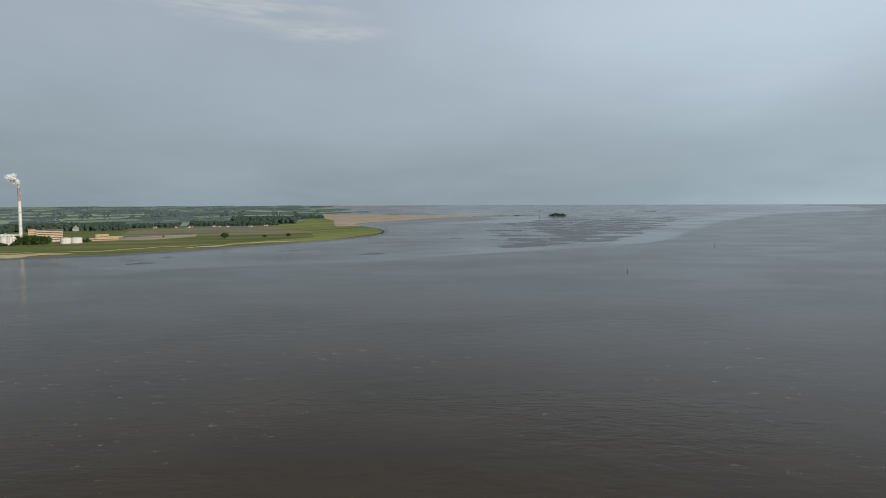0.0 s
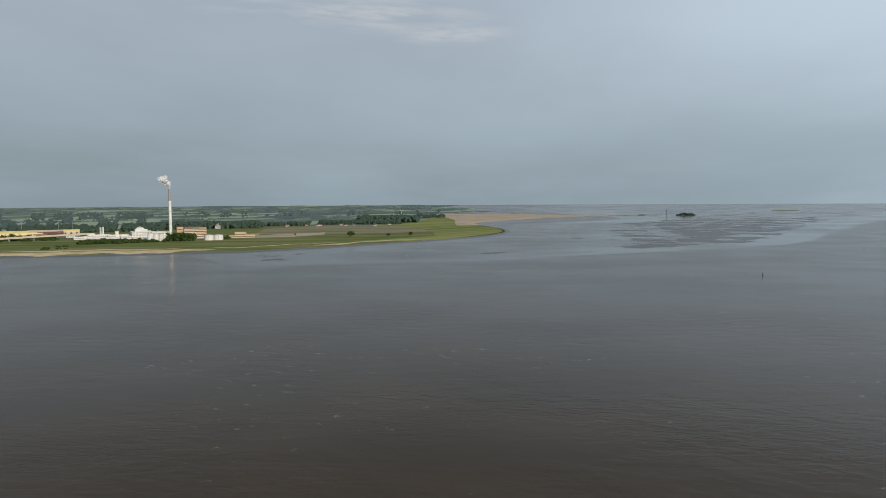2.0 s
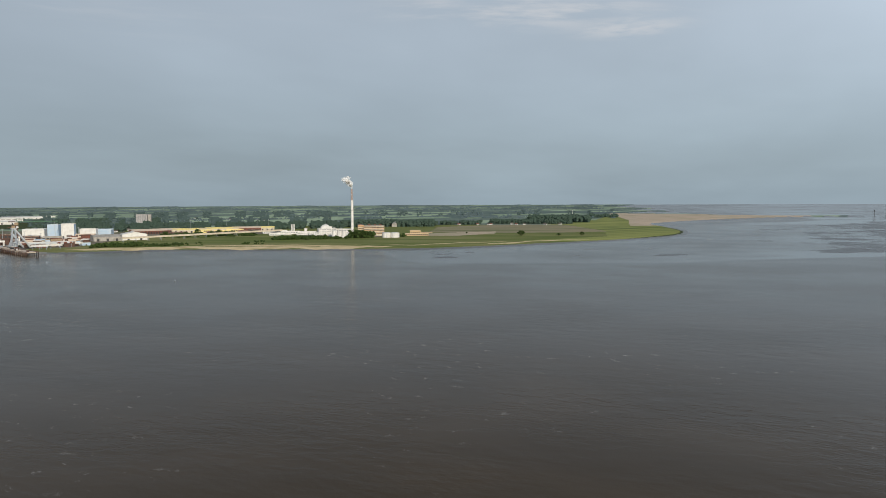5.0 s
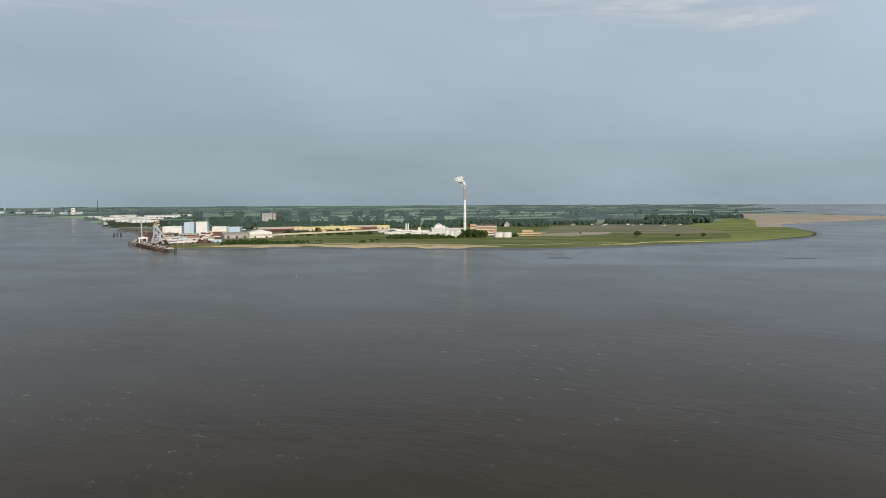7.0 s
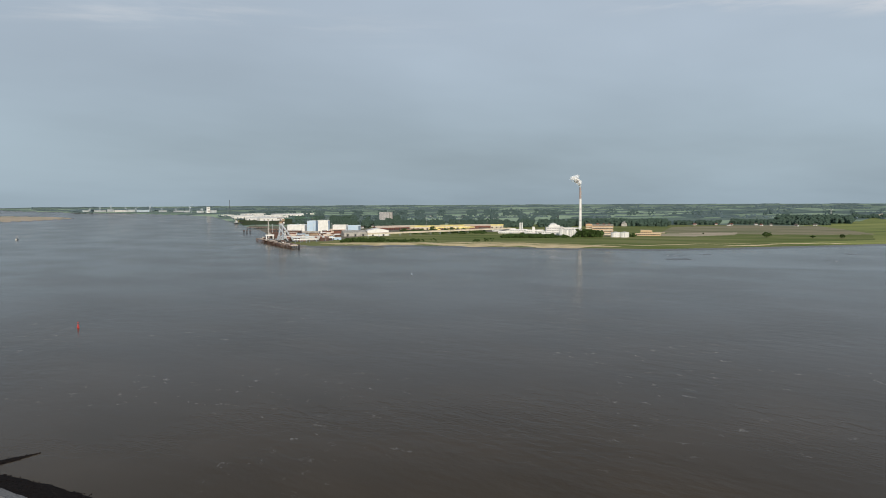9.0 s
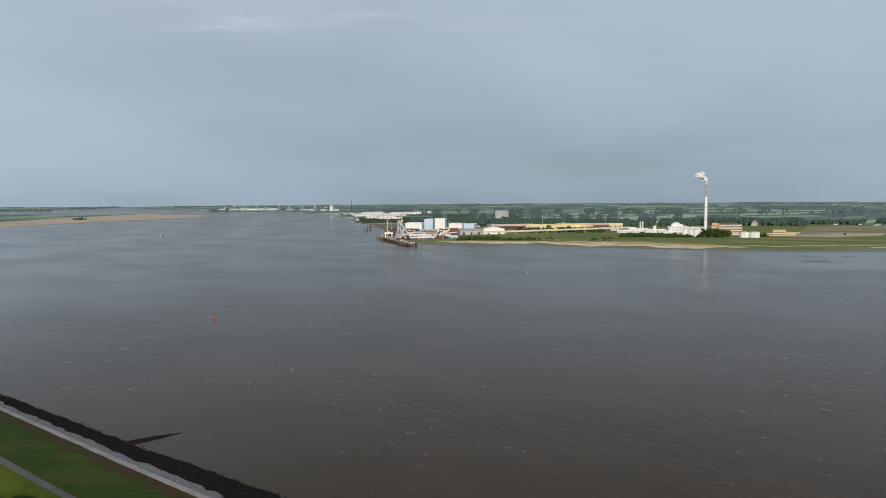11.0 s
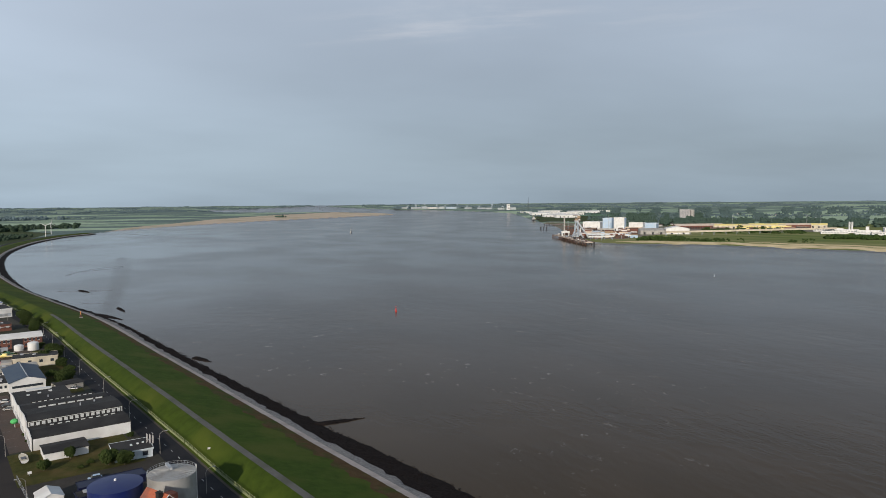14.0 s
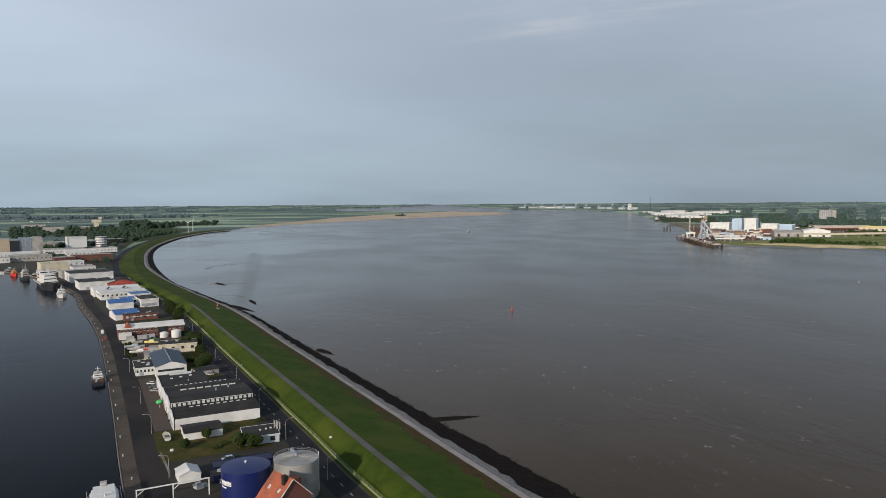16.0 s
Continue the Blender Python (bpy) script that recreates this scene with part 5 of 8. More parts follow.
def ship(name, m, L, B, hullc, superc, label, deck=3.5, house_h=8.0, house_at=0.08, house_len=0.22, cranes=0, funnel=None, mast=1.9):
    """A ship: shaped hull with bulwark, deck, stepped deckhouse, mast and funnel. Bow towards +x."""
    t = thing(name, m, label, "ship")
    st, v, f = 14, [], []
    for i in range(st + 1):
        k = i / st
        wid = B / 2 * min(1.0, 0.75 + 1.6 * k) * (1 - max(0, (k - 0.72) / 0.28) ** 1.8)
        sheer = deck * (1 + 0.35 * max(0, k - 0.6) / 0.4)
        x = (k - 0.5) * L
        v += [(x, -wid * 0.75, -0.6), (x + (0.03 * L if i == st else 0), -wid, sheer), (x + (0.03 * L if i == st else 0), wid, sheer), (x, wid * 0.75, -0.6)]
    for i in range(st):
        a, b = 4 * i, 4 * i + 4
        f += [(a, b, b + 1, a + 1), (a + 2, b + 2, b + 3, a + 3), (a + 3, b + 3, b, a)]
    f += [(0, 1, 2, 3), tuple(4 * st + j for j in (3, 2, 1, 0))]
    part("hull", Solid().add(v, f), hullc, t)
    dk = [(p[0], p[1] * 0.97, p[2] - 0.35) for p in v]
    part("deck", Solid().add(dk, [(4 * i + 1, 4 * i + 5, 4 * i + 6, 4 * i + 2) for i in range(st)]), rust_m, t)
    x0, w = (-0.5 + house_at) * L, B * 0.40
    for k in range(3):
        z0, z1 = deck - 0.3 + k * house_h / 3, deck - 0.3 + (k + 1) * house_h / 3
        s = part("deckhouse", Solid().box(x0 + k * 0.02 * L, -w * (1 - 0.12 * k), z0, x0 + house_len * L - k * 0.03 * L, w * (1 - 0.12 * k), z1 - 0.05, 0.3), superc, t)
        part("window_row", Solid().box(x0 + k * 0.02 * L - 0.06, -w * (1 - 0.12 * k) * 0.94, z0 + 0.45 * (z1 - z0), x0 + house_len * L - k * 0.03 * L + 0.06, w * (1 - 0.12 * k) * 0.94, z0 + 0.75 * (z1 - z0)), pane_m, s)
    part("funnel", Solid().box(x0 + 0.02 * L, -B * 0.1, deck + house_h - 0.4, x0 + 0.07 * L, B * 0.1, deck + house_h * 1.25, 0.3), funnel or conc_m, t)
    part("mast", Solid().tube((x0 + house_len * L * 0.7, 0, deck + house_h - 0.4), (x0 + house_len * L * 0.7, 0, deck + house_h * mast), 0.18).tube((x0 + house_len * L * 0.7, -B * 0.2, deck + house_h * (mast * 0.5 + 0.5)), (x0 + house_len * L * 0.7, B * 0.2, deck + house_h * (mast * 0.5 + 0.5)), 0.1), white_metal, t)
    part("rail", Solid().box(-0.48 * L, -B * 0.48, deck + 0.6, 0.2 * L, -B * 0.47, deck + 0.75).box(-0.48 * L, B * 0.47, deck + 0.6, 0.2 * L, B * 0.48, deck + 0.75), white_metal, t)
    for i in range(cranes):
        x = (-0.1 + 0.3 * i) * L
        part("deck_crane", Solid().cyl(x, 0, deck - 0.4, deck + 6, 0.8, n=8).tube((x, 0, deck + 6), (x + 0.16 * L, 0, deck + 9), 0.4), yellow_m, t)
    return t


ship("moored_freighter", site(58.75, 3280, 0, 60), 70, 13, dark_m, white_metal, "small dark freighter moored at the jetty", 5, 11, 0.06, 0.2, 1)

# far quarter with white halls, mast and distant port
for az, r, w, d, h, lab in ((58.3, 4450, 130, 70, 11, "long white hall on the dockside"), (56.9, 4250, 120, 60, 14, "long white hall on the dockside"), (55.8, 4020, 130, 60, 17, "white dockside hall with a flat roof"), (57.5, 4900, 150, 80, 14, "distant white hall beside the river"), (55.0, 4750, 110, 70, 10, "distant white hall beside the river"), (59.5, 4850, 70, 50, 9, "distant white hall beside the river"), (53.4, 5200, 90, 50, 9, "distant white hall beside the river")):
    flat_block("dock_hall", az, r, w, d, h, white_metal, lab, 20, 2, conc_m, white_metal, 22)
for az, r, w, d, h in ((56.2, 3570, 120, 60, 12), (54.9, 4650, 200, 80, 12), (58.35, 4150, 110, 60, 12), (56.9, 3900, 90, 60, 9), (57.6, 3700, 70, 40, 9)):
    shed("dock_shed", az, r, w, d, h, h + 5, white_metal, white_metal, "white gabled dockside shed with a low roof", 16, doors=3)
ms = thing("radio_mast", site(59.42, 6000, 4), "very tall thin lattice mast far off", "mast")
part("mast", Solid().tube((0, 0, 0), (0, 0, 112), 2.4, 6, 1.6), dark_m, ms)
part("stay", Solid().tube((0, 0, 80), (24, 0, 0), 0.25).tube((0, 0, 80), (-24, 0, 0), 0.25), grey_metal, ms)


pale_steel = surface("blue_grey_crane_paint", (0.30, 0.35, 0.40), (0.38, 0.43, 0.47), 0.2, 0.7)
port_grey = surface("blue_grey_port_cladding", (0.34, 0.38, 0.41), (0.43, 0.47, 0.49), 0.1, 0.8)


def harbour_crane(az, r, h, label):
    t = thing("harbour_crane", site(az, r, 4, 20), label, "crane", "distant harbour cranes")
    part("leg", Solid().tube((-10, 0, 0), (-4, 0, h * 0.6), 1.6).tube((10, 0, 0), (4, 0, h * 0.6), 1.6), pale_steel, t)
    part("jib", Solid().tube((-14, 0, h * 0.62), (26, 0, h), 1.2), pale_steel, t)
    part("house", Solid().box(-7, -4, h * 0.55, 7, 4, h * 0.68), pale_steel, t)


for az, r, h in ((62.35, 6500, 78), (61.5, 6600, 50), (66.2, 7600, 52), (66.9, 7700, 62), (67.9, 7800, 84), (68.6, 7900, 66), (69.3, 8000, 46), (63.4, 7200, 48), (65.2, 7500, 82), (64.4, 7400, 50)):
    harbour_crane(az, r, h, "pale harbour crane far upstream")
for az, r, w, h, m in ((61.0, 6500, 26, 52, white_metal), (60.8, 6600, 90, 20, port_grey), (61.6, 6700, 60, 16, port_grey), (64.3, 7500, 70, 14, port_grey), (65.7, 7700, 110, 18, blue_m), (66.5, 7750, 60, 22, port_grey), (67.2, 7900, 120, 16, white_metal), (67.9, 7950, 60, 24, port_grey), (68.6, 8100, 110, 15, port_grey), (69.5, 8200, 70, 14, port_grey), (63.2, 7300, 80, 12, port_grey), (62.6, 7000, 50, 15, port_grey)):
    flat_block("harbour_building", az, r, w, 40, h, m, "pale harbour building far upstream", 10, 2, conc_m, port_grey, 24)


def tower_block():
    t = flat_block("tower_block", 47.25, 3400, 46, 18, 40, tower_m, "pale pink-grey high-rise block of flats", -12, 10, surface("shaded_panes", (0.12, 0.13, 0.14), (0.17, 0.18, 0.19), 0.3, 0.3), conc_m, 6.5, plant=2)
    part("stair_core", Solid().box(26.1, 2, 0, 40, 16, 40), conc_m, t, "darker grey stair wing")


tower_block()


# ---- trees and woods ----
def wood(name, spots, material, label, fine=False, low=0.15):
    """A far wood as one mass of many small lumpy crowns; spots: (az, r, radius, height)."""
    s = Solid()
    r = random.Random(len(spots))
    for az, d, rad, h in spots:
        k = drawn_in(d) / d
        a = radians(az)
        if az > 94 and d < 2500 and np.min(np.hypot(DIKE[:, 0] + math.sin(a) * d, DIKE[:, 1] - math.cos(a) * d)) < 88:
            continue
        base = H + k * (3.6 - H)
        x, y = -math.sin(a) * d * k, math.cos(a) * d * k
        lobes = 4 if fine else 2
        for i in range(lobes):
            rr = rad * k * r.uniform(0.55, 0.95)
            vs, fs = ICO_SMALL
            ph = r.uniform(0, 6.28)
            cs, sn = math.cos(ph), math.sin(ph)
            cx, cy, cz = x + r.gauss(0, 0.45) * rad * k, y + r.gauss(0, 0.45) * rad * k, base + k * h * r.uniform(low + 0.15, 0.85)
            out = []
            for px, py, pz in vs:
                q = rr * r.uniform(0.7, 1.25)
                out.append((cx + q * (px * cs - py * sn), cy + q * (px * sn + py * cs), cz + q * pz * min(0.8, h / (1.9 * rad))))
            s.add(out, fs, True)
        vs = [(x + rad * k * 0.7 * math.cos(q * 1.256), y + rad * k * 0.7 * math.sin(q * 1.256), z) for z in (base - 0.5, base + k * h * 0.5) for q in range(5)]
        s.add(vs, [(q, (q + 1) % 5, (q + 1) % 5 + 5, q + 5) for q in range(5)])
    ob = part(name, s, material)
    return tagged(ob, label, "trees", kind="stuff")


def belt(az0, az1, r0, r1, n, rad, h, seed, gap=0.0):
    r = random.Random(seed)
    out = []
    for i in range(n):
        a = r.uniform(az0, az1)
        if gap and noise.noise((a * 1.3, seed * 7.1, 0.0)) < gap - 0.5:
            continue
        d = r.uniform(r0, r1)
        out.append((a, d, rad * r.uniform(0.6, 1.3), h * r.uniform(0.6, 1.25)))
    return out


wood("works_wood", belt(24.6, 32, 2560, 2820, 900, 7, 21, 1) + belt(20, 24.6, 2760, 2900, 300, 6, 13, 2, 0.25) + belt(13.5, 20, 2830, 3050, 620, 6, 15, 3) + belt(12, 16.8, 3050, 3500, 700, 8, 24, 4) + belt(9.8, 12, 3900, 4400, 90, 8, 12, 41), leaf_far,
     "dark broadleaf wood behind the works", True)
wood("village_wood", belt(32, 49, 2450, 3000, 1900, 7, 13, 5, 0.15) + belt(36, 53.5, 2450, 2900, 700, 6, 10, 6, 0.5) + belt(46, 54.5, 2700, 4200, 1100, 7.5, 12, 7, 0.4), leaf_far, "dark wood and village trees behind the sheds", True)


def hedges(az0, az1, rows, seed):
    """Thin broken lines of trees along field edges, some square to the view, some along it."""
    r = random.Random(seed)
    out = []
    for r0, r1, count, h, rad in rows:
        for i in range(count):
            a, d = r.uniform(az0, az1), r.uniform(r0, r1)
            span, tilt = r.uniform(1.5, 8.0), r.gauss(0, 0.012)
            n = int(span * radians(1) * d / (rad * 1.5))
            for j in range(n):
                if r.random() < 0.08 or noise.noise((j * 0.11, i * 3.7, seed)) < -0.12:
                    continue
                k = j / n
                aa = a + span * (k - 0.5)
                if az0 <= aa <= az1:
                    out.append((aa, d * (1 + tilt * (k - 0.5) * 4) + r.gauss(0, rad), rad * r.uniform(0.5, 1.2), h * r.uniform(0.5, 1.2)))
    xy = np.array([polar(q[0], q[1]) for q in out])
    dry = inside(far_land, xy[:, 0], xy[:, 1]) | inside(left_land, xy[:, 0], xy[:, 1])
    return [q for q, k in zip(out, dry) if k]


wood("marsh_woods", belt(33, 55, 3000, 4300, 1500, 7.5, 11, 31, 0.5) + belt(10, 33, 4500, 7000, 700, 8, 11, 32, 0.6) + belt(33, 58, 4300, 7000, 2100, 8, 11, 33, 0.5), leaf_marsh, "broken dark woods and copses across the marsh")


def skyline(az0, az1, ranges, cover, h, seed):
    """Long belts of wood one behind another, up to the skyline."""
    r = random.Random(seed)
    out = []
    for i, d in enumerate(ranges):
        rad = 6 + d * 0.0008
        n = int((az1 - az0) * radians(1) * d / (rad * 1.15))
        for j in range(n):
            a = az0 + (az1 - az0) * (j + r.random()) / n
            if noise.noise((a * 0.45, i * 5.3, seed)) > 2 * cover - 1:
                continue
            out.append((a, d * (1 + 0.02 * noise.noise((a * 0.8, i * 2.1, seed + 4.0))) + r.gauss(0, 30), rad * r.uniform(0.7, 1.2), h * r.uniform(0.6, 1.2)))
    xy = np.array([polar(q[0], q[1]) for q in out])
    dry = inside(far_land, xy[:, 0], xy[:, 1]) | inside(left_land, xy[:, 0], xy[:, 1])
    return [q for q, k in zip(out, dry) if k]


# skyline belts take the bluest foliage, its haze painted in
wood("skyline_woods", skyline(9, 73, (7600, 8600, 9800, 11500, 13500, 15500, 17200), 0.46, 11, 61), leaf_hazed, "long grey-green belts of wood along the skyline")
wood("skyline_woods", skyline(77, 122, (7400, 8600, 10500, 13000, 15500, 17200), 0.52, 14, 62) + belt(95, 107, 4500, 5100, 1000, 8, 17, 63, 0.2), leaf_hazed, "long grey-green belts of wood upstream")
wood("harbour_woods", belt(57.5, 70.5, 8300, 9600, 800, 18, 17, 64), leaf_hazed, "dark woods behind the upstream harbour")
wood("chimney_grove", belt(29.55, 31.5, 1782, 1812, 70, 5.5, 17, 65), leaf_mid, "dense dark grove in front of the works offices", True)
wood("hedgerows", hedges(10, 64, ((3500, 4300, 13, 10, 7), (4300, 5600, 14, 10, 8), (5600, 8000, 17, 11, 10), (8000, 12000, 20, 12, 13)), 21), leaf_hazed, "far hedgerows and tree belts across the marsh")
wood("hedgerows", hedges(93, 122, ((4700, 5600, 14, 11, 8),), 22) + hedges(87.5, 122, ((6500, 9000, 14, 13, 11), (9000, 12000, 16, 15, 15)), 23), leaf_hazed, "far tree belts on the upstream marsh")
wood("upstream_wood", belt(96.3, 103, 1760, 2300, 780, 5, 8, 51, 0.2) + belt(99, 112, 2150, 3000, 900, 6, 8, 52, 0.35) + belt(99, 100.8, 2900, 3150, 70, 11, 20, 56) + belt(97.2, 99.4, 2700, 2900, 40, 10, 20, 53) + belt(101, 112, 1620, 1800, 200, 6, 8, 54, 0.3) + belt(94, 97, 2900, 3200, 60, 8, 13, 55), leaf_wood, "scrubby wood behind the dike bend", True)
wood("island_bushes", [(a, 4640 + 25 * math.sin(i * 1.7), 6 + 2 * math.sin(i * 2.9), 4 + 8 * math.exp(-((a + 9.25) / 0.26) ** 2) + 5 * math.exp(-((a + 9.72) / 0.16) ** 2)) for i, a in ((i, -8.72 - 0.026 * i) for i in range(50))] + belt(79.1, 79.9, 4250, 4300, 14, 8, 12, 61), leaf_far, "dark bushes on low river islets", True)
wood("shore_scrub", belt(44, 50.8, 1590, 1650, 150, 2.6, 4.5, 70, 0.35) + belt(47.3, 50.5, 1600, 1650, 90, 4, 8, 71) + belt(37.5, 44, 1590, 1690, 60, 2.6, 3.5, 72, 0.5) + belt(33.4, 37.6, 1745, 1790, 170, 5, 8, 73) + belt(27.1, 28.0, 1810, 1840, 20, 4, 7, 74) + belt(37.8, 47.8, 1960, 2160, 190, 4.5, 7.5, 75, 0.35) + belt(31.6, 33.5, 1760, 1785, 24, 4, 6, 76), leaf_mid, "low shore scrub on the far bank", True)


def bush(name, m, rad, h, label, seed, leaf=None, trunk=True, leaves=260):
    """A small tree: short tapered trunk, limbs, and a crown of many leaf clumps."""
    r = random.Random(seed)
    t = thing(name, m, label, "tree")
    if trunk:
        s = Solid().tube((0, 0, -0.2), (0.1, 0, h * 0.45), rad * 0.075, 7, rad * 0.045)
        for i in range(5):
            a = i * 1.257 + r.uniform(-.3, .3)
            s.tube((0.05, 0, h * r.uniform(0.25, 0.42)), (rad * 0.55 * math.cos(a), rad * 0.55 * math.sin(a), h * r.uniform(0.55, 0.75)), rad * 0.035, 5, rad * 0.012)
        part("trunk", s, bark_m, t)
    c = Solid()
    zc = h * 0.58
    for i in range(leaves):
        u, v, w = r.gauss(0, 1), r.gauss(0, 1), r.gauss(0, 1)
        n = math.sqrt(u * u + v * v + w * w)
        k = r.uniform(0.55, 1.0) * (1 + 0.22 * math.sin(3 * math.atan2(v, u) + seed))
        p = (rad * 0.92 * k * u / n, rad * 0.92 * k * v / n, max(h * 0.16, zc + h * 0.40 * k * w / n))
        q = rad * r.uniform(0.06, 0.13)
        vs, fs = ICO_SMALL
        c.add([(p[0] + q * x * r.uniform(.6, 1.3), p[1] + q * y * r.uniform(.6, 1.3), p[2] + q * z * r.uniform(.5, 1.0)) for x, y, z in vs], fs)
    part("crown", c, leaf or leaf_mid, t)
    return t


for az, r, rad, h, sd in ((17.45, 1850, 11, 15, 1), (12.55, 1890, 6.5, 10, 2), (14.4, 1880, 6, 7, 3), (31.05, 1785, 13, 21, 4), (30.45, 1780, 14, 22, 5), (29.85, 1788, 11, 18, 6), (36.9, 1800, 8, 10, 7), (43.3, 2190, 9, 15, 8), (41.7, 2140, 8, 14, 9), (35.0, 1790, 6, 9, 10), (21.9, 1990, 3, 5, 12)):
    bush("shore_tree", site(az, r, 3.8), rad, h, "round dark green tree on the far bank", sd)


roof_grey = surface("dark_tiles", (0.07, 0.06, 0.055), (0.11, 0.095, 0.085), 0.8, 0.85)


def cottage(az, r, sd):
    q = random.Random(sd)
    w, d, h = q.uniform(8, 12), q.uniform(7, 9), q.uniform(2.6, 4)
    t = thing("cottage", site(az, r, 4, q.uniform(-30, 30)), "small white house with a red-brown roof", "house", "houses along the marsh road")
    part("wall", Solid().house(-w / 2, 0, w / 2, d, 0, h, h + 3.5), wall_white, t)
    part("roof", Solid().gable(-w / 2, 0, w / 2, d, h, h + 3.5, 0.5, 0.3), brick_m if q.random() < 0.2 and r < 2900 else roof_grey, t)
    part("window", Solid().box(-w / 4, -0.1, 1, -w / 4 + 1.5, 0.05, 2.4), pane_m, t)
    part("door", Solid().box(w / 5, -0.1, 0, w / 5 + 1.1, 0.05, 2.1), dark_m, t)


for i in range(11):
    cottage(14.3 + i * 0.86 + 0.5 * math.sin(i * 2.3), 2770 - 37 * i % 90, i)
for i in range(10):
    cottage(46.5 + i * 0.42, 2480 + 60 * math.sin(i * 1.9), 40 + i)
for i in range(9):
    cottage(33 + i * 2.6, 3900 + 400 * math.sin(i * 2.1), 60 + i)
for i in range(8):
    cottage(100 + i * 1.1, 4200 + 300 * math.sin(i), 80 + i)
flat_block("round_barn", 27.75, 2560, 26, 20, 9, conc_m, "pale domed barn behind the works", 0, 0)
part("dome", Solid().cyl(0, 10, 9.4, 13, 13, 12, 24).cone(0, 10, 13, 20, 12, 24), conc_m, bpy.data.objects["round_barn"])


def turbine(az, r, h, blade, spin, label, turn=0):
    t = thing("wind_turbine", site(az, r, 4, turn), label, "wind turbine")
    part("tower", Solid().cyl(0, 0, 0, h, h * 0.032, h * 0.018, 14), white_metal, t)
    n = part("nacelle", Solid().box(-1.3, -3.2, h - 1.2, 1.3, 3.4, h + 1.3, 0.4), white_metal, t)
    part("hub", Solid().tube((0, -4.4, h), (0, -3.2, h), 0.6, 10, 1.1), white_metal, n)
    for i in range(3):
        a = radians(spin + 120 * i)
        dx, dz = math.sin(a), math.cos(a)
        w = blade * 0.07
        v = [(dx * k * blade + q * dz * w * s, -3.8 + e, h + dz * k * blade - q * dx * w * s) for k, s in ((0.03, 0.5), (0.2, 1.0), (1.0, 0.25)) for q, e in ((-1, 0), (1, 0.0), (0.2, 0.35))]
        part("blade", Solid().add(v, [(0, 3, 4, 1), (3, 6, 7, 4), (1, 4, 5, 2), (4, 7, 8, 5), (2, 5, 3, 0), (5, 8, 6, 3), (0, 1, 2), (8, 7, 6)]), white_metal, t)


turbine(96.15, 2260, 31, 14, 62, "white three-bladed wind turbine behind the dike")
turbine(95.8, 2420, 34, 14, 12, "white three-bladed wind turbine behind the dike", 25)
for az, r in ((13.3, 4300),):
    turbine(az, r, 34, 12, az * 31, "small pale wind turbine far across the marsh")
for az, r in ((43.8, 2480), (41.1, 2500), (38.8, 2450), (37.9, 2430)):
    t = thing("light_mast", site(az, r, 4), "tall thin floodlight mast of the works", "mast", "floodlight masts")
    part("pole", Solid().tube((0, 0, 0), (0, 0, 34), 0.6, 6, 0.35), grey_metal, t)
    part("lamp_head", Solid().box(-2.4, -0.5, 34, 2.4, 0.5, 35), grey_metal, t)


# ---- on the river ----
def buoy(name, x, y, body, h, label):
    t = thing(name, pose(x, y, 0), label, "buoy")
    part("float", Solid().cyl(0, 0, -0.6, 0.6, 1.0, 0.95, 18), body, t)
    part("tower", Solid().cyl(0, 0, 0.6, h * 0.72, 0.62, 0.28, 10), body, t)
    part("lantern", Solid().cyl(0, 0, h * 0.72, h * 0.86, 0.28, 0.24, 10), dark_m, t)
    part("topmark", Solid().cyl(0, 0, h * 0.88, h, 0.4, 0.36, 10), body, t)


buoy("red_buoy", -566, 202, red_m, 4.6, "red channel buoy afloat on the river")
buoy("green_buoy", *polar(-21.35, 1568), green_m, 6.5, "dark green channel buoy afloat")
buoy("green_buoy", *polar(-14.89, 965), green_m, 5, "small dark green buoy afloat")
buoy("white_buoy", *polar(45.03, 909), steel_m, 3, "small pale spar buoy afloat")
buoy("white_buoy", *polar(53.6, 1280), steel_m, 3, "small pale spar buoy afloat")
bc = thing("channel_beacon", site(-7.93, 4780, 0), "tall dark beacon post on the flats", "beacon")
part("post", Solid().tube((0, 0, -1), (0, 0, 28), 1.6, 8, 1.0), dark_m, bc)
part("topmark", Solid().box(-3.4, -3.4, 28, 3.4, 3.4, 34), dark_m, bc)
sb = thing("sailing_ship", site(73.93, 2150, 0, 70), "small white two-masted sailing ship with furled sails", "ship")
part("hull", Solid().add([(-9, 0, 2.0), (-8, -2.2, 2), (6, -2.2, 2), (11, 0, 2.6), (6, 2.2, 2), (-8, 2.2, 2), (-8, 0, -0.4), (-7, -1.4, -0.4), (5, -1.4, -0.4), (8, 0, -0.4), (5, 1.4, -0.4), (-7, 1.4, -0.4)],
                              [(0, 1, 2, 3, 4, 5)] + [(i, (i + 1) % 6, (i + 1) % 6 + 6, i + 6) for i in range(6)]), white_metal, sb)
part("cabin", Solid().box(-5, -1.3, 2.01, 2, 1.3, 3.4, 0.3), white_metal, sb)
for x, h in ((3, 19), (-4, 15)):
    part("mast", Solid().tube((x, 0, 2), (x, 0, h * 0.8), 0.22, 6, 0.12), conc_m, sb)
    part("boom", Solid().tube((x, 0, 4), (x - 5, 0, 4.4), 0.4), conc_m, sb)
part("rigging", Solid().tube((3, 0, 18), (11, 0, 2.8), 0.05).tube((-4, 0, 14), (-9, 0, 2.2), 0.05), conc_m, sb)


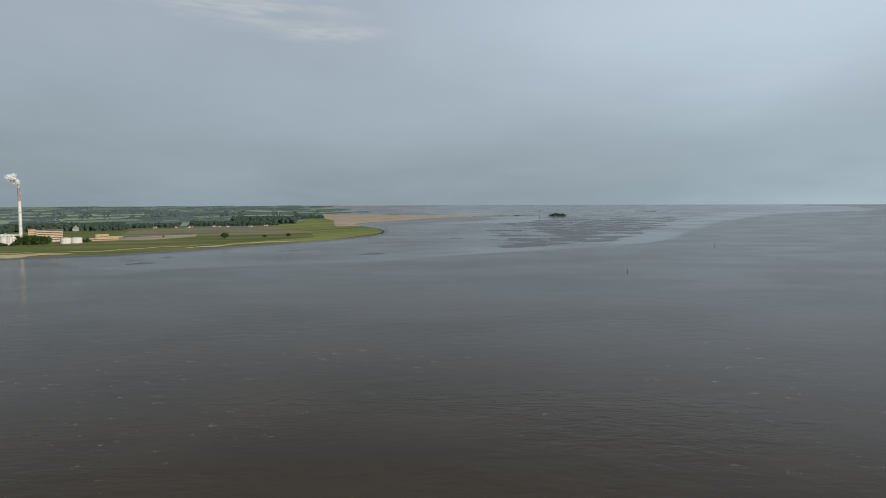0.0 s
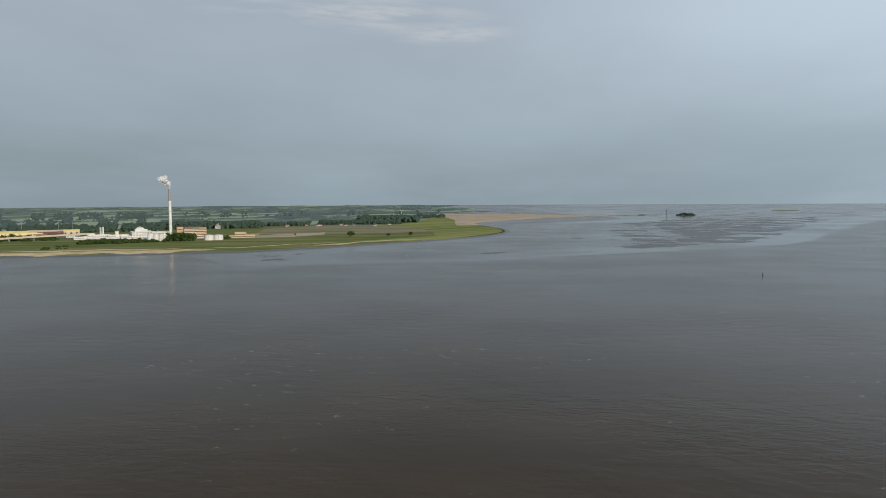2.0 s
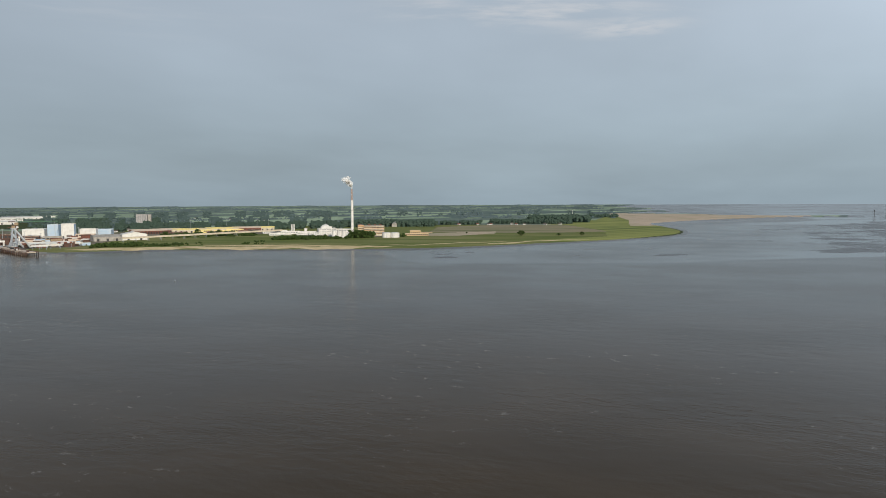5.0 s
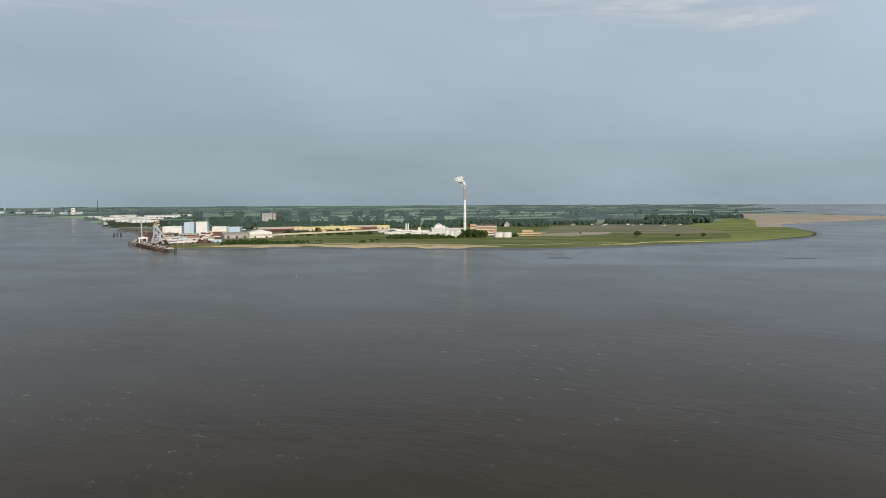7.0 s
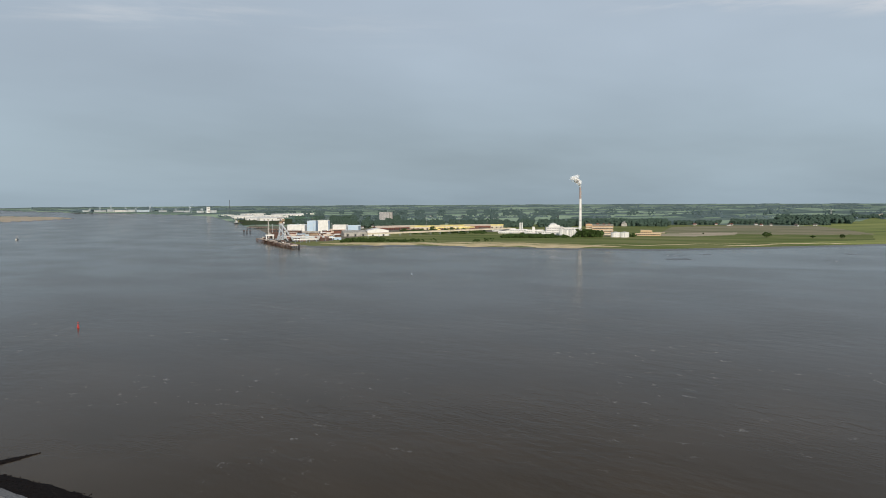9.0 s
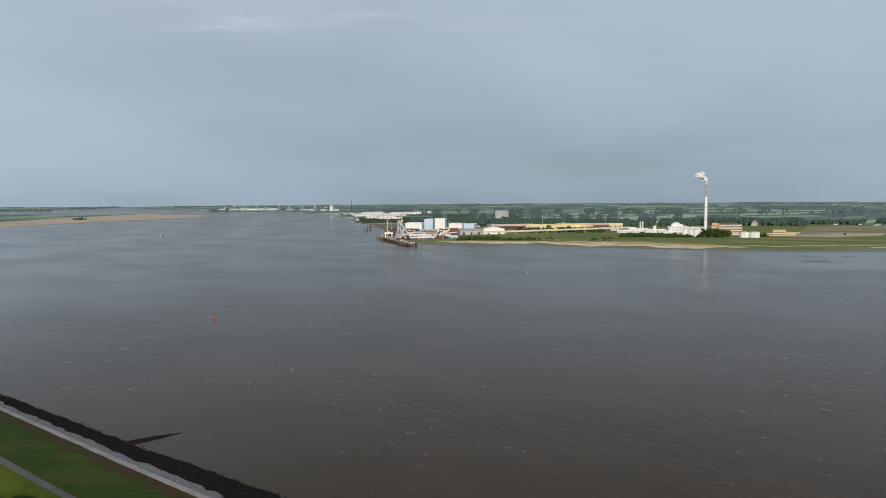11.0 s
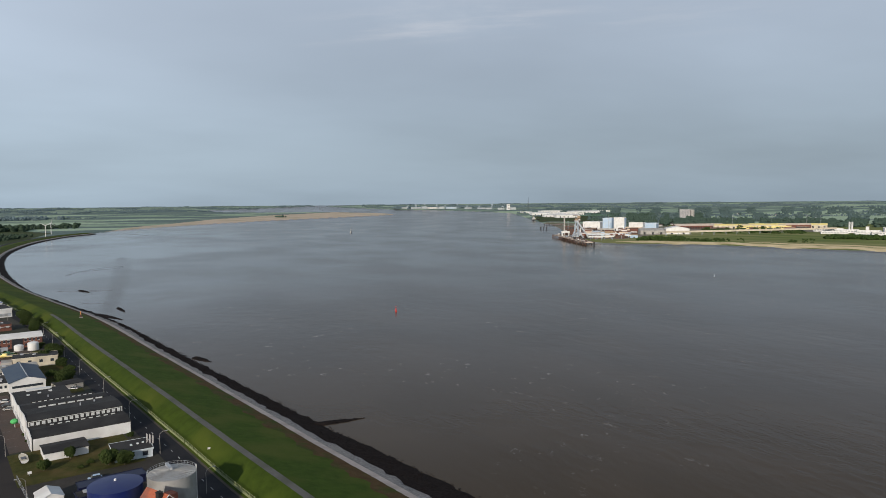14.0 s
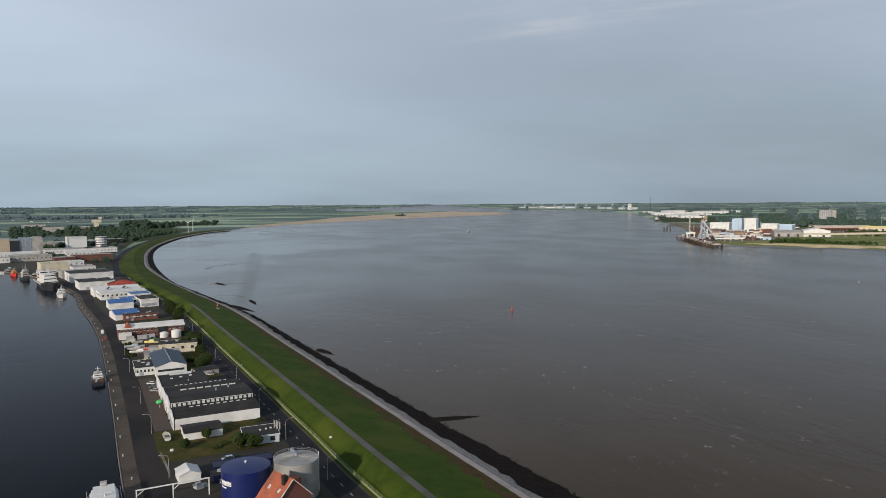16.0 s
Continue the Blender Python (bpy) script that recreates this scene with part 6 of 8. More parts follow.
# ---- near bank: dock peninsula ----
roof_dark = surface("bitumen_roof", (0.0115, 0.011, 0.0115), (0.018, 0.0175, 0.0175), 0.5, 0.9, 0.15, 4, c3=(0.026, 0.025, 0.024), scale3=0.12)
blue_roof = surface("blue_roof_sheet", (0.02, 0.085, 0.27), (0.032, 0.12, 0.34), 0.5, 0.5, c3=(0.05, 0.15, 0.34), scale3=0.2)
slate_blue = surface("slate_blue_roof", (0.030, 0.048, 0.080), (0.042, 0.064, 0.10), 0.6, 0.6, c3=(0.05, 0.07, 0.095), scale3=0.2)
navy_m = surface("navy_paint", (0.006, 0.013, 0.085), (0.009, 0.018, 0.11), 0.4, 0.4, c3=(0.012, 0.022, 0.10), scale3=0.3)
navy_dark = surface("dark_navy_paint", (0.0035, 0.0055, 0.028), (0.006, 0.009, 0.040), 0.4, 0.5, c3=(0.006, 0.009, 0.03), scale3=0.3)
tank_grey = surface("tank_sheet", (0.30, 0.30, 0.29), (0.37, 0.37, 0.36), 0.5, 0.5, 0.0, c3=(0.25, 0.24, 0.225), scale3=0.25, metal=0.3)
skylight_m = surface("skylight", (0.46, 0.48, 0.48), (0.58, 0.59, 0.58), 0.8, 0.3)
fence_m = surface("pale_green_fence", (0.16, 0.185, 0.09), (0.23, 0.255, 0.13), 0.7, 0.8, c3=(0.14, 0.17, 0.08), scale3=0.2)
paint_m = surface("road_paint", (0.62, 0.62, 0.60), (0.72, 0.72, 0.70), 2.0, 0.7, c3=(0.4, 0.4, 0.39), scale3=1.5)
yard_grass = surface("yard_grass", (0.034, 0.038, 0.010), (0.066, 0.066, 0.017), 0.5, 0.95, 0.5, 2.5, c3=(0.085, 0.066, 0.024), scale3=0.12, spec=0.1)
cobble_m = surface("reddish_setts", (0.052, 0.035, 0.028), (0.080, 0.056, 0.045), 0.9, 0.9, 0.3, 3, c3=(0.056, 0.044, 0.037), scale3=0.1)
rubber_m = surface("tyre_rubber", (0.015, 0.015, 0.016), (0.025, 0.025, 0.026), 2, 0.9)
leaf_near = surface("near_foliage", (0.016, 0.027, 0.008), (0.042, 0.058, 0.015), 1.6, 0.9, spec=0.1, each=0.2)
tarp_green = surface("green_tarpaulin", (0.06, 0.36, 0.10), (0.09, 0.46, 0.14), 0.8, 0.6)
orange_m = surface("orange_paint", (0.50, 0.20, 0.06), (0.58, 0.26, 0.08), 0.8, 0.6)

NEAR = pose(-298, -40, 4, 0, 0, 103.2)


def near(x, y, turn=0.0, z=0.0):
    """Pose on the dock peninsula: x metres towards the dike, y metres upstream from the corner of the halls."""
    return NEAR @ pose(x, y, z, 0, 0, turn)


def at(x, y, rz, z=4.0):
    return pose(x, y, z, 0, 0, rz)


def across(prof, x0, x1):
    """A (y, z) outline drawn out from x0 to x1."""
    n = len(prof)
    v = [(x, y, z) for x in (x0, x1) for y, z in prof]
    return Solid().add(v, [(i, i + n, (i + 1) % n + n, (i + 1) % n) for i in range(n)] + [tuple(range(n)), tuple(range(2 * n - 1, n - 1, -1))])


def hall_row():
    t = thing("warehouse_row", near(0, 0), "row of white fish warehouses with dark low roofs and window bands", "warehouse")
    W = 34.0
    bays = (((-4.0, 4.4), (3.5, 5.6), (10.0, 5.2)), ((10.02, 7.4), (18.0, 8.0), (31.0, 6.9)), ((31.02, 6.9), (37.0, 7.2), (43.5, 6.2)), ((43.52, 5.9), (57.0, 6.3), (70.0, 5.7)))
    for k, b in enumerate(bays):
        w = 34.0 if k < 2 else 32.5 if k == 2 else 21.0
        part("wall", across([(b[0][0], 0), (b[-1][0], 0)] + [(y, z) for y, z in reversed(b)], 0, w), wall_white, t)
        part("roof", across([(y, z + 0.02) for y, z in b] + [(y, z + 0.32) for y, z in reversed(b)], -0.35, w + 0.35), roof_dark, t)
        # curved end gable facing the quay
        part("end_gable", across([(b[0][0] + 0.1, 0), (b[-1][0] - 0.1, 0), (b[-1][0] - 0.1, b[-1][1] + 0.5), (b[1][0], b[1][1] + 0.75), (b[0][0] + 0.1, b[0][1] + 0.5)], -0.75, -0.38), wall_white, t)
        for y in np.linspace(b[0][0] + 2, b[-1][0] - 4, 3):
            part("gate", Solid().box(-0.86, y, 0, -0.74, y + 2.6, 3.0), grey_metal, t)
    part("clerestory_band", Solid().box(0.4, 9.9, 5.6, 33.6, 10.0, 7.2), roof_dark, t, "dark window band between two roofs")
    for i in range(17):
        x = 0.8 + i * 1.95
        part("clerestory_window", Solid().box(x, 9.80, 5.85, x + 1.2, 9.90, 7.05), skylight_m, t)
    for i in range(9):
        x = 7 + i * 2.75
        part("skylight", Solid().box(x, 6.72, 5.62, x + 1.5, 6.88, 6.1), skylight_m, t)
    part("skylight_curb", Solid().box(5.8, 6.9, 5.3, 31.5, 8.3, 6.15), roof_dark, t)
    part("skylight_curb", Solid().box(5.6, 30.3, 6.5, 31.0, 31.8, 7.95), roof_dark, t)
    for i in range(7):
        x = 6 + i * 3.6
        part("skylight", Solid().box(x, 30.1, 7.15, x + 2.7, 30.28, 7.85), skylight_m, t)
    part("skylight_curb", Solid().box(4.6, 42.4, 6.0, 29.5, 43.6, 7.1), roof_dark, t)
    for i in range(11):
        x = 5 + i * 2.2
        part("skylight", Solid().box(x, 42.2, 6.45, x + 1.2, 42.38, 7.0), skylight_m, t)
    part("skylight", Solid().box(5.2, 66.6, 5.9, 15.5, 68.6, 6.9), skylight_m, t)
    for x, y in ((4.5, 57), (9, 58.4), (13.6, 60)):
        part("roof_hatch", Solid().box(x, y, 6.2, x + 1.3, y + 1.3, 6.9), skylight_m, t)
    part("vent_pipe", Solid().cyl(20, 20, 7.8, 9.2, 0.25, n=8).cyl(12, 50, 6, 7.4, 0.25, n=8).cyl(26, 24, 7.4, 8.6, 0.3, n=8), grey_metal, t)


hall_row()


def simple_shed(name, m, w, d, ze, zr, wall, roof, label, along="x", windows=0, doors=1, sky=0):
    t = thing(name, m, label, "shed")
    part("wall", Solid().house(0, 0, w, d, 0, ze, zr, along), wall, t)
    part("roof", Solid().gable(0, 0, w, d, ze, zr, 0.35, 0.22, along), roof, t)
    for i in range(windows):
        x = (i + 0.5) * w / windows
        p = part("window", Solid().box(x - 0.6, -0.08, ze * 0.42, x + 0.6, 0.05, ze * 0.8), pane_m, t)
        part("frame", Solid().box(x - 0.72, -0.05, ze * 0.80, x + 0.72, 0.05, ze * 0.86).box(x - 0.72, -0.12, ze * 0.36, x + 0.72, 0.05, ze * 0.42), wall_white, p)
    for i in range(doors):
        x = (i + 0.3) * w / max(1, doors)
        part("door", Solid().box(x, -0.06, 0, x + 1.2, 0.05, 2.1), dark_m, t)
    for i in range(sky):
        x = (i + 0.5) * w / sky
        part("roof_hatch", Solid().box(x, d * 0.35, ze + (zr - ze) * 0.5, x + 0.9, d * 0.35 + 0.9, ze + (zr - ze) * 0.85 + 0.6), skylight_m, t)
    return t


def box_house(name, m, w, d, h, wall, roof, label, floors=1, bay=3.0, hatches=0, cat="building", glass=None, doors=1, seed=1):
    """Flat-roofed dockside building: walls, roof edge, windows storey by storey, door, roof hatches."""
    t = thing(name, m, label, cat)
    part("wall", Solid().box(0, 0, 0, w, d, h), wall, t)
    part("roof", Solid().box(-0.3, -0.3, h, w + 0.3, d + 0.3, h + 0.3), roof, t)
    part("roof_edge", Solid().box(-0.36, -0.36, h - 0.15, w + 0.36, -0.31, h + 0.42).box(-0.36, d + 0.31, h - 0.15, w + 0.36, d + 0.36, h + 0.42).box(-0.36, -0.3, h - 0.15, -0.31, d + 0.3, h + 0.42).box(w + 0.31, -0.3, h - 0.15, w + 0.36, d + 0.3, h + 0.42), wall, t)
    if floors:
        fh = h / floors
        n = max(1, int(w / bay))
        for k in range(floors):
            for i in range(n):
                x = (i + 0.5) * w / n
                ww = min(bay * 0.27, 0.85)
                part("window", Solid().box(x - ww, -0.07, k * fh + fh * 0.45, x + ww, 0.04, k * fh + min(fh * 0.78, fh * 0.45 + 1.6)), glass or pane_m, t)
        n = max(1, int(d / (bay * 1.3)))
        for i in range(n):
            y = (i + 0.5) * d / n
            part("side_window", Solid().box(-0.07, y - 0.7, h * 0.45, 0.04, y + 0.7, min(h * 0.75, h * 0.45 + 1.5)), glass or pane_m, t)
    for i in range(doors):
        part("door", Solid().box(w * 0.2 + i * 6, -0.09, 0, w * 0.2 + i * 6 + 2.2, 0.03, min(3.0, h * 0.55)), grey_metal, t)
    q = random.Random(seed)
    for i in range(hatches):
        x, y = q.uniform(1, w - 2), q.uniform(1, d - 2)
        part("roof_hatch", Solid().box(x, y, h + 0.3, x + q.uniform(0.8, 1.8), y + q.uniform(0.8, 1.5), h + q.uniform(0.7, 1.5)), skylight_m if i % 2 else grey_metal, t)
    return t


simple_shed("store_shed", near(1.8, -19.2, 0), 14.2, 11, 2.9, 3.7, wall_white, roof_dark, "small white store with a dark felt roof", windows=0, doors=0)
hut = box_house("site_office", near(21.5, -36.2, -4), 12.6, 12.5, 3.0, surface("pale_blue_render", (0.46, 0.52, 0.56), (0.54, 0.6, 0.63), 0.6, 0.8, c3=(0.4, 0.44, 0.46), scale3=0.3), roof_dark, "low pale office hut with a dark flat roof", 0, 3, 0, doors=0)
for x, y in ((6, 6), (8.3, 6.5), (10.2, 7)):
    part("roof_hatch", Solid().box(x, y, 3.3, x + 0.7, y + 0.9, 3.7), skylight_m, hut)
w = part("window", Solid().box(9.2, -0.09, 1.0, 11.0, 0.04, 2.4), pane_m, hut)
part("frame", Solid().box(9.1, -0.12, 0.9, 11.1, -0.02, 1.0).box(9.1, -0.12, 2.4, 11.1, -0.02, 2.5).box(10.05, -0.13, 1.0, 10.15, -0.03, 2.4), dark_m, w)
part("window", Solid().box(4.0, -0.09, 1.0, 5.6, 0.04, 2.3), pane_m, hut)

# blue-roofed workshop and its office
bw = simple_shed("workshop", near(0.8, 93.2), 15.6, 37, 5.2, 7.6, white_metal, slate_blue, "white workshop with a dark slate-blue gable roof", "y", 0, 0)
part("window_band", Solid().box(1.2, -0.08, 2.4, 14.4, 0.04, 3.5), pane_m, bw)
part("ridge_cap", Solid().box(7.6, -0.4, 7.78, 8.0, 37.4, 8.0), grey_metal, bw)
box_house("workshop_office", near(-8.5, 99.5), 9.2, 20, 4.0, white_metal, roof_dark, "flat-roofed workshop office with a window row", 1, 1.8, 4)
box_house("flat_store", near(-1.5, 131), 19, 12, 4.2, conc_m, conc_m, "grey flat-roofed store behind the workshop", 1, 4, 2)
cr = box_house("cream_store", near(7.5, 152, -7), 22, 13, 5.4, cream_m, roof_dark, "cream rendered store with small windows", 1, 5, 2)
part("yellow_annex", Solid().box(-6, 2, 0, -0.4, 11, 3.6), conc_m, cr)
simple_shed("garage_row", near(20, 83, 10), 12, 9, 2.8, 3.3, conc_m, roof_dark, "low garage with a dark roof", doors=2)


def brick_office():
    t = thing("brick_boathouse", near(-12.6, 217), "long red-brick building with a white roof and red gable", "building")
    part("wall", Solid().house(0, 0, 42.5, 13, 0, 6.6, 8.6), brick_m, t)
    part("roof", Solid().gable(0, 0, 42.5, 13, 6.6, 8.6, 0.5, 0.3), white_metal, t)
    for i in range(17):
        x = 2 + i * 2.35
        if 25 < x < 32:
            continue
        p = part("window", Solid().box(x, -0.08, 4.1, x + 1.25, 0.05, 5.6), pane_m, t)
        part("frame", Solid().box(x - 0.12, -0.12, 3.92, x + 1.37, -0.01, 4.1).box(x - 0.12, -0.12, 5.6, x + 1.37, -0.01, 5.78), wall_white, p)
        if i % 2:
            part("lower_window", Solid().box(x, -0.08, 1.2, x + 1.25, 0.05, 2.5), pane_m, t)
    part("gateway", Solid().box(25.4, -0.12, 0, 31.6, 0.1, 6.0), dark_m, t)
    part("red_gable", Solid().add([(3.5, -0.25, 6.2), (9.5, -0.25, 6.2), (6.5, -0.25, 10.2), (3.5, 6, 6.9), (9.5, 6, 6.9), (6.5, 6, 10.2)], [(0, 1, 2), (5, 4, 3), (0, 2, 5, 3), (1, 4, 5, 2), (0, 3, 4, 1)]), tile_m, t, "steep red gable")
    part("fascia", Solid().box(-0.6, -0.62, 6.1, 43.1, -0.5, 6.7), white_metal, t)
    part("low_annex", Solid().box(0.5, -6, 0, 8.5, -0.2, 4.2), wall_white, t)


brick_office()
for x, y, r, h in ((23.4, 205, 3.2, 4.6), (15.8, 208, 2.7, 3.2)):
    t = thing("white_tank", near(x, y), "round white tank in front of the brick building", "tank", "tanks in the boatyard")
    part("shell", Solid().cyl(0, 0, 0, h, r, n=28), white_metal, t)
    part("roof", Solid().cyl(0, 0, h, h + 0.5, r, r * 0.6, 28).cone(0, 0, h + 0.5, h + 0.9, r * 0.6, 28), white_metal, t)
for x, y, w2, d2, m2 in ((-8.0, 206, 5, 2.6, conc_m), (-1.0, 207, 6, 2.6, conc_m), (5, 208, 5, 2.5, grey_metal)):
    t = thing("container", near(x, y), "pale steel container in the boatyard", "container", "boatyard containers")
    part("body", Solid().box(0, 0, 0.1, w2, d2, 2.7), m2, t)
    part("door", Solid().box(0.1, -0.05, 0.2, w2 * 0.45, 0.0, 2.6), grey_metal, t)


def boat(name, m, L, B, hullc, label, cabin=True, afloat=False, mast=0.0):
    """A small boat with a shaped hull, deck, windscreen and cabin; bow towards +y, keel at z 0."""
    t = thing(name, m, label, "boat")
    st, v, f = 9, [], []
    for i in range(st + 1):
        k = i / st
        w = B / 2 * (0.85 + 0.3 * k) * (1 - max(0, (k - 0.45) / 0.55) ** 2.2)
        y = (k - 0.5) * L
        z0, z1 = 0.25 * max(0, k - 0.5) * L * 0.25, B * 0.38 * (1 + 0.35 * k)
        v += [(0, y, z0), (-w * 0.8, y, z0 + 0.4 * (z1 - z0)), (-w, y, z1), (w, y, z1), (w * 0.8, y, z0 + 0.4 * (z1 - z0))]
    for i in range(st):
        a, b = 5 * i, 5 * i + 5
        f += [(a, b, b + 1, a + 1), (a + 1, b + 1, b + 2, a + 2), (a + 3, b + 3, b + 4, a + 4), (a + 4, b + 4, b, a)]
    f.append((0, 1, 2, 3, 4))
    part("hull", Solid().add(v, f), hullc, t)
    part("deck", Solid().add([(x * 0.96, y, z - 0.06) for x, y, z in v], [(5 * i + 2, 5 * i + 7, 5 * i + 8, 5 * i + 3) for i in range(st)]), cream_m, t)
    z = B * 0.42
    if cabin:
        c = part("cabin", Solid().add([(-B * .32, -L * .18, z - .1), (B * .32, -L * .18, z - .1), (B * .3, L * .2, z), (-B * .3, L * .2, z), (-B * .27, -L * .16, z + B * .36), (B * .27, -L * .16, z + B * .36), (B * .22, L * .08, z + B * .34), (-B * .22, L * .08, z + B * .34)],
                                      [(0, 1, 5, 4), (1, 2, 6, 5), (2, 3, 7, 6), (3, 0, 4, 7), (4, 5, 6, 7)]), hullc, t)
        part("windscreen", Solid().add([(-B * .26, L * .17, z + .06), (B * .26, L * .17, z + .06), (B * .21, L * .09, z + B * .33), (-B * .21, L * .09, z + B * .33)], [(0, 1, 2, 3)]), pane_m, c)
    else:
        part("cockpit", Solid().box(-B * .28, -L * .3, z - 0.2, B * .28, L * .02, z + 0.05), dark_m, t)
    if mast:
        part("mast", Solid().tube((0, L * 0.05, z), (0, L * 0.05, z + mast), 0.09), grey_metal, t)
    return t


def cradle(m, L, B, label):
    t = thing("boat_trailer", m, label, "trailer")
    part("rail", Solid().box(-B * .3, -L * .45, 0.35, -B * .2, L * .5, 0.5).box(B * .2, -L * .45, 0.35, B * .3, L * .5, 0.5).box(-0.08, L * .45, 0.35, 0.08, L * .75, 0.5), grey_metal, t)
    for x in (-B * .42, B * .42):
        part("wheel", Solid().tube((x - 0.12, -L * .12, 0.35), (x + 0.12, -L * .12, 0.35), 0.34, 12), rubber_m, t)


cradle(near(-4.3, -14.0), 6.5, 2.5, "grey steel trailer under the motorboat")
boat("motorboat", near(-4.3, -14.0, 2, 0.55), 8.2, 2.9, white_metal, "white open motorboat parked on a trailer", cabin=False)
for i, (x, y, tn, L, B, hc, lab) in enumerate(((-5, 193, 72, 13, 4, conc_m, "old grey-white cabin cruiser laid up ashore"), (-4.5, 178, 80, 12, 3.6, steel_m, "blue-grey yacht laid up ashore"), (-3.5, 169, 76, 12, 3.4, conc_m, "pale grey yacht laid up ashore"),
                                              (-2.5, 160, 82, 12, 3.2, white_metal, "long white yacht laid up ashore"), (6.3, 188, 70, 9, 3.2, yellow_m, "yellow workboat laid up ashore"), (2.5, 166, 70, 8, 2.6, red_m, "red and white dinghy laid up ashore"), (8.5, 196, 88, 8, 2.6, green_m, "small green cutter laid up ashore"))):
    boat("laid_up_boat", near(x, y, tn, 0.35), L, B, hc, lab, mast=0)
    t = thing("keel_block", near(x, y, tn), "timber keel blocks under a boat", "support", "keel blocks")
    part("block", Solid().box(-0.5, -L * .3, 0, 0.5, -L * .2, 0.6).box(-0.5, L * .05, 0, 0.5, L * .15, 0.6), bark_m, t)


# ---- buildings further along the quay ----
red_front = surface("red_painted_front", (0.30, 0.055, 0.045), (0.38, 0.08, 0.06), 0.5, 0.8, c3=(0.24, 0.05, 0.04), scale3=0.2)
def local(x, y, rz):
    return at(x, y, rz)


simple_shed("blue_roof_house", local(-586, -119, 112), 18, 24, 4.6, 6.8, wall_white, blue_roof, "white house with a bright blue gable roof", "x", 0, 0)
box_house("white_link_house", local(-672, -131, 109), 13.5, 16, 5.6, wall_white, blue_roof, "white link building with a blue flat roof", 1, 4.4, 2)
rb = box_house("brick_annex", local(-581, -112, 107), 25, 16, 4.6, brick_m, roof_dark, "low brick annex with a dark roof", 1, 4.2, 5, glass=wall_white)
part("awning", Solid().box(2, -1.2, 3.0, 24, -0.1, 3.2), wall_white, rb)
simple_shed("blue_roof_house", local(-647, -136, 108), 19.5, 22, 5.6, 7.6, wall_white, blue_roof, "long white house with a blue gable roof", "x", 0, 0)
box_house("blue_roof_store", local(-690, -126, 109), 17, 20, 7.4, wall_white, blue_roof, "white store with a blue roof", 1, 6, 1, seed=8)
dk = box_house("dark_roof_hall", local(-655, -112, 110), 15, 30, 6.9, wall_white, roof_dark, "white hall with a dark roof and grey shutter", 0, 6, 1)
part("shutter", Solid().box(1.0, -0.1, 1.0, 14.0, 0.02, 3.2), grey_metal, dk)
part("fascia", Solid().box(-0.2, -0.45, 5.9, 15.2, -0.36, 6.7), wall_white, dk)
lw = box_house("long_white_hall", local(-714, -157, 110), 40, 30, 7.0, wall_white, white_metal, "long white hall with a row of small windows", 1, 4.0, 3, seed=3)
part("second_roof", Solid().gable(-2, 30.5, 40, 54, 7.0, 8.6, 0.4, 0.3), white_metal, lw)
part("second_wall", Solid().house(-2, 30.5, 40, 54, 0, 7.0, 8.6), wall_white, lw)
for x in (9, 23):
    part("dormer", Solid().gable(x, 20, x + 4, 26, 8.0, 9.6, 0.2, 0.15, "y"), roof_dark, lw)
simple_shed("red_gable_hall", local(-810, -171, 106), 28, 30, 5.6, 9.6, red_front, roof_dark, "dark-roofed hall with a red gable front", "y")
box_house("quay_warehouse", local(-803, -197, 110), 34, 40, 8, wall_white, roof_dark, "white quay warehouse with a black roof", 0, 5, 1, seed=5)
box_house("quay_warehouse", local(-884, -226, 112), 46, 46, 10, wall_white, roof_dark, "white quay warehouse with a dark roof", 0, 7, 1, seed=6)
box_house("cream_warehouse", local(-1020, -296, 115), 33, 26, 12.5, cream_m, cream_m, "cream warehouse on the quay", 0, 7, 2, seed=7)
box_house("quay_shed", local(-935, -248, 114), 32, 26, 8, conc_m, conc_m, "quay shed with a grey roof", 1, 5, 2, seed=9)
box_house("quay_shed", local(-1010, -255, 112), 28, 34, 7, wall_white, conc_m, "pale quay shed with flat roof", 1, 5, 2, seed=10)
box_house("brick_block", local(-1186, -300, 108), 58, 24, 11, brick_m, conc_m, "red-brick office block of three storeys", 3, 4.2, 1, seed=11)
box_house("brick_block", local(-1162, -318, 112), 29, 24, 9.5, brick_m, conc_m, "red-brick office block of two storeys", 2, 4.2, 1, seed=12)
bb = box_house("cold_store", local(-1432, -484, 109), 18, 60, 26, surface("beige_sheet", (0.36, 0.30, 0.22), (0.42, 0.36, 0.27), 0.2, 0.7), conc_m, "huge cold store in beige, black and blue-grey panels", 0, 8)
part("dark_section", Solid().box(18.1, -3, 0, 33, 58, 24), dark_m, bb, "black panel section")
part("blue_section", Solid().box(33.1, -1, 0, 54, 60, 27), surface("blue_grey_sheet", (0.16, 0.20, 0.25), (0.22, 0.26, 0.31), 0.2, 0.6), bb, "blue-grey panel section")
part("grey_section", Solid().box(54.1, -4, 0, 71, 60, 28), conc_m, bb, "pale grey panel section")
for i in range(5):
    part("panel_rib", Solid().box(34.5 + i * 4.2, -1.3, 0, 35.4 + i * 4.2, -1.0, 27), grey_metal, bb)
wb = box_house("white_cold_store", local(-1506, -388, 109), 34, 40, 25, surface("frosted_white", (0.55, 0.56, 0.56), (0.62, 0.63, 0.62), 0.2, 0.7), conc_m, "tall white cold store cube", 0, 8)
